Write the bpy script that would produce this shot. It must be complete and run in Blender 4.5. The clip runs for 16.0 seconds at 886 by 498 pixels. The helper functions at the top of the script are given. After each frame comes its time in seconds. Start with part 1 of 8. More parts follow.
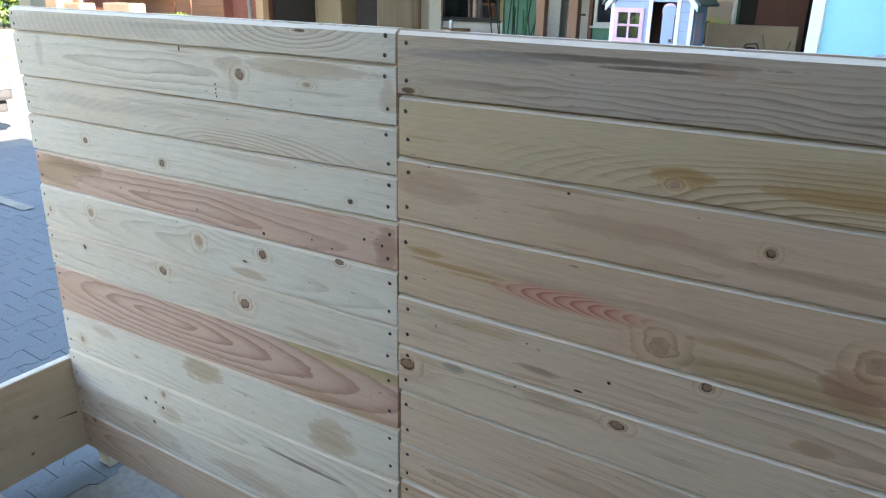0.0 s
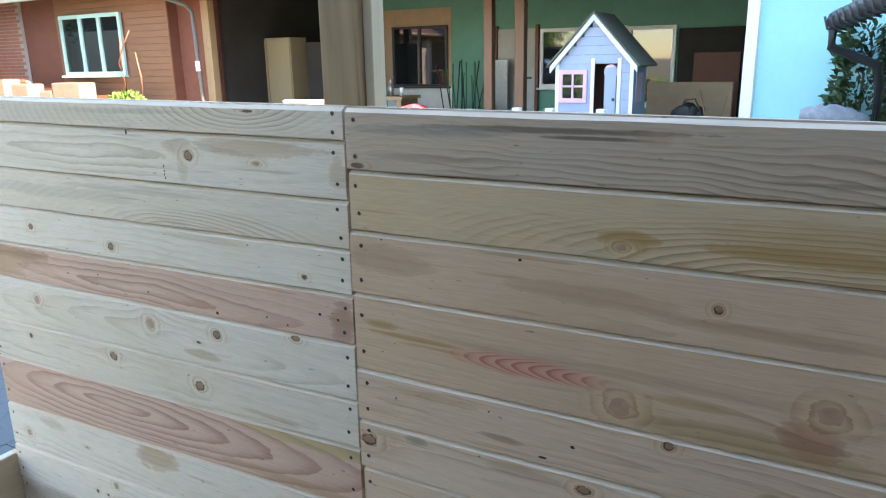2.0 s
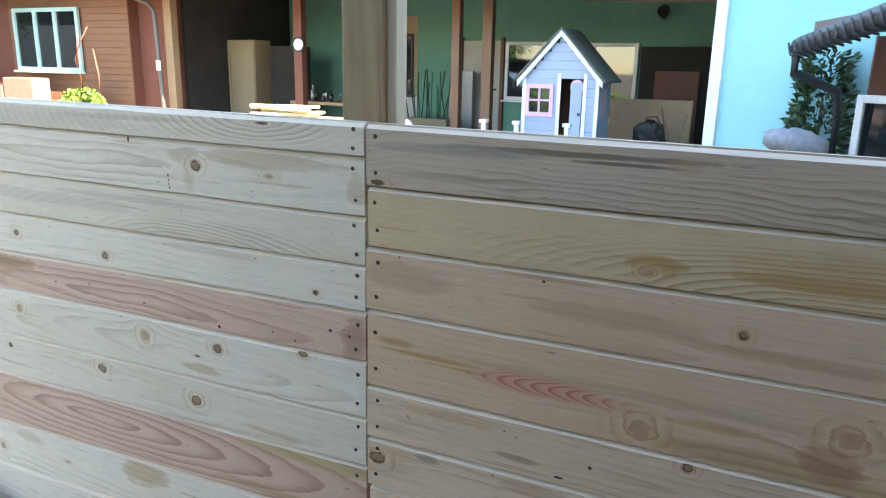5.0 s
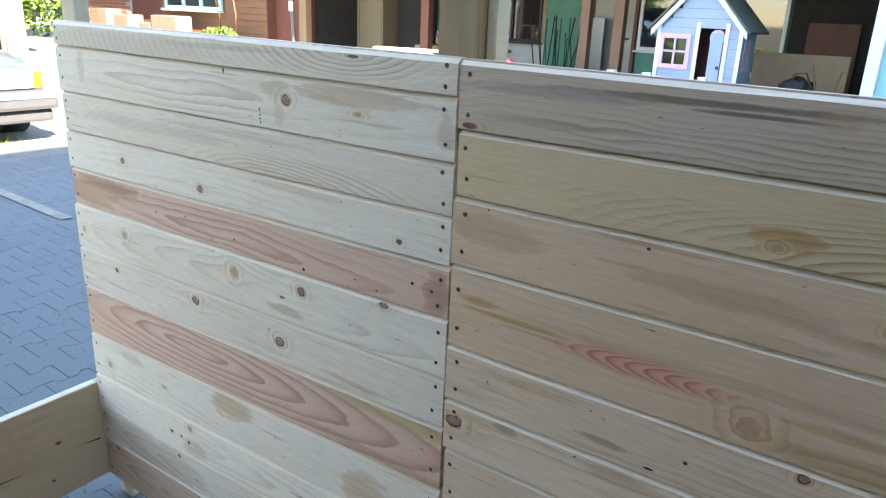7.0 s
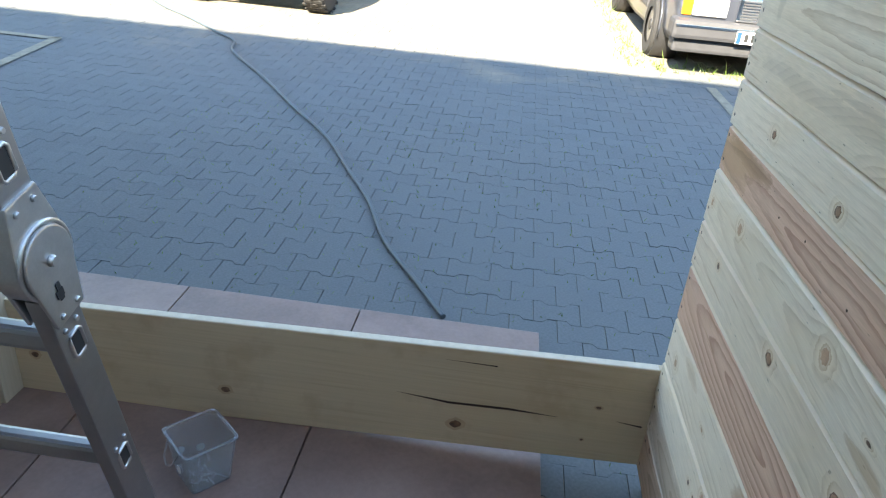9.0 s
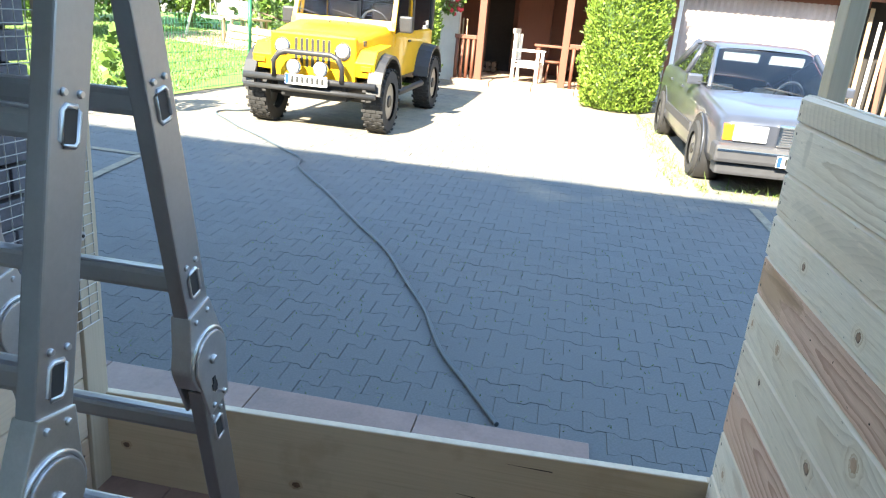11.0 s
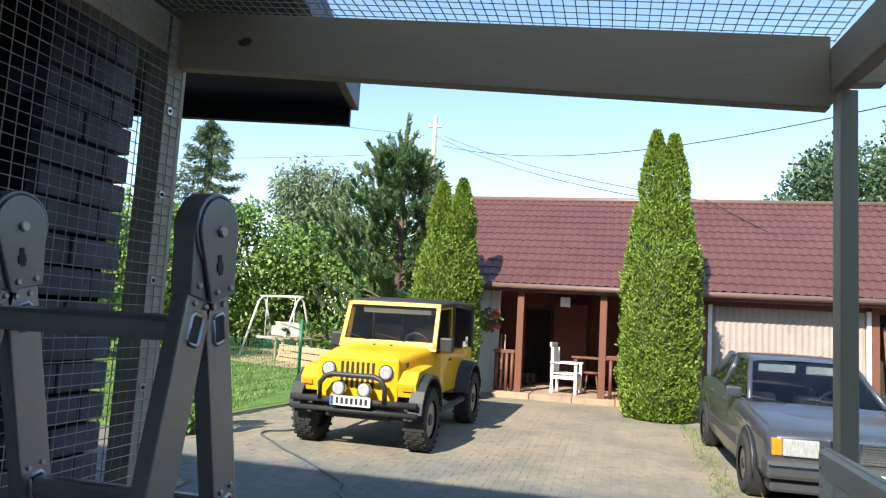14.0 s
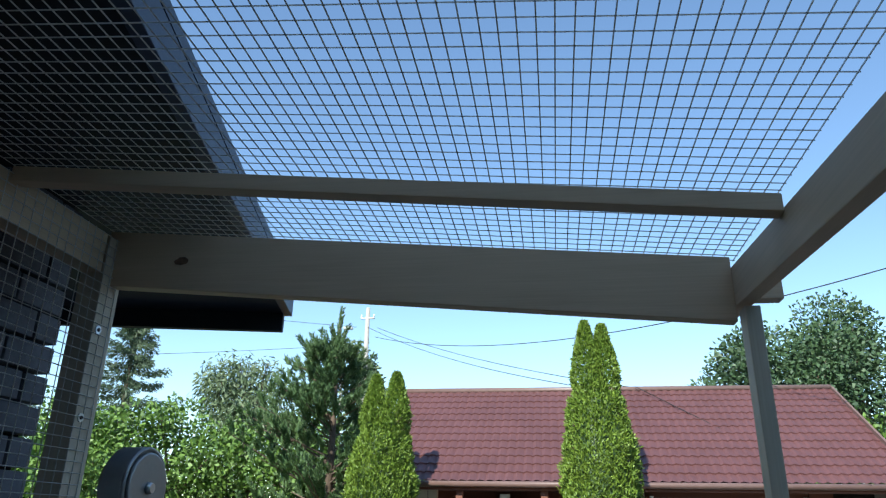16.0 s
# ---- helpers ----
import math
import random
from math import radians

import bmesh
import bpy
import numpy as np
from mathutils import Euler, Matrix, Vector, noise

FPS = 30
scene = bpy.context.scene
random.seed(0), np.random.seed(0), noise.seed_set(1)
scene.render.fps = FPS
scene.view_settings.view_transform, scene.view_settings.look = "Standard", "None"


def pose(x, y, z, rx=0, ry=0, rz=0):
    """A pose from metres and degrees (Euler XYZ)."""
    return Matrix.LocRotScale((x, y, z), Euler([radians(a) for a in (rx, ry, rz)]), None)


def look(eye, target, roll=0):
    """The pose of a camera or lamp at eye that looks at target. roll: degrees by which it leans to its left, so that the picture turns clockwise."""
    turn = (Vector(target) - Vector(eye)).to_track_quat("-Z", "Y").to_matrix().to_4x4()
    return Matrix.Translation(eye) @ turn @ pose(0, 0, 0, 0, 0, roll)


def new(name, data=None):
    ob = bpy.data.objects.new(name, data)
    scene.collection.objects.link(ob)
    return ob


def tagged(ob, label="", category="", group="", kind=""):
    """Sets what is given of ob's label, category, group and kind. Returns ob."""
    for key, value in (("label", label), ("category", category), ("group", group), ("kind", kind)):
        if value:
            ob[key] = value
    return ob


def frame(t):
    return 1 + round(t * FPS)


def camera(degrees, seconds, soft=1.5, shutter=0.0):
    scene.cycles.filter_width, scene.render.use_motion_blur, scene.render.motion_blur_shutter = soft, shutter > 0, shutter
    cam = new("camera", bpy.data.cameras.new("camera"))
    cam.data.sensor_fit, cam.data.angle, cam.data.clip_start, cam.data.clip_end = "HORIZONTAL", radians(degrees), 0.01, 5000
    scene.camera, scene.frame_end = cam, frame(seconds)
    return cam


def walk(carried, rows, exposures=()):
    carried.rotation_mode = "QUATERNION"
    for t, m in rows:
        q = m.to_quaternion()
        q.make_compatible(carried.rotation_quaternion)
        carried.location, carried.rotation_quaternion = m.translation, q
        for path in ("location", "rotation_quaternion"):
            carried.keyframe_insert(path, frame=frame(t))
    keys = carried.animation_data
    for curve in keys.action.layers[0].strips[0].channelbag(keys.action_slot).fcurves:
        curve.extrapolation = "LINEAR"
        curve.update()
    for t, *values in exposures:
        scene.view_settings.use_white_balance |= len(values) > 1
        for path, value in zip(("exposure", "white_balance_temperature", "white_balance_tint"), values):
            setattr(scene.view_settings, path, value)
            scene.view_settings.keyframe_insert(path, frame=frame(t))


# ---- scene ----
cam = camera(64.1, 16.0, soft=1.2)
PATH = [
    (0, (0.043, 0.097, 1.427), (-0.981, 1.676, 0.749), 1.0),
    (0.5, (0.048, 0.096, 1.433), (-0.959, 1.7, 0.791), 0.4),
    (1, (0.052, 0.099, 1.439), (-0.933, 1.739, 0.855), -0.0),
    (1.5, (0.056, 0.106, 1.444), (-0.907, 1.772, 0.898), -0.6),
    (2, (0.053, 0.105, 1.445), (-0.904, 1.785, 0.932), -1.0),
    (2.5, (0.052, 0.107, 1.445), (-0.904, 1.795, 0.958), -1.1),
    (3, (0.037, 0.097, 1.447), (-0.92, 1.788, 0.973), -0.2),
    (3.5, (0.003, 0.086, 1.449), (-0.925, 1.789, 0.96), 0.5),
    (3.7, (-0.017, 0.07, 1.458), (-0.88, 1.805, 0.963), 0.9),
    (6, (-0.06, 0.051, 1.466), (-0.908, 1.794, 0.976), 1.2),
    (6.5, (-0.035, 0.107, 1.451), (-1.007, 1.765, 0.898), 2.6),
    (7, (-0.075, 0.183, 1.438), (-1.179, 1.726, 0.804), 2.4),
    (7.5, (-0.243, 0.323, 1.423), (-1.451, 1.764, 0.742), 4.7),
    (8, (-0.418, 0.453, 1.427), (-1.881, 1.571, 0.647), 4.3),
    (8.5, (-0.513, 0.566, 1.414), (-2.283, 0.964, 0.572), 6.2),
    (9, (-0.487, 0.684, 1.39), (-2.269, 0.553, 0.492), 5.3),
    (9.2, (-0.453, 0.684, 1.392), (-2.229, 0.483, 0.495), 6.2),
    (11.3, (-0.217, 0.626, 1.534), (-2.123, 0.319, 1.011), 4.8),
    (11.5, (-0.182, 0.62, 1.565), (-2.105, 0.294, 1.125), 4.7),
    (12, (-0.197, 0.659, 1.577), (-2.146, 0.288, 1.326), 4.1),
    (12.5, (-0.17, 0.678, 1.601), (-2.121, 0.25, 1.506), 3.5),
    (13, (-0.151, 0.687, 1.619), (-2.093, 0.215, 1.696), 3.0),
    (13.5, (-0.138, 0.683, 1.632), (-2.071, 0.197, 1.801), 3.3),
    (14, (-0.136, 0.684, 1.64), (-2.067, 0.208, 1.845), 3.3),
    (14.5, (-0.118, 0.696, 1.65), (-2.05, 0.249, 1.913), 2.9),
    (15, (-0.102, 0.688, 1.683), (-2.017, 0.297, 2.109), 2.1),
    (15.5, (-0.09, 0.685, 1.699), (-1.974, 0.347, 2.279), 1.5),
    (16, (-0.084, 0.688, 1.708), (-1.925, 0.4, 2.434), 1.0),
]
EXPOSURE = [(0.0, 3.35, 7300, 10), (3.7, 3.35, 7300, 10), (7.0, 3.4, 7300, 10), (8.0, 3.08, 7350, 8), (9.0, 2.88, 7350, 6), (9.2, 2.86, 7350, 6), (11.3, 2.65, 7000, 5), (11.5, 2.55, 7000, 5), (12.0, 1.9, 7000, 3), (12.5, 1.4, 6900, 2), (13.0, 1.2, 6800, 2), (14.0, 1.0, 6700, 4), (16.0, 0.75, 6000, 3)]
walk(cam, [(t, look(eye, target, roll)) for t, eye, target, roll in PATH], EXPOSURE)

# ---- light ----
SUN_AZ = Vector((0.95, -0.31))          # horizontal direction towards the sun
SUN_EL = radians(39)
world = bpy.data.worlds.new("sky")
scene.world = world
world.use_nodes = True
wn = world.node_tree.nodes
sky = wn.new("ShaderNodeTexSky")
sky.sky_type = "NISHITA"
sky.sun_disc = False
sky.sun_elevation = SUN_EL
sky.sun_rotation = math.atan2(SUN_AZ.x, SUN_AZ.y)
sky.dust_density = 0.15
sky.ozone_density = 1.4
wn["Background"].inputs["Strength"].default_value = 0.15
world.node_tree.links.new(sky.outputs["Color"], wn["Background"].inputs["Color"])
sun_data = bpy.data.lights.new("sun", "SUN")
sun_data.energy, sun_data.angle, sun_data.color = 5.0, radians(0.53), (1.0, 0.93, 0.82)
sun = new("sun", sun_data)
to_sun = Vector((SUN_AZ.x * math.cos(SUN_EL), SUN_AZ.y * math.cos(SUN_EL), math.sin(SUN_EL)))
sun.matrix_world = look((0, 0, 30), Vector((0, 0, 30)) - to_sun)


# ---- materials ----
class Mat:
    """A small node builder on one Principled material."""

    def __init__(self, name, rough=0.6, metal=0.0):
        self.m = bpy.data.materials.new(name)
        self.m.use_nodes = True
        self.t = self.m.node_tree
        self.p = self.t.nodes["Principled BSDF"]
        self.p.inputs["Roughness"].default_value = rough
        self.p.inputs["Metallic"].default_value = metal

    def node(self, kind, **sets):
        n = self.t.nodes.new(kind)
        for k, v in sets.items():
            n.inputs[k].default_value = v
        return n

    def link(self, a, b):
        self.t.links.new(a, b)

    def coord(self, scale=(1, 1, 1), shuffle=0.0):
        tc = self.t.nodes.new("ShaderNodeTexCoord")
        mp = self.node("ShaderNodeMapping", Scale=scale)
        if shuffle:
            oi = self.t.nodes.new("ShaderNodeObjectInfo")
            mul = self.t.nodes.new("ShaderNodeMath")
            mul.operation = "MULTIPLY"
            mul.inputs[1].default_value = shuffle
            self.link(oi.outputs["Random"], mul.inputs[0])
            add = self.t.nodes.new("ShaderNodeVectorMath")
            add.operation = "ADD"
            self.link(tc.outputs["Object"], add.inputs[0])
            self.link(mul.outputs[0], add.inputs[1])
            self.link(add.outputs[0], mp.inputs["Vector"])
        else:
            self.link(tc.outputs["Object"], mp.inputs["Vector"])
        return mp.outputs["Vector"]

    def noise(self, vec, scale, detail=4.0, rough=0.55, distort=0.0):
        n = self.node("ShaderNodeTexNoise", Scale=scale, Detail=detail, Roughness=rough, Distortion=distort)
        self.link(vec, n.inputs["Vector"])
        return n.outputs["Fac"]

    def ramp(self, fac, stops):
        r = self.t.nodes.new("ShaderNodeValToRGB")
        e = r.color_ramp.elements
        e[0].position, e[0].color = stops[0][0], (*stops[0][1], 1)
        e[1].position, e[1].color = stops[-1][0], (*stops[-1][1], 1)
        for pos, col in stops[1:-1]:
            k = e.new(pos)
            k.color = (*col, 1)
        self.link(fac, r.inputs["Fac"])
        return r.outputs["Color"]

    def mix(self, fac, a, b, mode="MIX"):
        n = self.t.nodes.new("ShaderNodeMix")
        n.data_type = "RGBA"
        n.blend_type = mode
        for slot, v in (("Factor", fac), ("A", a), ("B", b)):
            sock = [s for s in n.inputs if s.name == slot and (s.type == "RGBA" or slot == "Factor")][0]
            if isinstance(v, (int, float)):
                sock.default_value = v
            elif isinstance(v, tuple):
                sock.default_value = (*v, 1)
            else:
                self.link(v, sock)
        return [s for s in n.outputs if s.type == "RGBA"][0]

    def base(self, col):
        if isinstance(col, tuple):
            self.p.inputs["Base Color"].default_value = (*col, 1)
        else:
            self.link(col, self.p.inputs["Base Color"])
        return self

    def bump(self, fac, strength=0.3, dist=0.002):
        b = self.node("ShaderNodeBump", Strength=strength, Distance=dist)
        self.link(fac, b.inputs["Height"])
        self.link(b.outputs["Normal"], self.p.inputs["Normal"])
        return self


def paint(name, col, rough=0.5, metal=0.0, vary=0.12, scale=6.0, bump=0.1):
    """A plain painted, plastic or stone surface with slight mottling and dust."""
    m = Mat(name, rough, metal)
    v = m.coord(shuffle=7.0)
    n1 = m.noise(v, scale, 5)
    n2 = m.noise(v, scale * 9, 3)
    lo = tuple(c * (1 - vary) for c in col)
    hi = tuple(min(1, c * (1 + vary)) for c in col)
    c1 = m.ramp(n1, [(0.3, lo), (0.7, hi)])
    c2 = m.mix(0.35, c1, m.ramp(n2, [(0.3, lo), (0.7, hi)]))
    m.base(c2)
    if bump:
        m.bump(n2, bump, 0.001)
    return m.m


def plain(name, col, rough=0.4, metal=0.0):
    m = Mat(name, rough, metal)
    m.base(col)
    return m.m


def wood(name, pale, dark, axis="x", ring=26.0, contrast=1.0, grey=None, rough=0.6, stain=None):
    """Sawn softwood: drawn-out growth rings, fine fibre, soft patches, each piece shifted along its own log."""
    m = Mat(name, rough)
    sc = {"x": (0.55, 9, 9), "y": (9, 0.55, 9), "z": (9, 9, 0.55)}[axis]
    fi = {"x": (3, 160, 160), "y": (160, 3, 160), "z": (160, 160, 3)}[axis]
    v = m.coord(sc, shuffle=23.0)
    warp = m.noise(v, 0.55, 3, 0.5, 0.6)
    wave = m.t.nodes.new("ShaderNodeMath")
    wave.operation = "MULTIPLY"
    wave.inputs[1].default_value = ring * 2.2
    m.link(warp, wave.inputs[0])
    sn = m.t.nodes.new("ShaderNodeMath")
    sn.operation = "SINE"
    m.link(wave.outputs[0], sn.inputs[0])
    half = m.t.nodes.new("ShaderNodeMapRange")
    half.inputs["From Min"].default_value = -1
    m.link(sn.outputs[0], half.inputs["Value"])
    mid = tuple(p + (d - p) * 0.42 * contrast for p, d in zip(pale, dark))
    deep = tuple(p + (d - p) * min(1, 0.85 * contrast) for p, d in zip(pale, dark))
    rings = m.ramp(half.outputs["Result"], [(0.0, pale), (0.55, mid), (0.86, deep), (1.0, pale)])
    fade = m.ramp(m.noise(m.coord((1.3, 1.3, 1.3), shuffle=9.0), 1.6, 3), [(0.38, (0.12,) * 3), (0.66, (0.85,) * 3)])
    col = m.mix(fade, pale, rings)
    f = m.noise(m.coord(fi, shuffle=3.0), 1.0, 3, 0.6)
    col = m.mix(0.28, col, m.ramp(f, [(0.3, tuple(c * 0.72 for c in pale)), (0.7, tuple(min(1, c * 1.1) for c in pale))]))
    patch = m.noise(m.coord((1, 3, 3), shuffle=5.0), 2.4, 4)
    if grey:
        col = m.mix(m.ramp(patch, [(0.42, (0, 0, 0)), (0.62, (0.75,) * 3)]), col, grey)
    if stain:
        p2 = m.noise(m.coord((1, 2, 2), shuffle=15.0), 3.1, 4)
        col = m.mix(m.ramp(p2, [(0.56, (0, 0, 0)), (0.68, (0.55,) * 3)]), col, stain)
    m.base(col)
    m.bump(f, 0.22, 0.0012)
    return m.m


def board_wood(name, zc, xc, a, gap, pale, dark, contrast=0.6, spots=(), warp=0.006, grey=None, zone=None, knots=(), chevron=None, tilt=0.0, clear=0.25):
    """One sawn board cut from a log: growth rings drawn out along it round (xc, zc), each a soft rise and a sharp late edge,
    clear inside the oval zone and faint elsewhere, parting round the knots; spots are oval stains (x, z, rx, rz, colour, strength)."""
    m = Mat(name, 0.66)
    m.p.inputs["Specular IOR Level"].default_value = 0.3

    def math_(op, p, q=None):
        n = m.t.nodes.new("ShaderNodeMath")
        n.operation = op
        for i, v in enumerate((p, q)):
            if v is None:
                continue
            if isinstance(v, (int, float)):
                n.inputs[i].default_value = v
            else:
                m.link(v, n.inputs[i])
        return n.outputs[0]

    def away(fac, amount):
        return math_("MULTIPLY", math_("SUBTRACT", fac, 0.5), amount)
    tc = m.t.nodes.new("ShaderNodeTexCoord")
    sep = m.t.nodes.new("ShaderNodeSeparateXYZ")
    m.link(tc.outputs["Object"], sep.inputs[0])
    x, z = sep.outputs["X"], sep.outputs["Z"]

    def oval(sx, sz, rx, rz):
        u = math_("DIVIDE", math_("SUBTRACT", x, sx), rx)
        v = math_("DIVIDE", math_("SUBTRACT", z, sz), rz)
        return math_("SQRT", math_("ADD", math_("MULTIPLY", u, u), math_("MULTIPLY", v, v)))

    def late_edge(phase, soft, hard, peak=0.90):
        """A growth ring: colour deepens slowly, then ends sharply."""
        f = math_("FRACT", phase)
        half = tuple(p + (q - p) * 0.36 for p, q in zip(soft, hard))
        return m.ramp(f, [(0.0, soft), (0.22, soft), (0.60, half), (peak, hard), (0.965, hard), (1.0, soft)])
    wide = away(m.noise(m.coord((1.5, 1, 4)), 1.3, 3), warp * 6)
    wob = away(m.noise(m.coord((6, 1, 13)), 1.0, 2), gap * 0.9)
    fine = away(m.noise(m.coord((30, 1, 60)), 1.0, 2), gap * 0.28)
    zz = math_("SUBTRACT", z, zc)
    if tilt:
        zz = math_("SUBTRACT", zz, math_("MULTIPLY", math_("SUBTRACT", x, xc), tilt))
    bells = []
    for kx, kz, rx, rz in knots:
        d = oval(kx, kz, rx * 3.0, rz * 2.1)
        bell = math_("POWER", 2.71828, math_("MULTIPLY", math_("MULTIPLY", d, d), -1.0))
        zz = math_("SUBTRACT", zz, math_("MULTIPLY", math_("MULTIPLY", math_("SUBTRACT", z, kz), bell), 0.86))
        bells.append((oval(kx, kz, rx, rz), bell))
    zz = math_("ADD", zz, math_("ADD", wide, wob))
    xx = math_("MULTIPLY", math_("SUBTRACT", x, xc), a)
    r = math_("SQRT", math_("ADD", math_("MULTIPLY", zz, zz), math_("MULTIPLY", xx, xx)))
    phase = math_("DIVIDE", math_("ADD", r, fine), gap)
    k = min(1.0, contrast * 2.9)
    late = tuple(p + (d - p) * k for p, d in zip(pale, dark))
    rings = late_edge(phase, pale, late)
    soft = m.noise(m.coord((1.7, 1, 8)), 1.5, 3)
    if zone:
        d = math_("ADD", oval(*zone), away(soft, 1.3))
        seen = m.ramp(d, [(0.62, (1.0,) * 3), (1.15, (clear,) * 3)])
    else:
        seen = m.ramp(soft, [(0.44, (0.12,) * 3), (0.66, (0.85,) * 3)])
    col = m.mix(seen, tuple(p + (q - p) * 0.08 for p, q in zip(pale, late)), rings)
    # fibre along the board, short pores, broad tone
    fib = m.noise(m.coord((2.2, 1, 190)), 1.0, 4, 0.7)
    col = m.mix(0.24, col, m.ramp(fib, [(0.30, tuple(c * 0.70 for c in pale)), (0.70, tuple(min(1, c * 1.14) for c in pale))]))
    nap = m.noise(m.coord((22, 1, 420)), 1.0, 2, 0.6)
    col = m.mix(0.22, col, m.ramp(nap, [(0.32, tuple(c * 0.62 for c in pale)), (0.66, tuple(min(1, c * 1.18) for c in pale))]))
    hair = m.noise(m.coord((3.4, 1, 85)), 1.0, 2, 0.5)
    col = m.mix(m.ramp(hair, [(0.655, (0, 0, 0)), (0.715, (0.55,) * 3)]), col, tuple(c * f for c, f in zip(pale, (0.62, 0.51, 0.41))))
    blot = m.noise(m.coord((1.1, 1, 3.2)), 2.1, 4)
    col = m.mix(m.ramp(blot, [(0.49, (0, 0, 0)), (0.70, (0.5,) * 3)]), col, grey or tuple(c * f for c, f in zip(pale, (0.86, 0.79, 0.69))))
    fleck = m.noise(m.coord((34, 1, 150)), 1.0, 1, 0.4)
    col = m.mix(m.ramp(fleck, [(0.765, (0, 0, 0)), (0.79, (0.75,) * 3)]), col, tuple(c * 0.36 for c in pale))
    edge = m.noise(m.coord((10, 1, 40)), 1.0, 5, 0.7)
    for sx, sz, rx, rz, tint, strength in spots:
        d = math_("ADD", oval(sx, sz, rx, rz), away(edge, 1.5))
        mask = m.ramp(d, [(0.55, (strength,) * 3), (0.92, (strength * 0.55,) * 3), (1.15, (0, 0, 0))])
        col = m.mix(mask, col, m.mix(0.45, tint, m.mix(1.0, tint, rings, "MULTIPLY")))
    if chevron:
        cx, cz, bend, step, (ox, oz, orx, orz), tint = chevron
        w = math_("SUBTRACT", z, cz)
        u = math_("SUBTRACT", math_("SUBTRACT", x, cx), math_("MULTIPLY", math_("MULTIPLY", w, w), bend))
        sw = math_("DIVIDE", math_("ADD", u, math_("MULTIPLY", fine, 2.0)), step)
        d = math_("ADD", oval(ox, oz, orx, orz), away(edge, 0.8))
        mask = m.ramp(d, [(0.55, (1.0,) * 3), (1.2, (0, 0, 0))])
        col = m.mix(mask, col, late_edge(math_("MULTIPLY", sw, -1.0), tuple(p * 0.5 + t * 0.5 for p, t in zip(pale, tint)), tuple(t * 0.80 for t in tint), 0.80))
    for d, bell in bells:
        ripple = late_edge(math_("MULTIPLY", math_("ADD", d, math_("ADD", math_("MULTIPLY", edge, 1.6), away(soft, 2.0))), 1.0), tuple(c * f for c, f in zip(pale, (0.97, 0.93, 0.86))), tuple(c * f for c, f in zip(pale, (0.60, 0.46, 0.33))))
        mask = m.ramp(bell, [(0.34, (0, 0, 0)), (0.60, (0.34,) * 3), (0.90, (0.75,) * 3)])
        col = m.mix(mask, col, ripple)
    m.base(col)
    m.bump(fib, 0.3, 0.0012)
    return m.m


m_board = [
    wood("pine pale", (0.60, 0.475, 0.345), (0.34, 0.19, 0.10), contrast=0.55, stain=(0.47, 0.31, 0.17)),
    wood("pine cream", (0.63, 0.50, 0.36), (0.40, 0.25, 0.13), contrast=0.5),
    wood("pine warm", (0.58, 0.43, 0.295), (0.36, 0.19, 0.09), contrast=0.7),
    wood("pine red heart", (0.46, 0.265, 0.185), (0.27, 0.105, 0.065), contrast=1.0, ring=30),
    wood("pine weathered", (0.46, 0.375, 0.30), (0.21, 0.15, 0.115), contrast=1.0, ring=34, grey=(0.36, 0.30, 0.255)),
    wood("pine resin", (0.55, 0.40, 0.25), (0.36, 0.17, 0.05), contrast=0.95, ring=38),
]
m_knot = Mat("knot", 0.55)
m_knot.base(m_knot.ramp(m_knot.noise(m_knot.coord((40, 40, 40), shuffle=5), 1.3, 4), [(0.3, (0.065, 0.032, 0.018)), (0.6, (0.17, 0.085, 0.045)), (0.8, (0.26, 0.15, 0.08))]))
m_knot = m_knot.m
m_knot_brown = paint("brown knot", (0.31, 0.175, 0.105), 0.6, vary=0.3, scale=45)
m_knot_soft = paint("soft brown knot", (0.45, 0.27, 0.165), 0.6, vary=0.25, scale=60)
m_halo = paint("knot halo", (0.47, 0.325, 0.20), 0.6, scale=30)
m_crack = plain("dark crack", (0.05, 0.028, 0.016), 0.9)
# sky light on the planed upper chamfers is put into this pale colour
m_edge_light = wood("planed edge with painted skylight", (0.76, 0.62, 0.47), (0.56, 0.41, 0.28), contrast=0.5, ring=20)
m_pale_edge = paint("pale board edge", (0.66, 0.56, 0.42), 0.7, scale=40)
m_lowboard = wood("pine panel along y", (0.58, 0.44, 0.285), (0.38, 0.245, 0.13), axis="y", contrast=0.6, ring=16, stain=(0.44, 0.31, 0.19))
m_post = wood("pine post", (0.33, 0.22, 0.12), (0.15, 0.085, 0.04), axis="z", contrast=1.0)
m_batten = wood("fresh batten", (0.66, 0.53, 0.36), (0.48, 0.33, 0.18), axis="z", contrast=0.4)
m_beam = wood("treated pine beam", (0.55, 0.40, 0.255), (0.34, 0.23, 0.135), axis="y", contrast=0.4, ring=14)
m_beam_x = wood("treated pine rail", (0.55, 0.40, 0.255), (0.34, 0.23, 0.135), axis="x", contrast=0.4, ring=14)
m_pole = wood("treated pine pole", (0.52, 0.43, 0.31), (0.34, 0.26, 0.17), axis="z", contrast=0.4, ring=14)
m_screw = plain("blackened screw", (0.06, 0.05, 0.045), 0.5, 0.6)
m_zinc = paint("zinc steel", (0.62, 0.62, 0.62), 0.35, 1.0, 0.1, 30)
m_wire = paint("galvanised wire", (0.56, 0.54, 0.50), 0.5, 0.3, 0.15, 20, 0)
m_alu = paint("brushed aluminium", (0.42, 0.42, 0.43), 0.40, 1.0, 0.08, 14, 0.05)
m_hinge = paint("grey steel hinge", (0.30, 0.30, 0.295), 0.42, 0.8, 0.1, 14, 0.05)
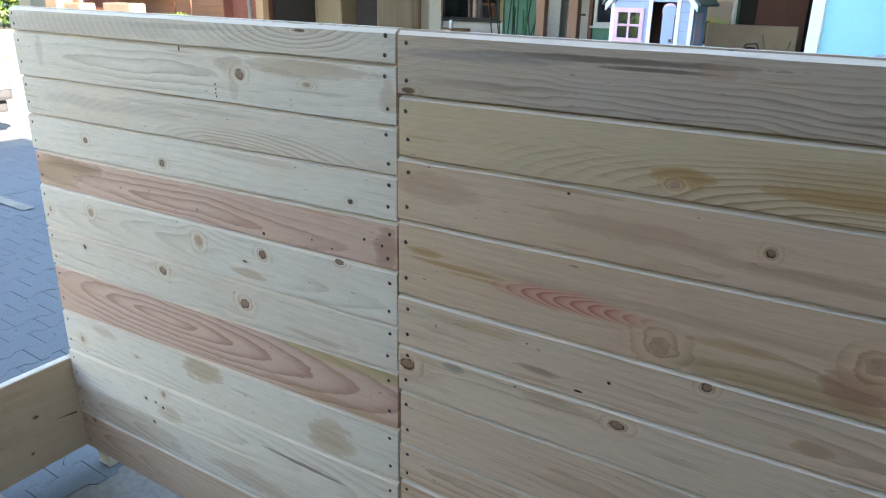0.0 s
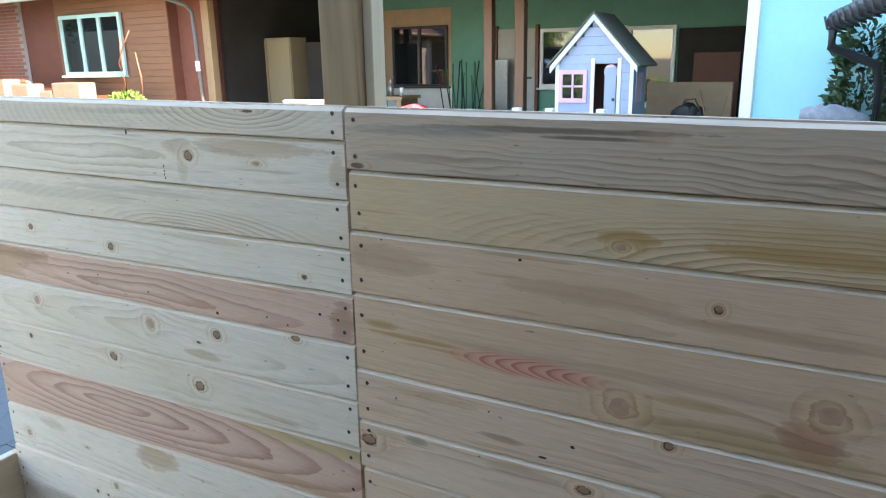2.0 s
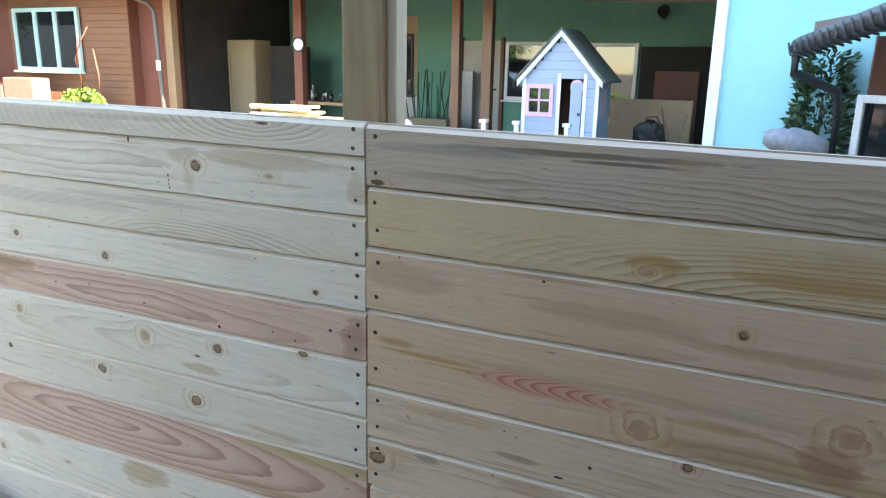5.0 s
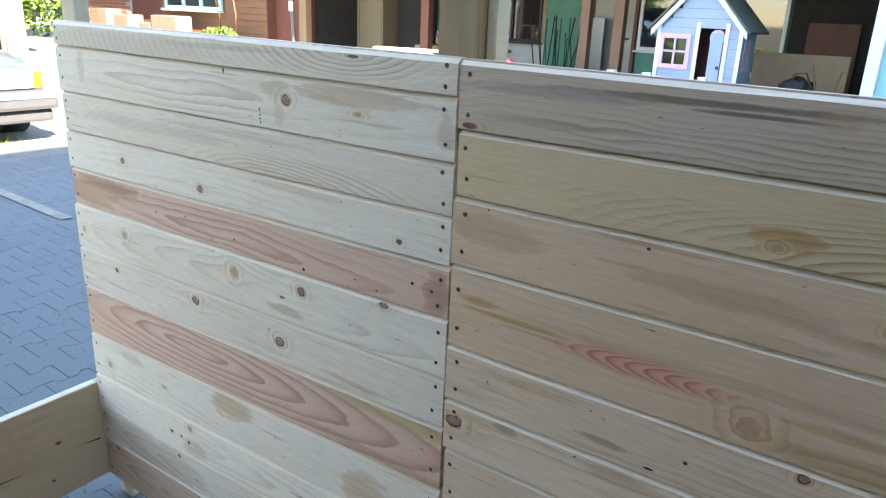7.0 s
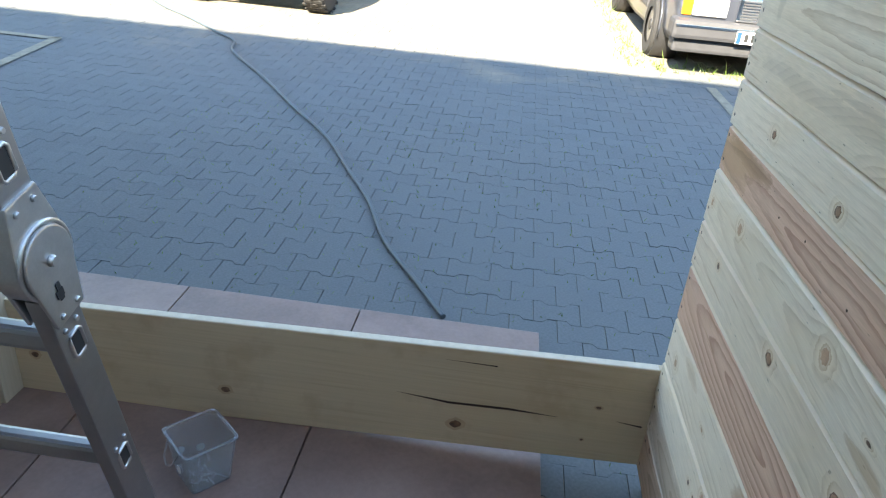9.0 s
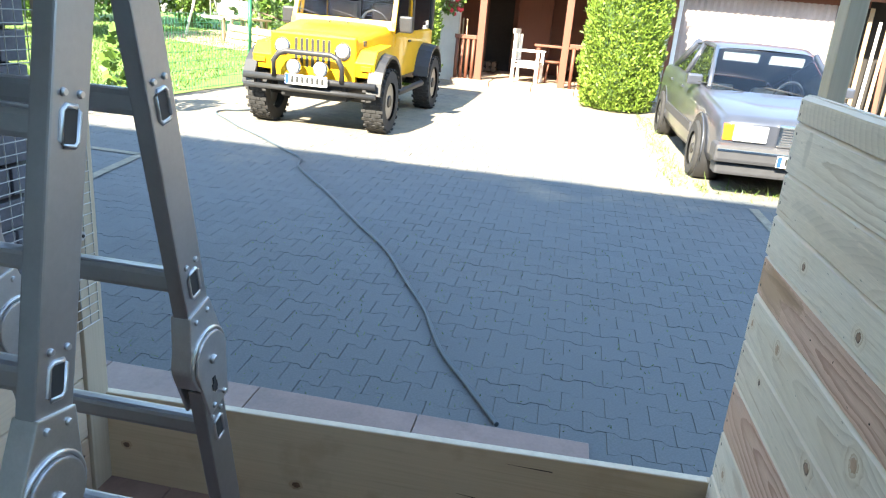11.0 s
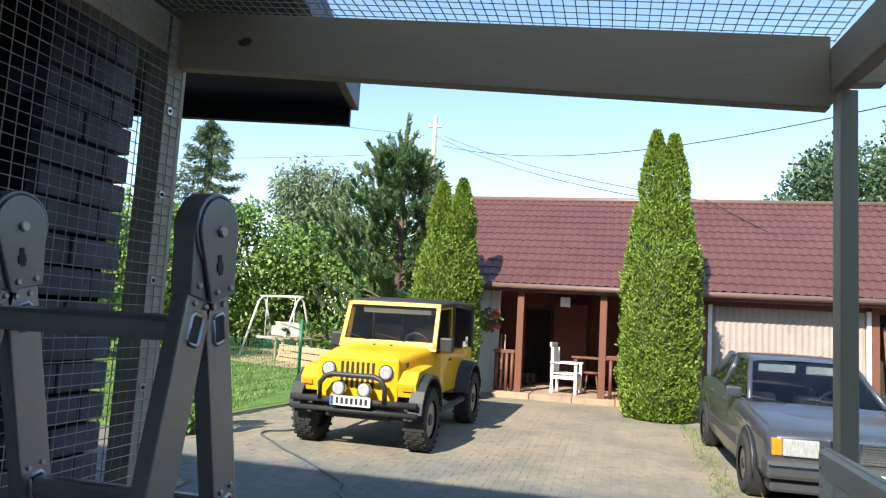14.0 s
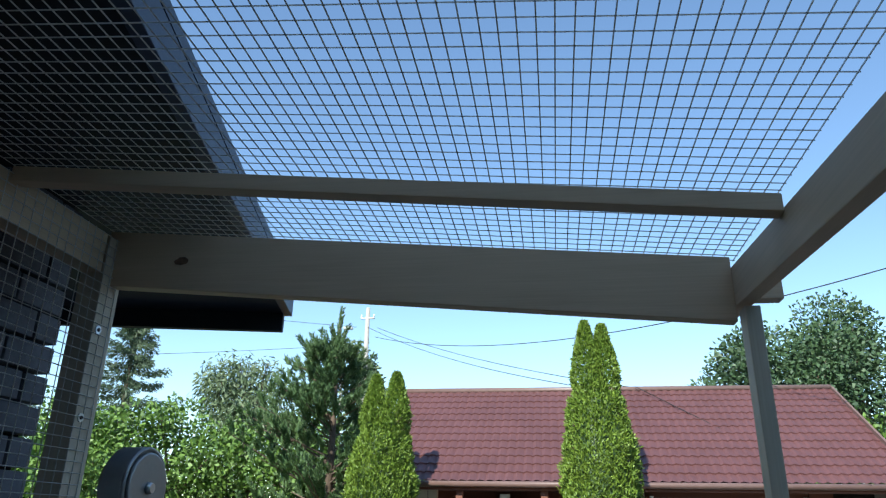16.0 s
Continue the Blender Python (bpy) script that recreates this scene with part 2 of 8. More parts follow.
m_black_plastic = paint("black plastic", (0.025, 0.025, 0.027), 0.5, 0, 0.2, 20)
m_rubber = paint("tyre rubber", (0.028, 0.027, 0.027), 0.85, 0, 0.25, 12, 0.3)
m_brick = paint("dark blue clinker", (0.125, 0.125, 0.145), 0.75, 0, 0.35, 9, 0.5)
m_mortar = paint("black joint", (0.012, 0.012, 0.014), 0.9)
# soffit black, also the painted shade of the recess by the bricks
m_soffit_recess = paint("black soffit", (0.012, 0.012, 0.014), 0.7, 0, 0.2, 4)
m_fascia = paint("dark blue fascia", (0.045, 0.05, 0.075), 0.5, 0, 0.15, 4)
m_floor_tile = Mat("brown floor slab", 0.42)
_v = m_floor_tile.coord((1, 1, 1), shuffle=11)
_a = m_floor_tile.noise(_v, 2.2, 6, 0.6, 0.4)
_b = m_floor_tile.noise(_v, 60, 3)
m_floor_tile.base(m_floor_tile.mix(0.25, m_floor_tile.ramp(_a, [(0.25, (0.15, 0.092, 0.072)), (0.5, (0.25, 0.155, 0.122)), (0.75, (0.36, 0.235, 0.19))]), m_floor_tile.ramp(_b, [(0.3, (0.09, 0.057, 0.045)), (0.7, (0.21, 0.145, 0.12))])))
m_floor_tile.bump(_b, 0.2, 0.001)
m_floor_tile = m_floor_tile.m
m_paver = Mat("grey concrete paver", 0.9)
_oi = m_paver.t.nodes.new("ShaderNodeNewGeometry")
_v = m_paver.coord()
_a = m_paver.noise(_v, 0.5, 5)
_b = m_paver.noise(_v, 90, 3)
_d = m_paver.noise(_v, 0.9, 7, 0.68)
_e = m_paver.noise(_v, 7.0, 5, 0.7)
_c = m_paver.ramp(_oi.outputs["Random Per Island"], [(0.0, (0.098, 0.109, 0.110)), (0.5, (0.107, 0.119, 0.120)), (1.0, (0.116, 0.128, 0.129))])
_c = m_paver.mix(m_paver.ramp(_a, [(0.4, (0, 0, 0)), (0.7, (0.4,) * 3)]), _c, (0.145, 0.14, 0.125))
_c = m_paver.mix(0.35, _c, m_paver.ramp(_b, [(0.3, (0.070, 0.077, 0.084)), (0.7, (0.160, 0.167, 0.173))]))
# sandy dust past the shadow edge; its colour also carries the sun's warmth
_s = m_paver.t.nodes.new("ShaderNodeSeparateXYZ")
m_paver.link(_v, _s.inputs[0])
_r = m_paver.t.nodes.new("ShaderNodeMapRange")
for _k, _w in (("From Min", -6.2), ("From Max", -9.0), ("To Min", -0.25), ("To Max", 0.30)):
    _r.inputs[_k].default_value = _w
m_paver.link(_s.outputs["X"], _r.inputs["Value"])
_m = m_paver.t.nodes.new("ShaderNodeMath")
m_paver.link(_r.outputs["Result"], _m.inputs[0])
m_paver.link(_d, _m.inputs[1])
_sun_dust = m_paver.ramp(_m.outputs[0], [(0.42, (0, 0, 0)), (0.62, (0.55,) * 3), (0.85, (0.92,) * 3)])
_sun_sand = m_paver.mix(0.45, m_paver.ramp(_d, [(0.30, (0.185, 0.160, 0.125)), (0.5, (0.255, 0.215, 0.158)), (0.7, (0.345, 0.278, 0.190))]), m_paver.ramp(_e, [(0.3, (0.15, 0.132, 0.105)), (0.7, (0.36, 0.30, 0.218))]))
m_paver.base(m_paver.mix(_sun_dust, _c, _sun_sand))
m_paver.bump(_b, 0.35, 0.0015)
m_paver = m_paver.m
m_ground = Mat("sand and dirt", 0.95)
_v = m_ground.coord()
_a = m_ground.noise(_v, 0.35, 6)
_b = m_ground.noise(_v, 40, 4)
m_ground.base(m_ground.mix(0.4, m_ground.ramp(_a, [(0.35, (0.10, 0.095, 0.085)), (0.65, (0.19, 0.165, 0.13))]), m_ground.ramp(_b, [(0.3, (0.08, 0.075, 0.065)), (0.7, (0.24, 0.21, 0.17))])))
m_ground.bump(_b, 0.4, 0.003)
m_ground = m_ground.m
m_line = paint("worn line paint", (0.22, 0.20, 0.15), 0.9, 0, 0.35, 14)


def leafy(name, dark, light, rough=0.55):
    m = Mat(name, rough)
    g = m.t.nodes.new("ShaderNodeNewGeometry")
    c = m.ramp(g.outputs["Random Per Island"], [(0.0, dark), (0.6, tuple((a + b) / 2 for a, b in zip(dark, light))), (1.0, light)])
    n = m.noise(m.coord(), 0.9, 3)
    m.base(m.mix(m.ramp(n, [(0.35, (0, 0, 0)), (0.7, (0.45,) * 3)]), c, light))
    m.p.inputs["Subsurface Weight"].default_value = 0.0
    return m.m


m_thuja = leafy("thuja spray", (0.06, 0.115, 0.012), (0.20, 0.29, 0.035))
m_pine = leafy("pine needles", (0.035, 0.075, 0.028), (0.11, 0.18, 0.06))
m_hedge = leafy("broad leaves", (0.045, 0.10, 0.015), (0.15, 0.25, 0.04))
m_spruce = leafy("spruce needles", (0.03, 0.055, 0.025), (0.08, 0.12, 0.06))
m_willow = leafy("pale willow leaves", (0.07, 0.11, 0.05), (0.17, 0.22, 0.11))
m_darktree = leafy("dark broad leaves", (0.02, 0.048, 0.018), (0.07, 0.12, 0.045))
m_grass = leafy("grass blades", (0.06, 0.12, 0.02), (0.15, 0.22, 0.04))
m_lawn = paint("lawn soil", (0.10, 0.17, 0.03), 0.95, 0, 0.4, 1.2, 0.4)
m_bark = paint("bark", (0.12, 0.085, 0.06), 0.9, 0, 0.35, 12, 0.8)
m_roof = paint("maroon steel roof tile", (0.115, 0.050, 0.048), 0.42, 0.0, 0.16, 1.2, 0.05)
m_gutter = paint("brown gutter", (0.16, 0.10, 0.085), 0.4, 0, 0.12, 5)
m_brownwood = wood("red-brown stained wood", (0.17, 0.062, 0.036), (0.08, 0.03, 0.018), axis="z", contrast=0.6)
m_brownlog = wood("red-brown siding", (0.225, 0.104, 0.053), (0.085, 0.037, 0.02), axis="x", contrast=0.7)
m_redwall = paint("oxide red render", (0.165, 0.058, 0.036), 0.85, 0, 0.2, 3)
m_redbrick = paint("red brick", (0.33, 0.13, 0.085), 0.85, 0, 0.25, 9, 0.3)
m_white = paint("white paint", (0.78, 0.77, 0.74), 0.5, 0, 0.05, 5)
m_offwhite = paint("off-white render", (0.62, 0.60, 0.55), 0.8, 0, 0.1, 3)
m_cream = paint("cream door paint", (0.42, 0.40, 0.35), 0.6, 0, 0.08, 3)
m_green_wall = paint("sea-green render", (0.14, 0.32, 0.235), 0.85, 0, 0.1, 2)
m_blue_wall = paint("pale turquoise render", (0.30, 0.60, 0.62), 0.85, 0, 0.05, 2)
# near-black colour that carries the shade of unlit bays and openings
m_inner_shade = paint("painted interior shade", (0.03, 0.026, 0.023), 0.9, 0, 0.3, 2)
m_wardrobe = wood("beige laminate", (0.30, 0.23, 0.135), (0.23, 0.165, 0.09), axis="z", contrast=0.4)
m_ph_blue = paint("grey-blue paint", (0.33, 0.385, 0.49), 0.6, 0, 0.06, 6)
m_pink = paint("pink paint", (0.70, 0.42, 0.50), 0.55, 0, 0.06, 6)
m_ph_roof = paint("dark roofing felt", (0.115, 0.115, 0.09), 0.9, 0, 0.2, 20)
m_glassdark = Mat("window glass", 0.03)
m_glassdark.base((0.012, 0.015, 0.016))
m_glassdark.p.inputs["Specular IOR Level"].default_value = 0.8
m_glassdark = m_glassdark.m
m_yellow = Mat("yellow car paint", 0.42)
_n = m_yellow.noise(m_yellow.coord(), 3, 4)
m_yellow.base(m_yellow.ramp(_n, [(0.3, (0.62, 0.335, 0.010)), (0.7, (0.70, 0.39, 0.015))]))
m_yellow.p.inputs["Coat Weight"].default_value = 0.15
m_yellow.p.inputs["Specular IOR Level"].default_value = 0.3
m_yellow = m_yellow.m
m_graphite = Mat("dark blue-grey car paint", 0.3, 0.35)
_n = m_graphite.noise(m_graphite.coord(), 2.5, 5)
m_graphite.base(m_graphite.ramp(_n, [(0.3, (0.06, 0.066, 0.085)), (0.7, (0.085, 0.092, 0.115))]))
m_graphite.p.inputs["Coat Weight"].default_value = 0.5
m_graphite = m_graphite.m
m_bumper = paint("dark grey cladding", (0.05, 0.05, 0.055), 0.6, 0, 0.15, 8)
m_chrome = plain("chrome", (0.75, 0.75, 0.75), 0.12, 1.0)
m_lens = Mat("lamp glass", 0.12)
m_lens.base(m_lens.ramp(m_lens.noise(m_lens.coord((25, 90, 12)), 1, 2), [(0.3, (0.27, 0.28, 0.28)), (0.7, (0.46, 0.46, 0.46))]))
m_lens = m_lens.m
m_orange = plain("orange indicator lens", (0.85, 0.24, 0.02), 0.2)
m_plate = plain("white number plate", (0.75, 0.75, 0.74), 0.4)
m_plate_bar = plain("black plate bar", (0.03, 0.03, 0.03), 0.5)
m_plate_blue = plain("blue plate strip", (0.02, 0.07, 0.35), 0.4)
m_rim = paint("dull alloy rim", (0.28, 0.28, 0.28), 0.4, 0.8, 0.1, 20)
m_cable = plain("grey-blue cable sheath", (0.065, 0.085, 0.10), 0.5)
m_blackcable = plain("black overhead cable", (0.02, 0.02, 0.02), 0.6)
m_door_pink = paint("pale corrugated door sheet", (0.36, 0.295, 0.275), 0.65, 0, 0.16, 2.2)
m_concrete = paint("old concrete", (0.36, 0.34, 0.31), 0.9, 0, 0.15, 6, 0.3)
m_stone_floor = paint("flagstone", (0.36, 0.25, 0.18), 0.8, 0, 0.3, 3, 0.3)
m_fence_green = plain("green fence coating", (0.02, 0.15, 0.06), 0.45)
m_clearbox = Mat("clear plastic", 0.14)
m_clearbox.base((0.85, 0.88, 0.90))
m_clearbox.p.inputs["Transmission Weight"].default_value = 0.88
m_clearbox.p.inputs["IOR"].default_value = 1.2
m_clearbox = m_clearbox.m
m_fluff = paint("grey fleece", (0.28, 0.28, 0.30), 0.95, 0, 0.3, 25, 0.9)
m_red = paint("red cloth", (0.55, 0.04, 0.06), 0.8, 0, 0.2, 10)
m_yellow_cloth = paint("yellow cloth", (0.6, 0.5, 0.06), 0.8, 0, 0.2, 10)
m_gravel = paint("grey gravel", (0.34, 0.34, 0.33), 0.9, 0, 0.35, 40, 0.4)
m_carton = paint("sun-bleached carton", (0.17, 0.125, 0.09), 0.8, 0, 0.2, 6)
m_cardboard = paint("cardboard", (0.42, 0.30, 0.19), 0.8, 0, 0.1, 6)


# ---- mesh helpers ----
def box(bm, x0, x1, y0, y1, z0, z1, bevel=0.0, m=None):
    vs = [bm.verts.new(Vector(p)) for p in ((x0, y0, z0), (x1, y0, z0), (x1, y1, z0), (x0, y1, z0), (x0, y0, z1), (x1, y0, z1), (x1, y1, z1), (x0, y1, z1))]
    fs = [bm.faces.new([vs[i] for i in f]) for f in ((3, 2, 1, 0), (4, 5, 6, 7), (0, 1, 5, 4), (1, 2, 6, 5), (2, 3, 7, 6), (3, 0, 4, 7))]
    if bevel:
        es = list({e for f in fs for e in f.edges})
        r = bmesh.ops.bevel(bm, geom=es, offset=bevel, segments=2, profile=0.6, affect="EDGES", clamp_overlap=True)
        vs = list({v for f in r["faces"] for v in f.verts} | {v for v in vs if v.is_valid})
    if m is not None:
        bmesh.ops.transform(bm, matrix=m, verts=vs)
    return bm


def cyl(bm, a, b, r0, r1=None, n=12, caps=True):
    a, b = Vector(a), Vector(b)
    r1 = r0 if r1 is None else r1
    q = (b - a).to_track_quat("Z", "Y")
    rings = []
    for p, r in ((a, r0), (b, r1)):
        rings.append([bm.verts.new(p + q @ Vector((r * math.cos(6.28318 * i / n), r * math.sin(6.28318 * i / n), 0))) for i in range(n)])
    for i in range(n):
        f = bm.faces.new((rings[0][i], rings[0][(i + 1) % n], rings[1][(i + 1) % n], rings[1][i]))
        f.smooth = True
    if caps:
        bm.faces.new(rings[0][::-1])
        bm.faces.new(rings[1])
    return bm


def tube(bm, pts, r, n=8, closed=False):
    pts = [Vector(p) for p in pts]
    rings = []
    for i, p in enumerate(pts):
        a = pts[i - 1] if (i or closed) else p
        b = pts[(i + 1) % len(pts)] if (i + 1 < len(pts) or closed) else p
        q = (b - a).to_track_quat("Z", "Y")
        rings.append([bm.verts.new(p + q @ Vector((r * math.cos(6.28318 * k / n), r * math.sin(6.28318 * k / n), 0))) for k in range(n)])
    m = len(rings)
    for i in range(m if closed else m - 1):
        A, B = rings[i], rings[(i + 1) % m]
        for k in range(n):
            f = bm.faces.new((A[k], A[(k + 1) % n], B[(k + 1) % n], B[k]))
            f.smooth = True
    if not closed:
        bm.faces.new(rings[0][::-1])
        bm.faces.new(rings[-1])
    return bm


def extrude_poly(bm, pts, axis, lo, hi, bevel=0.0):
    """A polygon in the plane across axis ('x': pts are (y, z); 'y': (x, z); 'z': (x, y)), drawn out from lo to hi."""
    def at(p, w):
        return Vector({"x": (w, p[0], p[1]), "y": (p[0], w, p[1]), "z": (p[0], p[1], w)}[axis])
    A = [bm.verts.new(at(p, lo)) for p in pts]
    B = [bm.verts.new(at(p, hi)) for p in pts]
    n = len(pts)
    fs = [bm.faces.new((A[i], A[(i + 1) % n], B[(i + 1) % n], B[i])) for i in range(n)]
    fs += [bm.faces.new(A[::-1]), bm.faces.new(B)]
    bmesh.ops.recalc_face_normals(bm, faces=fs)
    if bevel:
        bmesh.ops.bevel(bm, geom=list({e for f in fs for e in f.edges}), offset=bevel, segments=2, profile=0.6, affect="EDGES", clamp_overlap=True)
    return bm


def mesh_of(name, bm, material, recalc=True):
    if recalc:
        bmesh.ops.recalc_face_normals(bm, faces=bm.faces[:])
    me = bpy.data.meshes.new(name)
    bm.to_mesh(me)
    bm.free()
    me.materials.append(material)
    return me


def part(name, bm, material, parent, label=""):
    ob = new(name, mesh_of(name, bm, material))
    ob.parent = parent
    if label:
        tagged(ob, label)
    return ob


def thing(name, at, label, category, group="", kind="", turn=0.0):
    ob = new(name)
    ob.empty_display_size = 0.1
    ob.matrix_world = at if isinstance(at, Matrix) else pose(*at, 0, 0, turn)
    return tagged(ob, label, category, group, kind)


def solid(name, bm, material, label, category, group="", kind=""):
    return tagged(new(name, mesh_of(name, bm, material)), label, category, group, kind)


def B(*a, **k):
    return box(bmesh.new(), *a, **k)


def C(*a, **k):
    return cyl(bmesh.new(), *a, **k)


def T(*a, **k):
    return tube(bmesh.new(), *a, **k)


def gz(x):
    """The yard's height: it rises gently away from the house."""
    return -0.2 + 0.03 * max(0.0, min(40.0, -2.2 - x))

# ---- ground ----
def build_ground():
    xs = [-400, -150, -80, -42.2, -30, -20, -12, -2.2, 12, 60, 400]
    ys = [-400, -120, -60, -30, -15, -5, 0, 5, 15, 30, 60, 120, 400]
    bm = bmesh.new()
    grid = [[bm.verts.new((x, y, gz(x) - 0.006)) for y in ys] for x in xs]
    for i in range(len(xs) - 1):
        for j in range(len(ys) - 1):
            bm.faces.new((grid[i][j], grid[i + 1][j], grid[i + 1][j + 1], grid[i][j + 1]))
    solid("ground", bm, m_ground, "grey-brown sandy dirt ground of the yard", "ground", kind="structure")


build_ground()

# ---- plank wall of the enclosure ----
WALL_Y = 1.205


def plank(x0, x1, zl0, zl1, zr0, zr1, y=WALL_Y, thick=0.028, seed=0):
    """A horizontal board with a chamfered upper edge and a shadow gap over it; its edges wander a little along its length."""
    bm = bmesh.new()
    rnd = random.Random(seed)
    rings = []
    n = 14
    for i in range(n + 1):
        t = i / n
        x = x0 + (x1 - x0) * t
        lo, hi = zl0 + (zr0 - zl0) * t, zl1 + (zr1 - zl1) * t
        end = 0.0015 if i in (0, n) else 0.0
        u, v, w = rnd.gauss(0, 0.0005), rnd.gauss(0, 0.0007), rnd.gauss(0, 0.0004)
        pts = [(y + 0.0015 + end, lo + 0.0008 + u), (y + end, lo + 0.0022 + u), (y + end, hi - 0.0095 + v), (y + 0.0085 + end, hi - 0.0022 + w), (y + 0.0140, hi - 0.0022 + w), (y + 0.0142, hi + 0.0008), (y + thick, hi + 0.0008), (y + thick, lo + 0.0016)]
        rings.append([bm.verts.new((x, p, q)) for p, q in pts])
    for a, b in zip(rings, rings[1:]):
        for k in range(8):
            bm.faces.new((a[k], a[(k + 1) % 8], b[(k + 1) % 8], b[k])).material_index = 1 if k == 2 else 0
    bm.faces.new(rings[0])
    bm.faces.new(rings[-1][::-1])
    return bm


def disc(cx, y, cz, rx, rz, seed, n=14, lift=0.0006, tilt=0.0):
    """A small irregular oval lying on a face that looks towards -y."""
    rnd = random.Random(seed)
    bm = bmesh.new()
    out, inn = [], []
    for i in range(n):
        a = 6.28318 * i / n
        w = 1 + rnd.uniform(-0.14, 0.14)
        u, v = rx * w * math.cos(a), rz * w * math.sin(a)
        u, v = u * math.cos(tilt) - v * math.sin(tilt), u * math.sin(tilt) + v * math.cos(tilt)
        out.append(bm.verts.new((cx + u, y - lift * 0.3, cz + v)))
        inn.append(bm.verts.new((cx + u * 0.7, y - lift, cz + v * 0.7)))
    for i in range(n):
        bm.faces.new((out[i], out[(i + 1) % n], inn[(i + 1) % n], inn[i]))
    bm.faces.new(inn)
    return bm


LEFT_L = [1.375, 1.310, 1.183, 1.071, 0.962, 0.852, 0.714, 0.587, 0.424, 0.276, 0.155, 0.037, -0.113]
LEFT_R = [1.365, 1.300, 1.182, 1.082, 0.985, 0.876, 0.748, 0.636, 0.486, 0.341, 0.22, 0.085, -0.08]
RIGHT_L = [1.364, 1.245, 1.125, 0.994, 0.828, 0.710, 0.597, 0.457, 0.357, 0.245, 0.115, -0.015, -0.11]
RIGHT_R = [1.346, 1.243, 1.133, 1.018, 0.846, 0.750, 0.632, 0.480, 0.372, 0.255, 0.125, -0.005, -0.11]
W_PALE, W_CREAM, W_WARM = (0.745, 0.625, 0.495), (0.78, 0.67, 0.545), (0.67, 0.46, 0.31)
W_LINE, W_RED, W_REDLINE = (0.36, 0.22, 0.125), (0.68, 0.45, 0.34), (0.31, 0.13, 0.08)
R_PALE, R_CREAM, R_LINE = (0.70, 0.505, 0.355), (0.73, 0.54, 0.385), (0.31, 0.165, 0.085)
STAIN, RUST, AMBER = (0.55, 0.385, 0.235), (0.46, 0.245, 0.15), (0.52, 0.325, 0.12)
SILVER = (0.58, 0.51, 0.425)
# along the wall, up it, half width, half height, board, d: dark, b: brown, p: pale, n: pin knot
KNOTS_L = [(-1.228, 1.25, 0.017, 0.015, 1, "b"), (-1.024, 1.243, 0.014, 0.006, 1, "p"), (-1.888, 1.021, 0.012, 0.011, 3, "b"), (-1.548, 1.003, 0.014, 0.012, 3, "b"), (-0.913, 1.008, 0.009, 0.007, 3, "d"),
           (-1.917, 0.805, 0.015, 0.016, 5, "p"), (-1.432, 0.814, 0.019, 0.019, 5, "p"), (-1.196, 0.827, 0.016, 0.014, 5, "b"), (-0.949, 0.862, 0.016, 0.009, 5, "b"), (-2.14, 0.775, 0.010, 0.012, 5, "p"), (-1.26, 0.795, 0.010, 0.004, 5, "d"),
           (-1.978, 0.683, 0.010, 0.009, 6, "d"), (-1.60, 0.692, 0.018, 0.014, 6, "b"), (-1.274, 0.677, 0.020, 0.017, 6, "b"), (-2.084, 0.337, 0.014, 0.016, 8, "p"), (-1.79, 0.364, 0.012, 0.006, 8, "p"),
           (-1.674, 0.272, 0.013, 0.013, 9, "p"), (-1.768, 0.227, 0.008, 0.007, 9, "d"), (-1.72, 0.228, 0.006, 0.005, 9, "d"), (-1.685, 0.221, 0.008, 0.007, 9, "d"), (-1.745, 0.148, 0.008, 0.008, 10, "d"), (-2.1, 0.02, 0.009, 0.009, 11, "b"), (-1.36, 0.0, 0.016, 0.012, 11, "b"), (-1.10, 0.10, 0.014, 0.016, 10, "b"),
           (-1.427, 0.899, 0.004, 0.003, 4, "n"), (-1.187, 0.882, 0.006, 0.005, 4, "n"), (-1.031, 0.898, 0.003, 0.003, 4, "n"), (-0.971, 0.889, 0.003, 0.003, 4, "n"), (-0.878, 0.930, 0.005, 0.004, 4, "n"), (-0.83, 0.925, 0.004, 0.004, 4, "n"), (-1.75, 0.905, 0.004, 0.003, 4, "n"), (-1.62, 0.918, 0.003, 0.003, 4, "n"),
           (-1.431, 1.296, 0.004, 0.008, 1, "n"), (-1.313, 1.222, 0.003, 0.004, 1, "n"), (-1.312, 1.211, 0.003, 0.003, 1, "n"), (-1.313, 1.202, 0.003, 0.003, 1, "n"), (-1.311, 1.194, 0.003, 0.003, 1, "n"), (-1.035, 1.352, 0.018, 0.004, 0, "d"), (-1.07, 1.06, 0.003, 0.002, 3, "n")]
KNOTS_R = [(-0.76, 1.254, 0.018, 0.006, 0, "d"), (-0.243, 1.150, 0.013, 0.008, 1, "p"), (-0.088, 1.068, 0.009, 0.009, 2, "b"), (-0.419, 1.107, 0.004, 0.003, 2, "n"), (-0.711, 1.112, 0.003, 0.002, 2, "n"), (-0.233, 0.868, 0.026, 0.024, 3, "p"), (0.079, 0.929, 0.024, 0.022, 3, "p"), 
           (-0.147, 0.818, 0.012, 0.010, 4, "b"), (-0.37, 0.734, 0.011, 0.003, 4, "n"), (-0.313, 0.77, 0.005, 0.004, 4, "n"), (-0.48, 0.800, 0.003, 0.002, 4, "n"), (-0.69, 0.780, 0.003, 0.002, 4, "n"), (-0.763, 0.667, 0.024, 0.017, 5, "b"), (-0.29, 0.690, 0.018, 0.011, 5, "b"), (-0.50, 0.700, 0.003, 0.002, 5, "n"), (0.3, 1.17, 0.02, 0.015, 1, "p"), (0.25, 0.79, 0.014, 0.012, 4, "b")]


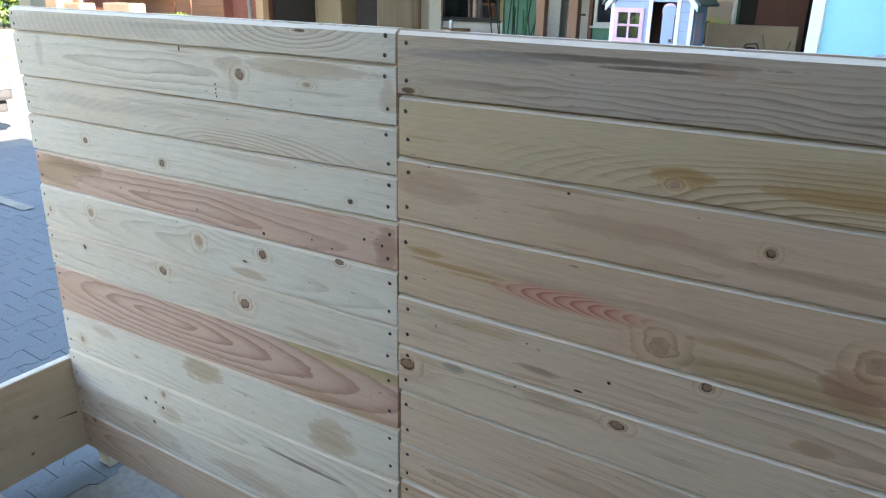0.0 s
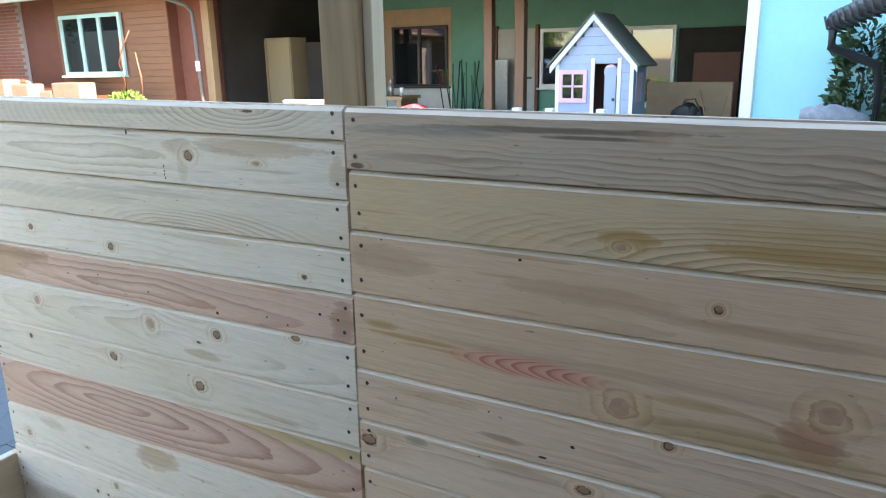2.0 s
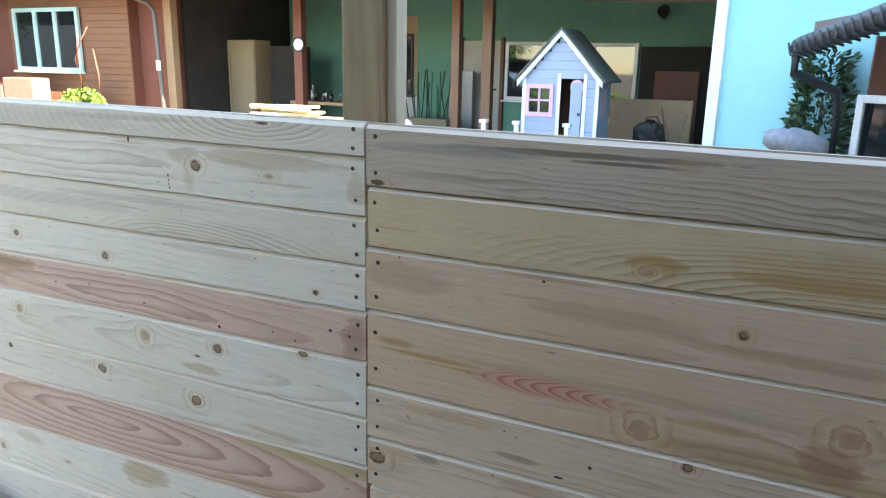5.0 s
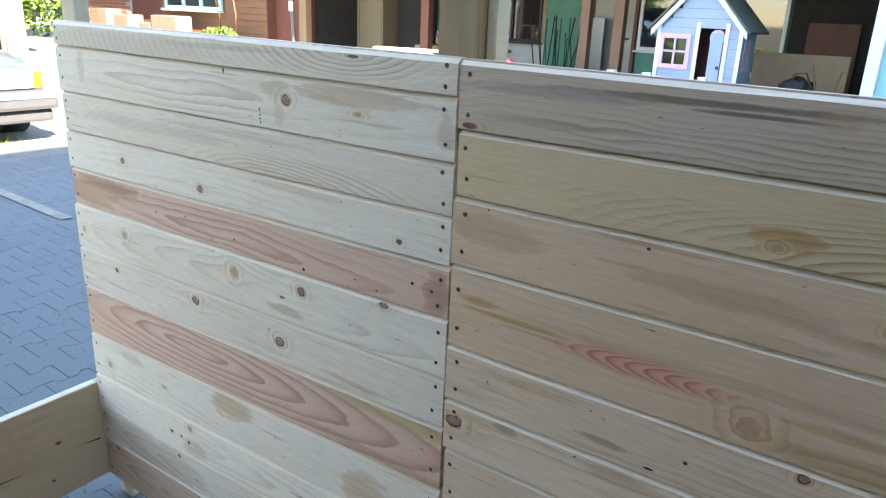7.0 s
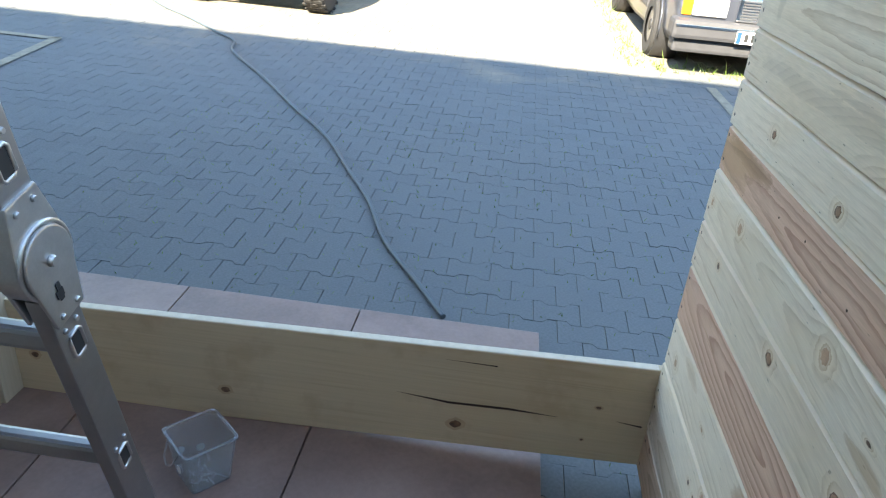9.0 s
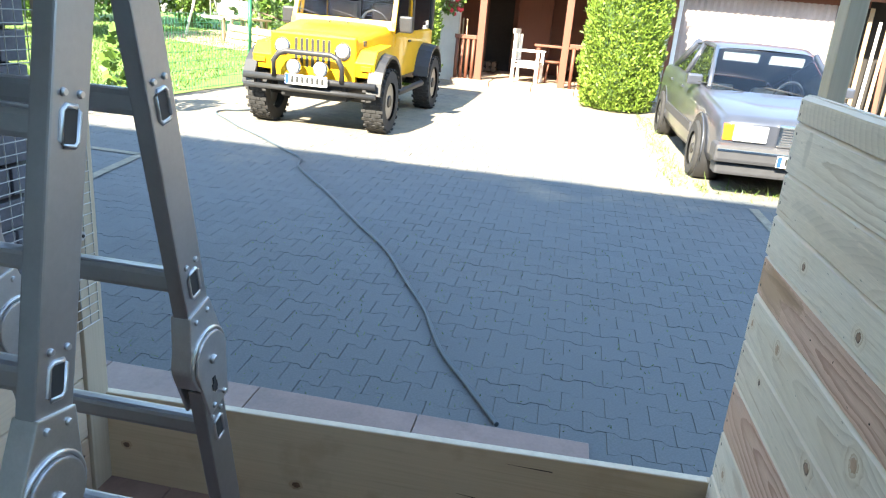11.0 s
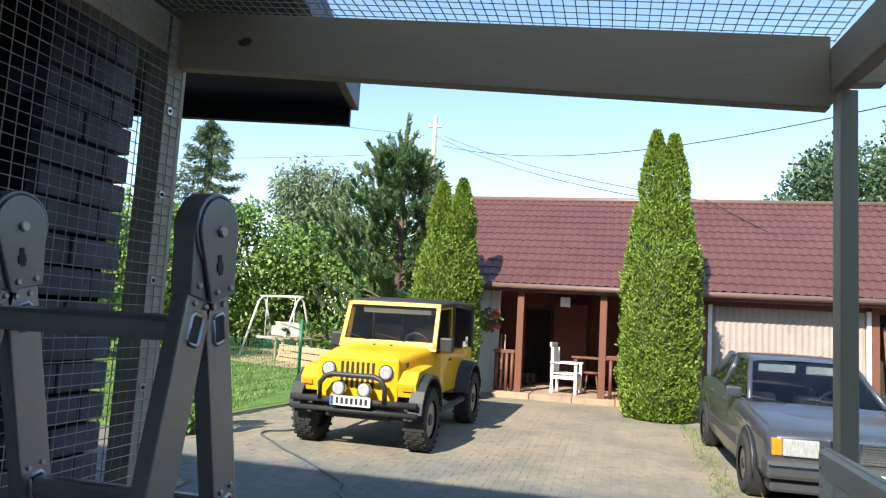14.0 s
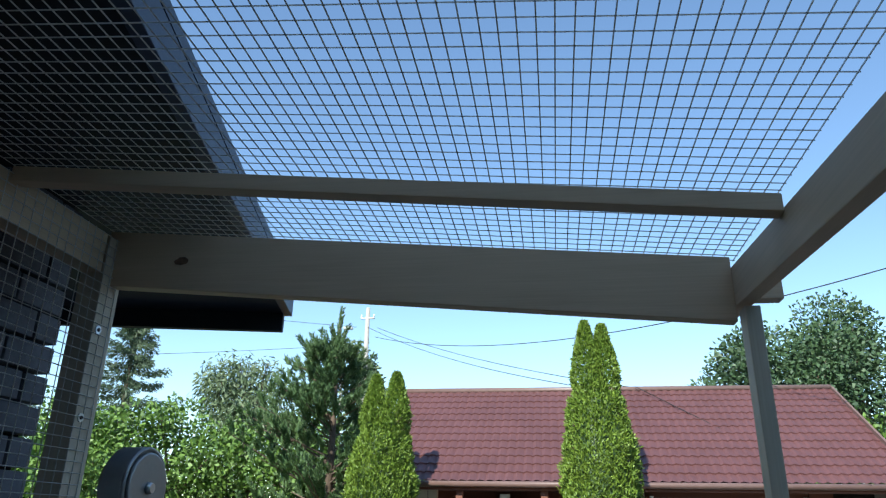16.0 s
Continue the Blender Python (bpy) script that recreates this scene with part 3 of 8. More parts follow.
def board_set(side, rows, knots):
    """The materials of one panel's boards, top to bottom, each knowing its own knots."""
    out = []
    for i, (args, more) in enumerate(rows):
        mine = [(x, z, rx, rz) for x, z, rx, rz, k, sort in knots if k == i and sort != "n"]
        out.append(board_wood(side + " board " + "abcdefghijkl"[i], *args, knots=mine, **more))
    return out


LEFT_M = board_set("left", [
    ((1.372, -1.05, 0.30, 0.0085, W_PALE, W_LINE, 0.36, ((-1.9, 1.33, 0.5, 0.03, SILVER, 0.5), (-1.45, 1.345, 0.25, 0.008, SILVER, 0.6))), dict(zone=(-1.08, 1.35, 0.26, 0.05), clear=0.16)),
    ((1.245, -1.62, 0.06, 0.019, W_CREAM, W_LINE, 0.26, ((-1.03, 1.275, 0.19, 0.022, STAIN, 0.6), (-1.26, 1.27, 0.05, 0.02, STAIN, 0.5), (-0.81, 1.235, 0.025, 0.035, STAIN, 0.5), (-2.05, 1.26, 0.02, 0.05, SILVER, 0.5), (-1.25, 1.23, 0.02, 0.04, STAIN, 0.35))), dict(zone=(-1.6, 1.24, 0.45, 0.06))),
    ((1.055, -1.25, 0.20, 0.0085, W_PALE, W_LINE, 0.50, ((-1.75, 1.13, 0.35, 0.02, SILVER, 0.45), (-1.45, 1.155, 0.3, 0.008, SILVER, 0.5))), dict(zone=(-1.20, 1.095, 0.36, 0.036), tilt=-0.02, clear=0.07)),
    ((0.95, -1.10, 0.04, 0.018, W_CREAM, W_LINE, 0.16, ((-1.2, 1.06, 0.15, 0.01, STAIN, 0.3),)), {}),
    ((0.90, -1.45, 0.06, 0.016, W_RED, W_REDLINE, 0.34, ((-1.98, 0.935, 0.16, 0.020, (0.42, 0.28, 0.17), 0.8), (-2.1, 0.90, 0.16, 0.05, STAIN, 0.7), (-0.82, 0.92, 0.035, 0.05, (0.34, 0.17, 0.105), 0.5))), dict(zone=(-1.45, 0.91, 0.6, 0.06))),
    ((0.79, -1.30, 0.10, 0.016, W_CREAM, W_LINE, 0.30, ((-1.25, 0.765, 0.06, 0.012, STAIN, 0.6),)), {}),
    ((0.66, -1.60, 0.05, 0.018, W_PALE, W_LINE, 0.28, ((-1.05, 0.65, 0.10, 0.008, STAIN, 0.5),)), {}),
    ((0.545, -1.62, 0.115, 0.0165, W_RED, W_REDLINE, 0.46, ((-0.93, 0.615, 0.28, 0.022, (0.60, 0.50, 0.27), 0.85), (-1.0, 0.495, 0.3, 0.012, STAIN, 0.6)), 0.004), dict(zone=(-1.5, 0.54, 0.95, 0.13), tilt=0.012)),
    ((0.37, -1.30, 0.05, 0.018, W_CREAM, W_LINE, 0.20, ((-1.48, 0.42, 0.09, 0.045, STAIN, 0.75), (-1.0, 0.38, 0.08, 0.06, STAIN, 0.65), (-1.95, 0.40, 0.06, 0.02, STAIN, 0.4))), {}),
    ((0.24, -1.70, 0.08, 0.016, W_CREAM, W_LINE, 0.25, ((-1.66, 0.21, 0.06, 0.03, STAIN, 0.5), (-1.1, 0.26, 0.16, 0.006, (0.25, 0.16, 0.10), 0.8))), {}),
    ((0.10, -1.50, 0.08, 0.015, W_PALE, W_LINE, 0.35, ((-1.9, 0.10, 0.3, 0.06, STAIN, 0.5), (-1.3, 0.12, 0.2, 0.03, STAIN, 0.5))), {}),
    ((-0.03, -1.50, 0.08, 0.015, W_WARM, W_LINE, 0.40, ()), {})], KNOTS_L)
RIGHT_M = board_set("right", [
    ((1.20, -0.40, 0.12, 0.0105, (0.57, 0.43, 0.32), (0.22, 0.14, 0.09), 0.36, ((-0.36, 1.333, 0.26, 0.006, (0.20, 0.15, 0.115), 0.8), (-0.30, 1.322, 0.10, 0.004, (0.17, 0.12, 0.09), 0.8), (-0.60, 1.325, 0.17, 0.012, (0.42, 0.375, 0.33), 0.7), (-0.60, 1.275, 0.16, 0.008, (0.46, 0.36, 0.28), 0.6), (-0.20, 1.325, 0.03, 0.014, (0.58, 0.38, 0.24), 0.5), (0.30, 1.305, 0.25, 0.008, (0.36, 0.29, 0.235), 0.6), (0.05, 1.27, 0.12, 0.004, (0.34, 0.26, 0.20), 0.6)), 0.020, (0.50, 0.42, 0.35)), dict(zone=(0.05, 1.27, 0.75, 0.055))),
    ((1.10, 0.10, 0.19, 0.0082, (0.65, 0.475, 0.30), (0.25, 0.115, 0.035), 0.6, ((-0.23, 1.165, 0.05, 0.016, AMBER, 0.8), (0.04, 1.165, 0.20, 0.014, AMBER, 0.8), (0.35, 1.14, 0.2, 0.012, AMBER, 0.7), (0.30, 1.19, 0.45, 0.03, (0.60, 0.42, 0.22), 0.5))), dict(zone=(0.22, 1.15, 0.72, 0.068), clear=0.05)),
    ((1.02, -0.55, 0.05, 0.020, W_WARM, R_LINE, 0.22, ((-0.70, 1.07, 0.10, 0.03, (0.52, 0.36, 0.26), 0.5), (-0.30, 1.06, 0.16, 0.02, (0.52, 0.36, 0.25), 0.5), (0.0, 1.04, 0.2, 0.012, (0.50, 0.34, 0.22), 0.5))), {}),
    ((0.89, -0.50, 0.05, 0.016, W_WARM, R_LINE, 0.28, ((-0.72, 0.935, 0.05, 0.010, AMBER, 0.7), (-0.64, 0.918, 0.12, 0.006, AMBER, 0.7), (-0.56, 0.905, 0.12, 0.004, AMBER, 0.6), (-0.12, 0.90, 0.07, 0.008, AMBER, 0.5), (-0.05, 0.855, 0.22, 0.022, (0.48, 0.36, 0.19), 0.6), (0.06, 0.88, 0.05, 0.035, RUST, 0.7), (-0.2, 0.93, 0.5, 0.012, (0.50, 0.37, 0.26), 0.4))), dict(zone=(0.0, 0.87, 0.3, 0.05), chevron=(-0.60, 0.905, 190.0, 0.033, (-0.41, 0.905, 0.17, 0.025), (0.60, 0.205, 0.145)))),
    ((0.77, -0.45, 0.05, 0.015, R_PALE, R_LINE, 0.38, ((-0.45, 0.75, 0.05, 0.008, (0.28, 0.2, 0.13), 0.6), (0.02, 0.765, 0.03, 0.012, STAIN, 0.8), (-0.6, 0.80, 0.12, 0.008, AMBER, 0.4))), {}),
    ((0.65, -0.20, 0.06, 0.018, R_CREAM, R_LINE, 0.25, ((-0.64, 0.695, 0.03, 0.012, (0.36, 0.31, 0.26), 0.7), (-0.40, 0.69, 0.10, 0.012, (0.48, 0.33, 0.22), 0.5))), {}),
    ((0.53, -0.45, 0.06, 0.017, R_PALE, R_LINE, 0.30, ((-0.30, 0.52, 0.15, 0.02, STAIN, 0.4),)), {}),
    ((0.41, -0.45, 0.06, 0.016, R_PALE, R_LINE, 0.35, ()), {}),
    ((0.30, -0.45, 0.06, 0.016, W_WARM, R_LINE, 0.35, ()), {}),
    ((0.18, -0.45, 0.06, 0.016, R_CREAM, R_LINE, 0.35, ()), {}),
    ((0.05, -0.45, 0.06, 0.016, R_PALE, R_LINE, 0.35, ()), {}),
    ((-0.06, -0.45, 0.06, 0.016, W_WARM, R_LINE, 0.35, ()), {})], KNOTS_R)


def build_panel(label, x0, x1, zl, zr, mats, knots, seed, screws_left):
    panel = thing("plank_panel", ((x0 + x1) / 2, WALL_Y, zl[-1]), label, "wall panel", "plank panels of the enclosure wall")
    inv = panel.matrix_world.inverted()
    rnd = random.Random(seed)
    boards = []
    for i in range(len(zl) - 1):
        dy = rnd.uniform(-0.002, 0.002)
        bm = plank(x0 + rnd.uniform(-0.004, 0.004) * (i > 0), x1, zl[i + 1], zl[i], zr[i + 1], zr[i], WALL_Y + dy, seed=seed * 50 + i)
        b = part("board", bm, mats[i], panel)
        # second slot: chamfer faces with the highlight in their colour
        b.data.materials.append(m_edge_light)
        b.matrix_parent_inverse = inv
        boards.append((b, dy))
        for x, on in ((x0 + 0.022, screws_left), (x1 - 0.022, True)):
            t = 0.0 if x < (x0 + x1) / 2 else 1.0
            lo, hi = zl[i + 1] + (zr[i + 1] - zl[i + 1]) * t, zl[i] + (zr[i] - zl[i]) * t
            if on:
                for f in (0.26, 0.76):
                    s = part("screw", disc(x + rnd.uniform(-0.004, 0.004), WALL_Y + dy, lo + (hi - lo) * (f + rnd.uniform(-0.05, 0.05)), 0.0045, 0.0045, rnd.random(), 8), m_screw, b)
    for k, (x, z, rx, rz, i, sort) in enumerate(knots):
        b, dy = boards[i]
        rim, heart = {"d": (m_knot, m_knot), "b": (m_knot, m_knot_brown), "p": (m_knot_soft, m_knot_soft), "n": (m_crack, m_crack)}[sort]
        if sort == "p":
            part("knot", disc(x, WALL_Y + dy, z, rx * 0.72, rz * 0.72, k + 100 * seed, 16, 0.0006), heart, b)
            continue
        o = part("knot", disc(x, WALL_Y + dy, z, rx * 0.80, rz * 0.80, k + 100 * seed, 16, 0.0006), rim, b)
        if sort == "b":
            part("knot_heart", disc(x + 0.001, WALL_Y + dy - 0.0004, z + 0.001, rx * 0.62, rz * 0.60, k + 100 * seed + 7, 14, 0.0006), heart, o)
    return panel, boards, inv


p_left, b_left, i_left = build_panel("pale and reddish raw pine boards with screwed ends", -2.18, -0.7912, LEFT_L, LEFT_R, LEFT_M, KNOTS_L, 3, True)
p_right, b_right, i_right = build_panel("wide raw pine boards, top one weathered grey", -0.7855, 1.15, RIGHT_L, RIGHT_R, RIGHT_M, KNOTS_R, 4, True)

# ---- low board, floor, posts and beams ----
def build_low_board():
    bm = bmesh.new()
    pts = [(-0.80, -0.185), (1.236, -0.117), (1.236, 0.235), (-0.80, 0.172)]
    extrude_poly(bm, pts, "x", -2.222, -2.19, 0.003)
    b = solid("low_board", bm, m_lowboard, "low yellowish pine board standing on edge at the floor", "board")
    for y, z, ry, rz in ((0.645, -0.059, 0.022, 0.017), (-0.079, -0.052, 0.018, 0.013), (1.061, 0.076, 0.010, 0.006), (-0.70, -0.02, 0.015, 0.013), (1.03, -0.05, 0.006, 0.005)):
        for nm, mat, g, lift in (("knot_halo", m_halo, 1.4, 0.0004), ("knot", m_knot, 0.85, 0.0009)):
            kb = disc(0, 0, 0, ry * g, rz * g, y + z, 16, lift)
            bmesh.ops.transform(kb, matrix=pose(-2.19, y, z, 0, 0, 90), verts=kb.verts[:])
            part(nm, kb, mat, b)
    for pts in ([(0.46, 0.034), (0.62, 0.024), (0.80, 0.030), (0.95, 0.022), (0.80, 0.022), (0.62, 0.016)], [(1.12, 0.035), (1.195, 0.030), (1.195, 0.024)], [(0.60, 0.175), (0.75, 0.176), (0.75, 0.172)]):
        kb = bmesh.new()
        extrude_poly(kb, pts, "x", -2.1905, -2.1893)
        part("crack", kb, m_crack, b, "dark split along the grain")
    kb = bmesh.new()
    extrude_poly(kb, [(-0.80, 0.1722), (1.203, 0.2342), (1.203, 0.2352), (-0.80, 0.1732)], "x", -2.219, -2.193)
    part("top_edge", kb, m_pale_edge, b, "thin paler strip along the top edge")


build_low_board()


def build_floor():
    fl = thing("slab_floor", (-1.5, 0.2, -0.21), "brown stone-look slabs laid as the enclosure floor", "floor", kind="structure")
    inv = fl.matrix_world.inverted()
    ys = [-1.98, -1.26, -0.535, 0.19, 0.925]
    xs = [-2.93, -1.50, -0.07, 1.36]
    for a, b in zip(ys, ys[1:]):
        for c, d in zip(xs, xs[1:]):
            s = part("slab", B(c + 0.0025, d - 0.0025, a + 0.0025, b - 0.0025, -0.205, -0.16, 0.003), m_floor_tile, fl)
            s.matrix_parent_inverse = inv


build_floor()


def build_frame():
    # corner post against the house, with mesh washers
    post = solid("corner_post", B(-2.205, -2.105, -0.85, -0.765, gz(-2.2) + 0.03, 2.60, 0.004), m_pole, "treated pine corner post beside the dark brick wall", "post", "posts of the enclosure")
    for z in (0.75, 1.05, 1.38, 1.72, 2.0, 2.28):
        w = part("washer", C((-2.13, -0.766, z), (-2.13, -0.7605, z), 0.014, n=14), m_zinc, post, "zinc washer")
        part("screw_head", C((-2.13, -0.761, z), (-2.13, -0.757, z), 0.006, n=8), m_screw, w)
    solid("corner_post", B(-2.178, -2.110, 1.237, 1.280, gz(-2.2), 2.30, 0.004), m_pole, "treated pine post behind the plank wall end", "post", "posts of the enclosure")
    solid("wall_post", B(-0.862, -0.774, 1.24, 1.33, gz(-0.8), 2.36, 0.004), m_post, "square pine post behind the plank wall joint", "post", "posts of the enclosure")
    solid("batten", B(-0.773, -0.752, 1.262, 1.302, gz(-0.8), 2.33, 0.002), m_batten, "pale fresh pine batten screwed to the wall post", "batten")
    solid("wall_post", B(1.03, 1.12, 1.24, 1.33, gz(1), 2.25, 0.004), m_post, "square pine post behind the plank wall end", "post", "posts of the enclosure")
    # west beam, lower towards the plank wall
    bm = bmesh.new()
    extrude_poly(bm, [(-0.80, 2.44), (1.225, 2.265), (1.225, 2.462), (-0.80, 2.636)], "x", -2.20, -2.15, 0.003)
    wb = solid("roof_beam", bm, m_beam, "wide treated pine beam with a knot over the opening", "beam")
    kb = disc(0, 0, 0, 0.024, 0.014, 5, 16, 0.002)
    bmesh.ops.transform(kb, matrix=pose(-2.149, -0.52, 2.515, 0, 0, 90), verts=kb.verts[:])
    part("knot", kb, m_knot, wb)
    # north rail, sinking slightly towards the house
    bm = bmesh.new()
    extrude_poly(bm, [(-2.36, 2.325), (1.15, 2.09), (1.15, 2.19), (-2.36, 2.445)], "y", 1.225, 1.27, 0.003)
    solid("roof_rail", bm, m_beam_x, "treated pine rail along the top of the plank wall side", "beam")
    solid("rail_stub", B(-2.20, -2.15, 1.272, 1.36, 2.33, 2.39, 0.003), m_beam, "short sawn-off beam end beyond the rail", "beam")
    # south rail against the house
    bm = bmesh.new()
    extrude_poly(bm, [(-2.10, 2.47), (1.15, 2.44), (1.15, 2.585), (-2.10, 2.605)], "y", -0.845, -0.772, 0.003)
    solid("roof_rail", bm, m_beam_x, "pine rail behind the wire mesh on the house side", "beam")
    # purlins across
    for x in (-1.66, -0.86, 0.0, 0.8):
        bm = bmesh.new()
        extrude_poly(bm, [(-0.77, 2.575), (1.224, 2.38), (1.224, 2.425), (-0.77, 2.62)], "x", x - 0.024, x + 0.024, 0.003)
        solid("purlin", bm, m_beam, "slim pine purlin under the wire mesh roof", "beam", "roof purlins")
    # low boards on the house side
    for z0, z1 in ((-0.16, 0.05), (0.056, 0.27), (0.276, 0.50)):
        b = solid("skirting_board", B(-2.10, 1.1, -0.80, -0.775, z0, z1, 0.004), m_board[1 if z0 > 0 else 2], "pale pine board along the foot of the mesh side", "board", "boards of the mesh side")
        for x in (-2.07, -2.07, -1.2, -0.4):
            part("screw", disc(x, -0.775, (z0 + z1) / 2 + 0.05, 0.005, 0.005, x, 8, -0.0008), m_screw, b)


build_frame()


def wires(rows, r):
    """Straight thin wires (three-sided) in one mesh; rows are pairs of end points."""
    verts, faces = [], []
    for a, b in rows:
        a, b = Vector(a), Vector(b)
        q = (b - a).to_track_quat("Z", "Y")
        k = len(verts)
        for p in (a, b):
            for j in range(3):
                verts.append(p + q @ Vector((r * math.cos(2.0944 * j), r * math.sin(2.0944 * j), 0)))
        for j in range(3):
            faces.append((k + j, k + (j + 1) % 3, k + 3 + (j + 1) % 3, k + 3 + j))
    me = bpy.data.meshes.new("wire_mesh")
    me.from_pydata([tuple(v) for v in verts], [], faces)
    me.materials.append(m_wire)
    return me


def build_meshes():
    def rz(y):
        return 2.637 - 0.087 * (y + 0.8) + 0.006
    rows = []
    rnd = random.Random(8)
    y = -0.80
    while y < 1.26:
        w = rnd.uniform(-0.002, 0.002)
        rows.append(((-2.20, y + w, rz(y)), (1.15, y - w, rz(y))))
        y += 0.033
    x = -2.19
    while x < 1.15:
        rows.append(((x, -0.80, rz(-0.8)), (x + rnd.uniform(-0.002, 0.002), 1.25, rz(1.25))))
        x += 0.040
    tagged(new("wire_mesh", wires(rows, 0.0018)), "square galvanised wire mesh stretched over the roof", "wire mesh", "wire mesh sides")
    rows = []
    z = 0.45
    while z < 2.60:
        rows.append(((-2.18, -0.760, z), (1.15, -0.760, z)))
        z += 0.033
    x = -2.18
    while x < 1.15:
        rows.append(((x, -0.762, 0.45), (x, -0.762, 2.60)))
        x += 0.040
    tagged(new("wire_mesh", wires(rows, 0.0018)), "square galvanised wire mesh in front of the dark brick", "wire mesh", "wire mesh sides")


build_meshes()


# ---- house beside and behind ----
def build_house():
    wall = thing("wall_south", (-0.5, -1.2, gz(0)), "dark blue clinker brick wall with open joints", "wall", kind="structure")
    inv = wall.matrix_world.inverted()
    core = part("joint_bed", B(-2.27, -1.90, -1.26, -1.075, gz(0), 2.85), m_mortar, wall)
    core.matrix_parent_inverse = inv
    # flat sheet; the recess's darkness is only its colour
    rest = part("dark_recess", B(-1.899, -0.55, -1.30, -1.20, gz(0), 2.85), m_soffit_recess, wall, "near-black sheet painting the unlit recess beside the bricks")
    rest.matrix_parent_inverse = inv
    far = part("wall_core", B(-2.25, -0.55, -6.0, -1.31, gz(0), 2.74), m_brick, wall)
    far.matrix_parent_inverse = inv
    rnd = random.Random(5)
    shared = {}
    for r in range(29):
        z = gz(0) + r * 0.103
        cuts = [-2.30, -2.065, -1.895] if r % 2 else [-2.30, -2.18, -1.945, -1.895]
        for a, b in zip(cuts, cuts[1:]):
            L = round(b - a - 0.012, 3)
            if L not in shared:
                shared[L] = mesh_of("brick", box(bmesh.new(), -L / 2, L / 2, -0.10, 0.06, 0.0, 0.090, 0.004), m_brick)
            o = new("brick", shared[L])
            o.parent, o.matrix_parent_inverse = wall, inv
            o.matrix_basis = pose((a + b) / 2 + rnd.uniform(-0.002, 0.002), -1.09 + rnd.uniform(-0.003, 0.003), z)
    roof = thing("house_roof", (0, -0.5, 2.75), "black soffit and dark blue fascia of the house eave", "roof", kind="structure")
    inv = roof.matrix_world.inverted()
    ang = math.degrees(math.atan2(0.262, 1.24))
    m = pose(-1.199, -0.186, 2.785, 0, 0, ang)
    o = part("soffit", box(bmesh.new(), -2.55, 3.4, -5.0, -0.045, 0.0, 0.03, 0, m), m_soffit_recess, roof)
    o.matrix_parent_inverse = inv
    o = part("fascia", box(bmesh.new(), -2.55, 3.4, -0.045, 0.0, -0.02, 0.10, 0.004, m), m_fascia, roof)
    o.matrix_parent_inverse = inv
    o = part("gable_board", box(bmesh.new(), -2.60, -2.552, -5.0, -0.05, -0.10, 0.17, 0.004, m), m_soffit_recess, roof)
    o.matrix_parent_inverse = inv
    o = part("roof_slope", box(bmesh.new(), -2.55, 3.4, -5.0, 0.0, 0.105, 0.15, 0, m), m_fascia, roof)
    o.matrix_parent_inverse = inv
    # added pale wall, never in view, that brightens the plank wall
    solid("wall_side", B(-0.55, 2.45, -1.42, -1.30, gz(0), 2.3), m_offwhite, "unseen pale low wall added to bounce light onto the planks", "wall", kind="structure")
    # unseen walls close the place behind the camera; the tall one shades the yard
    # this one is added to keep the sun off the turquoise house
    solid("wall_yard_side", B(3.8, 4.1, 0.6, 9.5, gz(0), 6.5), m_offwhite, "unseen plain wall added to shade the turquoise house", "wall", kind="structure")
    solid("wall_east", B(2.45, 8.0, -14.0, 0.55, gz(0), 8.5), m_offwhite, "plain rendered house wall, unseen, throwing the yard's shade", "wall", kind="structure")


build_house()


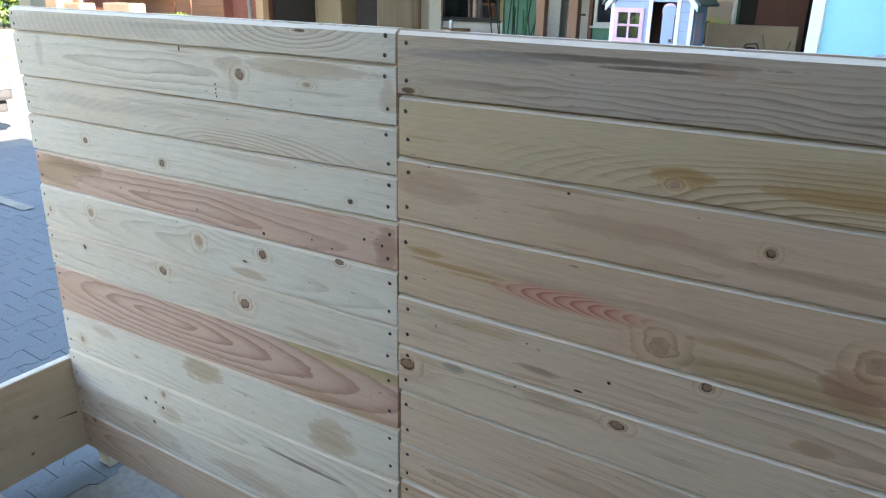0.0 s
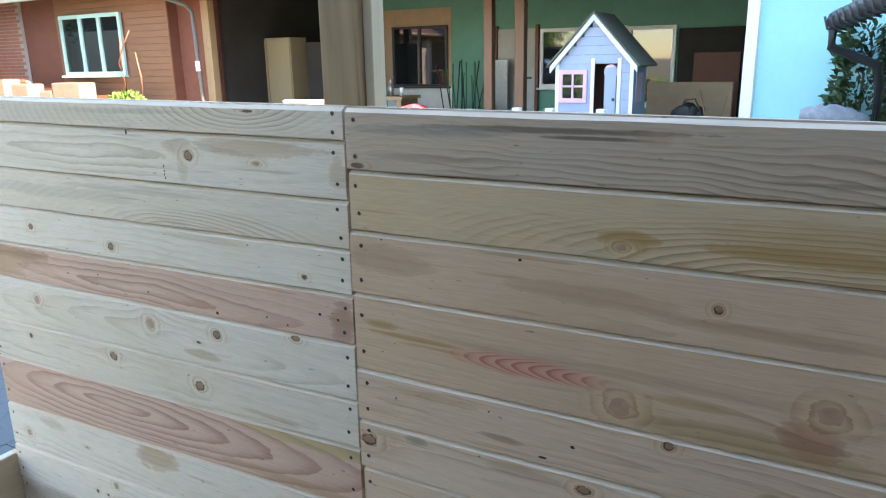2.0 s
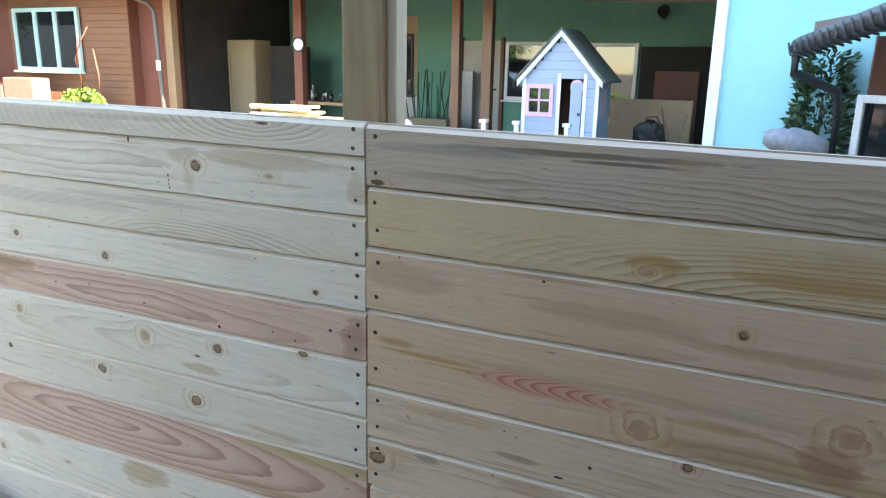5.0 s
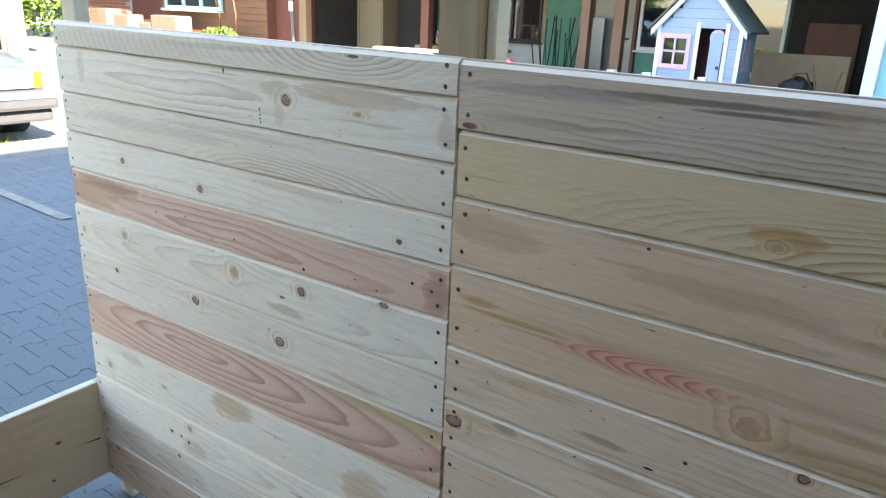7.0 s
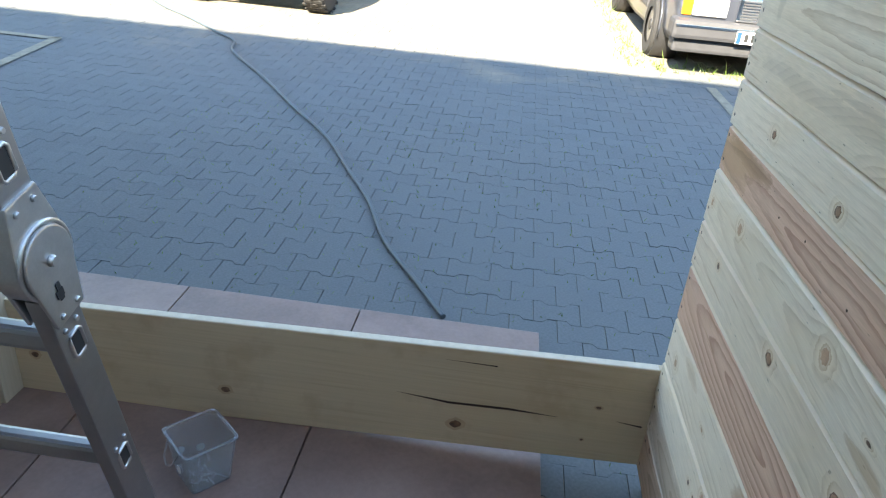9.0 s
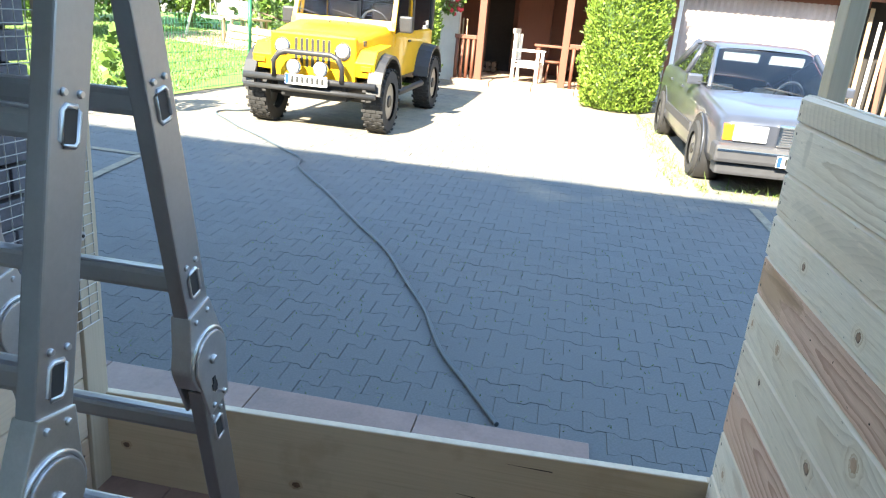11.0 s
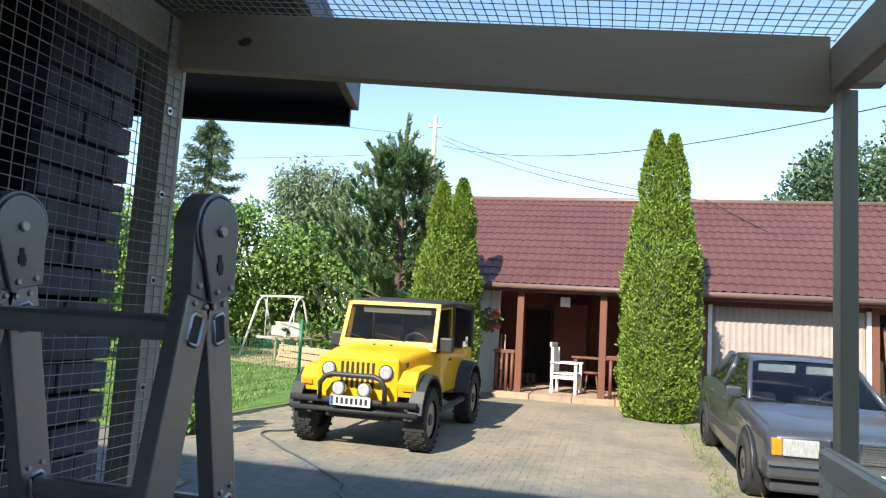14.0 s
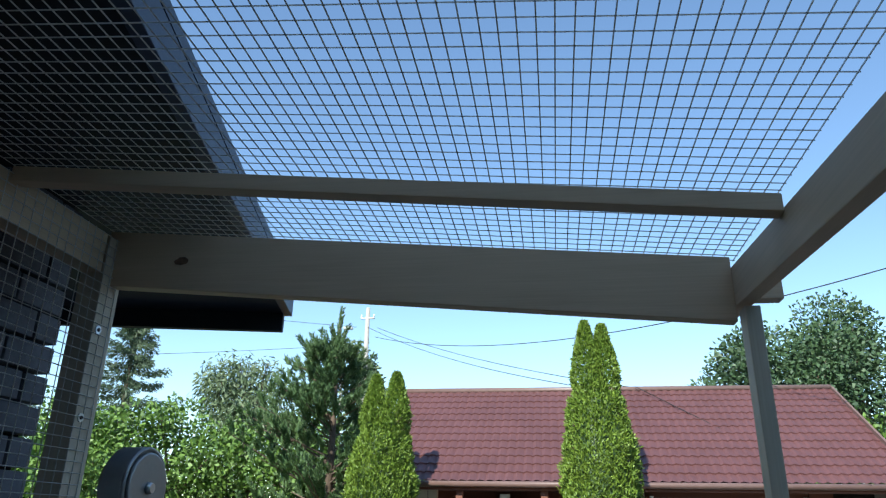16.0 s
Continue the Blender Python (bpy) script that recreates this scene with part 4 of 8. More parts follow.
# ---- folding ladder ----
def build_ladder():
    lad = thing("folding_ladder", (-1.0, 0.0, -0.16), "folded-out aluminium multi-position ladder standing on the slabs", "ladder")
    inv = lad.matrix_world.inverted()

    def put(nm, bm, mat, parent=lad, label=""):
        o = part(nm, bm, mat, parent, label)
        if parent is lad:
            o.matrix_parent_inverse = inv
        return o
    top = Vector((-1.012, 0, 1.747))
    legs = {"front": [top, Vector((-0.854, 0, 0.945)), Vector((-0.672, 0, -0.150))],
            "back": [top, Vector((-1.204, 0, 0.945)), Vector((-1.470, 0, -0.150))]}
    pitch = 0.272

    def rung_spots(pts):
        """Rung centres down a leg: three above the knee, four below it."""
        for a, b, first, count in ((pts[0], pts[1], 0.139, 3), (pts[1], pts[2], 0.150, 4)):
            d = (b - a).normalized()
            for k in range(count):
                yield a + d * (first + pitch * k), d

    def bar(a, b, y, hw, hd):
        d = (b - a).normalized()
        n = Vector((d.z, 0, -d.x))
        bm = bmesh.new()
        vs = [bm.verts.new(p + n * hw * s + Vector((0, y + hd * w, 0))) for p in (a, b) for s, w in ((-1, -1), (1, -1), (1, 1), (-1, 1))]
        for f in ((0, 1, 2, 3), (7, 6, 5, 4), (0, 4, 5, 1), (1, 5, 6, 2), (2, 6, 7, 3), (3, 7, 4, 0)):
            bm.faces.new([vs[i] for i in f])
        bmesh.ops.recalc_face_normals(bm, faces=bm.faces[:])
        bmesh.ops.bevel(bm, geom=bm.edges[:], offset=0.003, segments=2, profile=0.6, affect="EDGES")
        return bm

    def teardrop(c, d, r, reach, hw, y0, y1):
        """A pressed hinge shell: round at the pivot, straight-sided towards the rail."""
        n = Vector((d.z, 0, -d.x))
        pts = [(c.x + r * math.cos(6.28318 * k / 40), c.z + r * math.sin(6.28318 * k / 40)) for k in range(40)]
        pts += [((c + d * q + n * hw * s).x, (c + d * q + n * hw * s).z) for q in (reach * 0.72, reach) for s in (-1, 1)]
        pts = sorted(set(pts))
        hull = []
        for seq in (pts, pts[::-1]):
            side = []
            for p in seq:
                while len(side) > 1 and (side[-1][0] - side[-2][0]) * (p[1] - side[-2][1]) - (side[-1][1] - side[-2][1]) * (p[0] - side[-2][0]) <= 0:
                    side.pop()
                side.append(p)
            hull += side[:-1]
        bm = bmesh.new()
        return extrude_poly(bm, hull, "y", y0, y1, 0.0025)
    for y in (0.127, -0.205):
        face = y + 0.0125
        for leg, pts in legs.items():
            for i, (a, b) in enumerate(zip(pts, pts[1:])):
                d = (b - a).normalized()
                put("rail", bar(a + d * (0.075 if i == 0 else 0.05), b - d * (0.05 if i == 0 else 0.0), y, 0.030, 0.0125), m_alu)
            foot = pts[-1]
            put("rubber_foot", B(foot.x - 0.04, foot.x + 0.04, y - 0.018, y + 0.018, -0.16, -0.12, 0.004), m_black_plastic)
            for c, d in rung_spots(pts):
                n = Vector((d.z, 0, -d.x))
                mm = Matrix(((n.x, 0, d.x, c.x), (0, 1, 0, face), (n.z, 0, d.z, c.z), (0, 0, 0, 1)))
                rim = [mm @ Vector((px, 0.0, pz)) for px, pz in ((-0.008, -0.021), (0.008, -0.021), (0.0135, -0.0155), (0.0135, 0.0155), (0.008, 0.021), (-0.008, 0.021), (-0.0135, 0.0155), (-0.0135, -0.0155))]
                sock = put("rung_socket", tube(bmesh.new(), rim, 0.0034, 6, True), m_zinc)
                put("socket_hole", box(bmesh.new(), -0.0125, 0.0125, -0.004, 0.0007, -0.020, 0.020, 0.0025, mm), m_black_plastic, sock, "dark hollow end of a rung")
                for dx in (-0.013, 0.013):
                    q = c - d * 0.034 + n * dx + Vector((0, face, 0))
                    put("rivet", cyl(bmesh.new(), q, q + Vector((0, 0.004, 0)), 0.0048, 0.0035, 10), m_zinc)
        joints = [(top, (legs["front"][1] - top).normalized(), (legs["back"][1] - top).normalized())]
        for leg in ("front", "back"):
            p = legs[leg]
            joints.append((p[1], (p[0] - p[1]).normalized(), (p[2] - p[1]).normalized()))
        for c, under, over in joints:
            cc = c + Vector((0, y, 0))
            dim = m_hinge if c is top else m_zinc
            h = put("hinge", teardrop(c, under, 0.053, 0.098, 0.030, y - 0.016, y + 0.016), dim, lad, "pressed grey steel locking hinge")
            put("hinge_plate", teardrop(c, over, 0.046, 0.094, 0.030, y + 0.0165, y + 0.0225), dim, h)
            put("hinge_plate", teardrop(c, over, 0.046, 0.094, 0.030, y - 0.0225, y - 0.0165), dim, h)
            put("rim", tube(bmesh.new(), [cc + Vector((0.0505 * math.cos(t), 0.0165, 0.0505 * math.sin(t))) for t in [6.28318 * k / 32 for k in range(32)]], 0.0032, 6, True), dim, h)
            put("pivot", cyl(bmesh.new(), cc + Vector((0, 0.022, 0)), cc + Vector((0, 0.029, 0)), 0.0085, 0.0065, 14), m_zinc, h)
            n = Vector((over.z, 0, -over.x))
            q = cc + over * 0.046 - n * 0.006
            slot = Matrix(((n.x, 0, over.x, q.x), (0, 1, 0, cc.y + 0.0228), (n.z, 0, over.z, q.z), (0, 0, 0, 1)))
            put("latch_slot", box(bmesh.new(), -0.004, 0.004, -0.002, 0.001, -0.014, 0.014, 0, slot), m_black_plastic, h)
            put("latch_slot", box(bmesh.new(), -0.008, 0.006, -0.002, 0.0012, -0.003, 0.009, 0, slot), m_black_plastic, h)
            for d, fy in ((over, 0.0225), (under, 0.016)):
                m = Vector((d.z, 0, -d.x))
                for dx, q2 in ((-0.017, 0.082), (0.017, 0.082)):
                    q = cc + d * q2 + m * dx + Vector((0, fy, 0))
                    put("rivet", cyl(bmesh.new(), q, q + Vector((0, 0.004, 0)), 0.005, 0.0036, 10), m_zinc, h)
    for leg, pts in legs.items():
        for c, d in rung_spots(pts):
            put("rung", box(bmesh.new(), c.x - 0.0135, c.x + 0.0135, -0.193, 0.115, c.z - 0.017, c.z + 0.017, 0.008), m_alu)


build_ladder()


# ---- clear tub on the floor ----
def build_tub():
    tub = thing("plastic_tub", pose(-1.94, -0.05, -0.16, 0, 0, -42) @ Matrix.Scale(1.18, 4), "open clear plastic tub with a few screws on the floor", "tub")
    bm = bmesh.new()

    def ring(h, z, r):
        pts = []
        for sx, sy in ((1, 1), (-1, 1), (-1, -1), (1, -1)):
            for k in range(4):
                t = math.atan2(sy, sx) - 0.785 + k * 0.5236
                pts.append(bm.verts.new((sx * (h - r) + r * math.cos(t), sy * (h - r) + r * math.sin(t), z)))
        return pts
    rings = [ring(0.050, 0.002, 0.012), ring(0.064, 0.125, 0.014), ring(0.068, 0.126, 0.014), ring(0.068, 0.130, 0.014), ring(0.062, 0.130, 0.014), ring(0.048, 0.005, 0.012)]
    for a, b in zip(rings, rings[1:]):
        for k in range(16):
            bm.faces.new((a[k], a[(k + 1) % 16], b[(k + 1) % 16], b[k]))
    bm.faces.new(rings[0][::-1])
    bm.faces.new(rings[-1])
    body = part("tub_body", bm, m_clearbox, tub)
    body.visible_shadow = False
    part("handle", T([(0.068, 0.03, 0.118), (0.082, 0.02, 0.09), (0.086, 0.0, 0.08), (0.082, -0.02, 0.09), (0.068, -0.03, 0.118)], 0.002, 6), m_clearbox, tub)
    rnd = random.Random(2)
    for k in range(14):
        a = Vector((rnd.uniform(-0.03, 0.03), rnd.uniform(-0.03, 0.03), 0.009 + 0.002 * (k % 3)))
        b = a + Vector((rnd.uniform(-1, 1), rnd.uniform(-1, 1), rnd.uniform(-0.02, 0.1))).normalized() * 0.03
        part("screw", C(a, b, 0.0022, 0.001, 6), m_zinc, tub)
    for p, n in (((0.03, -0.058, 0.05), (0, -1, 0)), ((-0.02, -0.057, 0.035), (0, -1, 0)), ((0.058, 0.0, 0.05), (1, 0, 0))):
        a = Vector(p)
        part("sticker", C(a, a + Vector(n) * 0.0015, 0.011, n=12), m_plate, tub, "round white sticker")


build_tub()

# ---- the yard ----
def build_cable():
    pts = [(-2.955, 0.53), (-3.02, 0.49), (-3.22, 0.37), (-3.55, 0.17), (-3.98, 0.0), (-4.34, -0.19), (-4.87, -0.47), (-5.38, -0.84), (-6.03, -1.29), (-6.75, -1.83), (-7.15, -1.98), (-7.47, -2.31), (-7.91, -2.75), (-8.3, -3.2), (-8.65, -3.53), (-9.0, -3.86), (-9.25, -3.85), (-9.44, -3.62), (-10.2, -3.4), (-11.5, -4.6)]
    fine = []
    for i in range(len(pts) - 1):
        p0, p1, p2, p3 = [Vector(pts[max(0, min(len(pts) - 1, i + k))]) for k in (-1, 0, 1, 2)]
        for s in range(6):
            t = s / 6
            q = 0.5 * (2 * p1 + (p2 - p0) * t + (2 * p0 - 5 * p1 + 4 * p2 - p3) * t * t + (3 * p1 - p0 - 3 * p2 + p3) * t ** 3)
            z = gz(q.x) + 0.015
            fine.append((q.x, q.y, z))
    solid("extension_cable", T(fine, 0.0115, 8), m_cable, "grey-blue extension cable snaking over the paving", "cable")


build_cable()


def foliage(n, place, size, rnd, aspect=0.5, normal_jitter=1.0):
    """n leaf quads; place(rnd) gives a point, an outward direction and a size factor. Bent along the middle."""
    verts, faces = [], []
    for _ in range(n):
        p, out, f = place(rnd)
        d = Vector((rnd.gauss(0, 1), rnd.gauss(0, 1), rnd.gauss(0, 1))) * normal_jitter + out * 1.6
        d.normalize()
        s = d.cross(Vector((rnd.gauss(0, 1), rnd.gauss(0, 1), rnd.gauss(0, 1))))
        if s.length < 1e-3:
            continue
        s.normalize()
        L, W = size * f * rnd.uniform(0.6, 1.3), size * f * aspect * rnd.uniform(0.7, 1.2)
        k = len(verts)
        verts += [tuple(p - s * W * 0.5), tuple(p + d * L * 0.55 - s * W * 0.6), tuple(p + d * L), tuple(p + d * L * 0.55 + s * W * 0.6)]
        faces.append((k, k + 1, k + 2, k + 3))
    return verts, faces


def leaf_mesh(name, verts, faces, material, parent):
    me = bpy.data.meshes.new(name)
    me.from_pydata(verts, [], faces)
    me.materials.append(material)
    o = new(name, me)
    o.parent = parent
    return o


def build_thuja(x, y, h, r, seed, tops):
    t = thing("thuja", (x, y, gz(x)), "tall dense bright green thuja with a double tip", "tree", "thujas of the yard")
    rnd = random.Random(seed)
    part("trunk", C((0, 0, -0.05), (0, 0, h * 0.85), 0.07, 0.015, 8), m_bark, t)

    def prof(u):
        return r * (1.03 - 0.10 * u) * min(1.0, 0.80 + u * 3.0) * min(1.0, (1.02 - u) * 2.1) ** 0.75

    def place(rn):
        u = rn.random() ** 1.15
        a = rn.uniform(0, 6.28318)
        lump = 1 + 0.16 * noise.noise(Vector((2.2 * math.cos(a), 2.2 * math.sin(a), 9 * u + seed * 7))) + 0.16 * noise.noise(Vector((7 * math.cos(a), 7 * math.sin(a), 30 * u + seed * 3)))
        if u > 0.72:
            k = rn.randrange(len(tops))
            ox, oy, hh = tops[k]
            w = (u - 0.72) / 0.28
            rr = prof(0.72) * (1 - w) ** 0.75 * 0.74 + 0.02
            c = Vector((ox * min(1, w * 2.2 + 0.35), oy * min(1, w * 2.2 + 0.35), h * (0.72 + 0.28 * w * hh)))
        else:
            rr = prof(u)
            c = Vector((0, 0, h * u))
        q = rr * lump * rn.uniform(0.84, 1.0)
        out = Vector((math.cos(a), math.sin(a), 1.5)).normalized()
        return c + Vector((q * math.cos(a), q * math.sin(a), 0)), out, 1.0
    v, f = foliage(56000, place, 0.075, rnd, 0.34, 0.75)
    leaf_mesh("crown", v, f, m_thuja, t)
    # dark hull within the crown paints the shade between the sprays
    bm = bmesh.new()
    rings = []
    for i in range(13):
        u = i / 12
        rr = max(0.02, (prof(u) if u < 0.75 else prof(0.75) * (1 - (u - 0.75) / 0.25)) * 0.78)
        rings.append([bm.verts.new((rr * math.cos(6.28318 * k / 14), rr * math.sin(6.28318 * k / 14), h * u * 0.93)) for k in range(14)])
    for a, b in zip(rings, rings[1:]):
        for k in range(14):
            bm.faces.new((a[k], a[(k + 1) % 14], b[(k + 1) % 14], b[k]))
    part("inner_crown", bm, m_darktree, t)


build_thuja(-13.6, 1.50, 5.25, 0.67, 1, [(0.02, -0.15, 1.0), (0.0, 0.17, 0.95)])
build_thuja(-14.1, -2.62, 4.40, 0.67, 2, [(0.0, -0.20, 0.95), (0.0, 0.22, 1.0)])


def build_pine():
    t = thing("pine_tree", (-19.0, -5.2, gz(-19)), "bushy green pine with upright young shoots at the top", "tree")
    rnd = random.Random(12)
    H = 7.05
    part("trunk", C((0, 0, -0.1), (0, 0, H * 0.95), 0.16, 0.025, 10), m_bark, t)
    limb_bm = bmesh.new()
    shoots = []
    for k in range(96):
        u = 0.03 + 0.87 * (k / 95)
        a = rnd.uniform(0, 6.28318)
        wide = 0.95 - 0.25 * math.sin(a)
        L = 2.95 * (1 - u) ** 0.72 * rnd.uniform(0.7, 1.12) * wide
        p0 = Vector((0, 0, H * u * 0.90))
        p1 = p0 + Vector((math.cos(a) * L, math.sin(a) * L, L * rnd.uniform(0.25, 0.55)))
        cyl(limb_bm, p0, p1, 0.04 * (1.15 - u), 0.010, 5, False)
        along = (p1 - p0).normalized()
        for s in range(9):
            f = 0.30 + 0.70 * s / 8
            q = p0.lerp(p1, f) + Vector((rnd.gauss(0, 0.14), rnd.gauss(0, 0.14), rnd.gauss(0, 0.10)))
            d = (along * 0.55 + Vector((rnd.gauss(0, 0.35), rnd.gauss(0, 0.35), 0.75))).normalized()
            shoots.append((q, d, rnd.uniform(0.22, 0.46)))
    for k in range(26):
        a, rr = rnd.uniform(0, 6.28318), rnd.uniform(0.05, 0.75)
        q = Vector((math.cos(a) * rr, math.sin(a) * rr, H * (0.90 - 0.11 * rr) + rnd.uniform(-0.5, 0.0)))
        shoots.append((q, Vector((math.cos(a) * 0.4, math.sin(a) * 0.4, 1.0)).normalized(), rnd.uniform(0.35, 0.6)))
    for z in (0.84, 0.88, 0.92, 0.95):
        shoots.append((Vector((0, 0, H * z)), Vector((rnd.gauss(0, 0.1), rnd.gauss(0, 0.1), 1)).normalized(), 0.45))
    part("branching", limb_bm, m_bark, t)

    def place(rn):
        q, d, L = rn.choice(shoots)
        side = d.cross(Vector((rn.gauss(0, 1), rn.gauss(0, 1), rn.gauss(0, 1)))).normalized()
        return q + d * L * rn.random() + side * 0.012, d * 0.85 + side * 0.55, 1.0
    v, f = foliage(98000, place, 0.125, rnd, 0.19, 0.14)
    leaf_mesh("crown", v, f, m_pine, t)


build_pine()


def clump_tree(name, x, y, h, blobs, n, leaf, material, label, group="", trunk=0.14, aspect=0.55, droop=0.0, seed=1):
    """blobs: offsets and radii (dx, dy, z, r) of leaf masses on limbs from one trunk."""
    t = thing(name, (x, y, gz(x)), label, "tree", group)
    rnd = random.Random(seed)
    part("trunk", C((0, 0, -0.1), (0, 0, h * 0.55), trunk, trunk * 0.5, 8), m_bark, t)
    bm = bmesh.new()
    for dx, dy, z, r in blobs:
        cyl(bm, (0, 0, max(0.3, min(z * 0.55, h * 0.5))), (dx, dy, z), trunk * 0.4, 0.02, 5, False)
    part("branching", bm, m_bark, t)
    wsum = [b[3] ** 2 for b in blobs]

    def place(rn):
        dx, dy, z, r = rn.choices(blobs, wsum)[0]
        d = Vector((rn.gauss(0, 1), rn.gauss(0, 1), rn.gauss(0, 1))).normalized()
        k = r * (rn.random() ** 0.35) * (1 + 0.22 * noise.noise(d * 2.1 + Vector((dx, dy, z))))
        return Vector((dx, dy, z)) + Vector((d.x * k, d.y * k, d.z * k * 0.9 - droop * rn.random())), d * 0.6 + Vector((0, 0, -droop)), 1.0
    v, f = foliage(n, place, leaf, rnd, aspect, 1.0)
    leaf_mesh("crown", v, f, material, t)
    return t


def blobs_for(w, d, z0, z1, r, n, seed):
    rnd = random.Random(seed)
    out = []
    for k in range(n):
        z = rnd.uniform(z0, z1)
        s = 1 - 0.45 * abs((z - (z0 + z1) / 2) / max(0.1, (z1 - z0) / 2))
        out.append((rnd.uniform(-d, d) * s, rnd.uniform(-w, w) * s, z, r * rnd.uniform(0.7, 1.25)))
    return out


for k, (x, y, h, w) in enumerate([(-21.5, -13.6, 4.7, 1.9), (-22.5, -11.6, 5.0, 1.9), (-23.5, -9.4, 4.7, 1.9), (-24.5, -7.3, 5.1, 1.9), (-20.5, -16.0, 5.0, 2.0), (-26, -4.6, 5.0, 2.0), (-16.5, -12.4, 4.6, 1.5)]):
    clump_tree("hedge_tree", x, y, h, blobs_for(w, 1.2, 0.7, h - 0.6, 0.85, 26, 30 + k), 8500, 0.17, m_hedge, "dense leafy green hedge tree behind the lawn", "hedge behind the lawn", 0.1, seed=60 + k)
clump_tree("willow", -33, -13.8, 9.4, blobs_for(1.7, 1.7, 5.0, 8.4, 1.0, 24, 5), 9000, 0.32, m_willow, "pale drooping willow crown in the distance", "", 0.2, 0.22, 0.9, 7)
clump_tree("slim_birch", -32.5, -8.2, 9.8, blobs_for(0.55, 0.6, 5.0, 9.0, 0.6, 16, 6), 3500, 0.25, m_willow, "thin pale birch crown beside the utility pole", "", 0.12, 0.4, 0.4, 8)
for k, (x, y, h, w) in enumerate([(-27, 8.6, 8.6, 2.4), (-28.5, 12.0, 9.8, 2.8), (-27, 16.0, 9.6, 2.8), (-30, 20.0, 10, 3.2), (-26, 25, 10, 3.2)]):
    clump_tree("distant_tree", x, y, h, blobs_for(w, 2.0, 2.2, h - 1.1, 1.25, 30, 80 + k), 20000, 0.18, m_darktree, "dark green broadleaf tree behind the shed", "trees behind the shed", 0.2, seed=90 + k)
for k, (x, y, h) in enumerate([(-60, -3.0, 9.5), (-62, 2.0, 8.6), (-60, 9.0, 9.2), (-58, -9, 8.5)]):
    clump_tree("distant_tree", x, y, h, blobs_for(3.2, 2.0, 3, h - 0.8, 1.5, 20, 120 + k), 3500, 0.5, m_darktree, "hazy tree top far behind the shed roof", "trees behind the shed", 0.2, seed=130 + k)
# left of the plank wall: sunlit shrubs
for k, (x, y, h, w) in enumerate([(-21.5, 8.8, 4.6, 1.8), (-22.5, 5.6, 4.2, 1.8), (-20.5, 11.0, 4.5, 1.4)]):
    clump_tree("hedge_tree", x, y, h, blobs_for(w, 1.1, 0.6, h - 0.7, 0.85, 26, 40 + k), 9000, 0.15, m_hedge, "sunlit green shrub at the edge of the yard", "hedge behind the lawn", 0.1, seed=70 + k)


def build_spruce():
    t = thing("spruce", (-36, -22.4, gz(-36)), "tall spruce with tiered drooping branches in the distance", "tree")
    rnd = random.Random(31)
    H = 11.9
    part("trunk", C((0, 0, 0), (0, 0, H), 0.22, 0.03, 8), m_bark, t)
    spots = []
    for k in range(110):
        u = 0.18 + 0.80 * k / 109
        L = 5.6 * (1 - u) ** 0.85 * rnd.uniform(0.65, 1.15) + 0.15
        a = rnd.uniform(0, 6.28318)
        for s in range(10):
            f = s / 9
            spots.append(Vector((math.cos(a) * L * f, math.sin(a) * L * f, H * u + 0.30 * L * f * f - 0.32 * L * f)))

    def place(rn):
        q = rn.choice(spots)
        return q + Vector((rn.gauss(0, 0.10), rn.gauss(0, 0.10), rn.gauss(-0.06, 0.09))), Vector((q.x, q.y, -0.6)).normalized(), 1.0
    v, f = foliage(24000, place, 0.24, rnd, 0.22, 0.7)
    leaf_mesh("crown", v, f, m_spruce, t)


build_spruce()


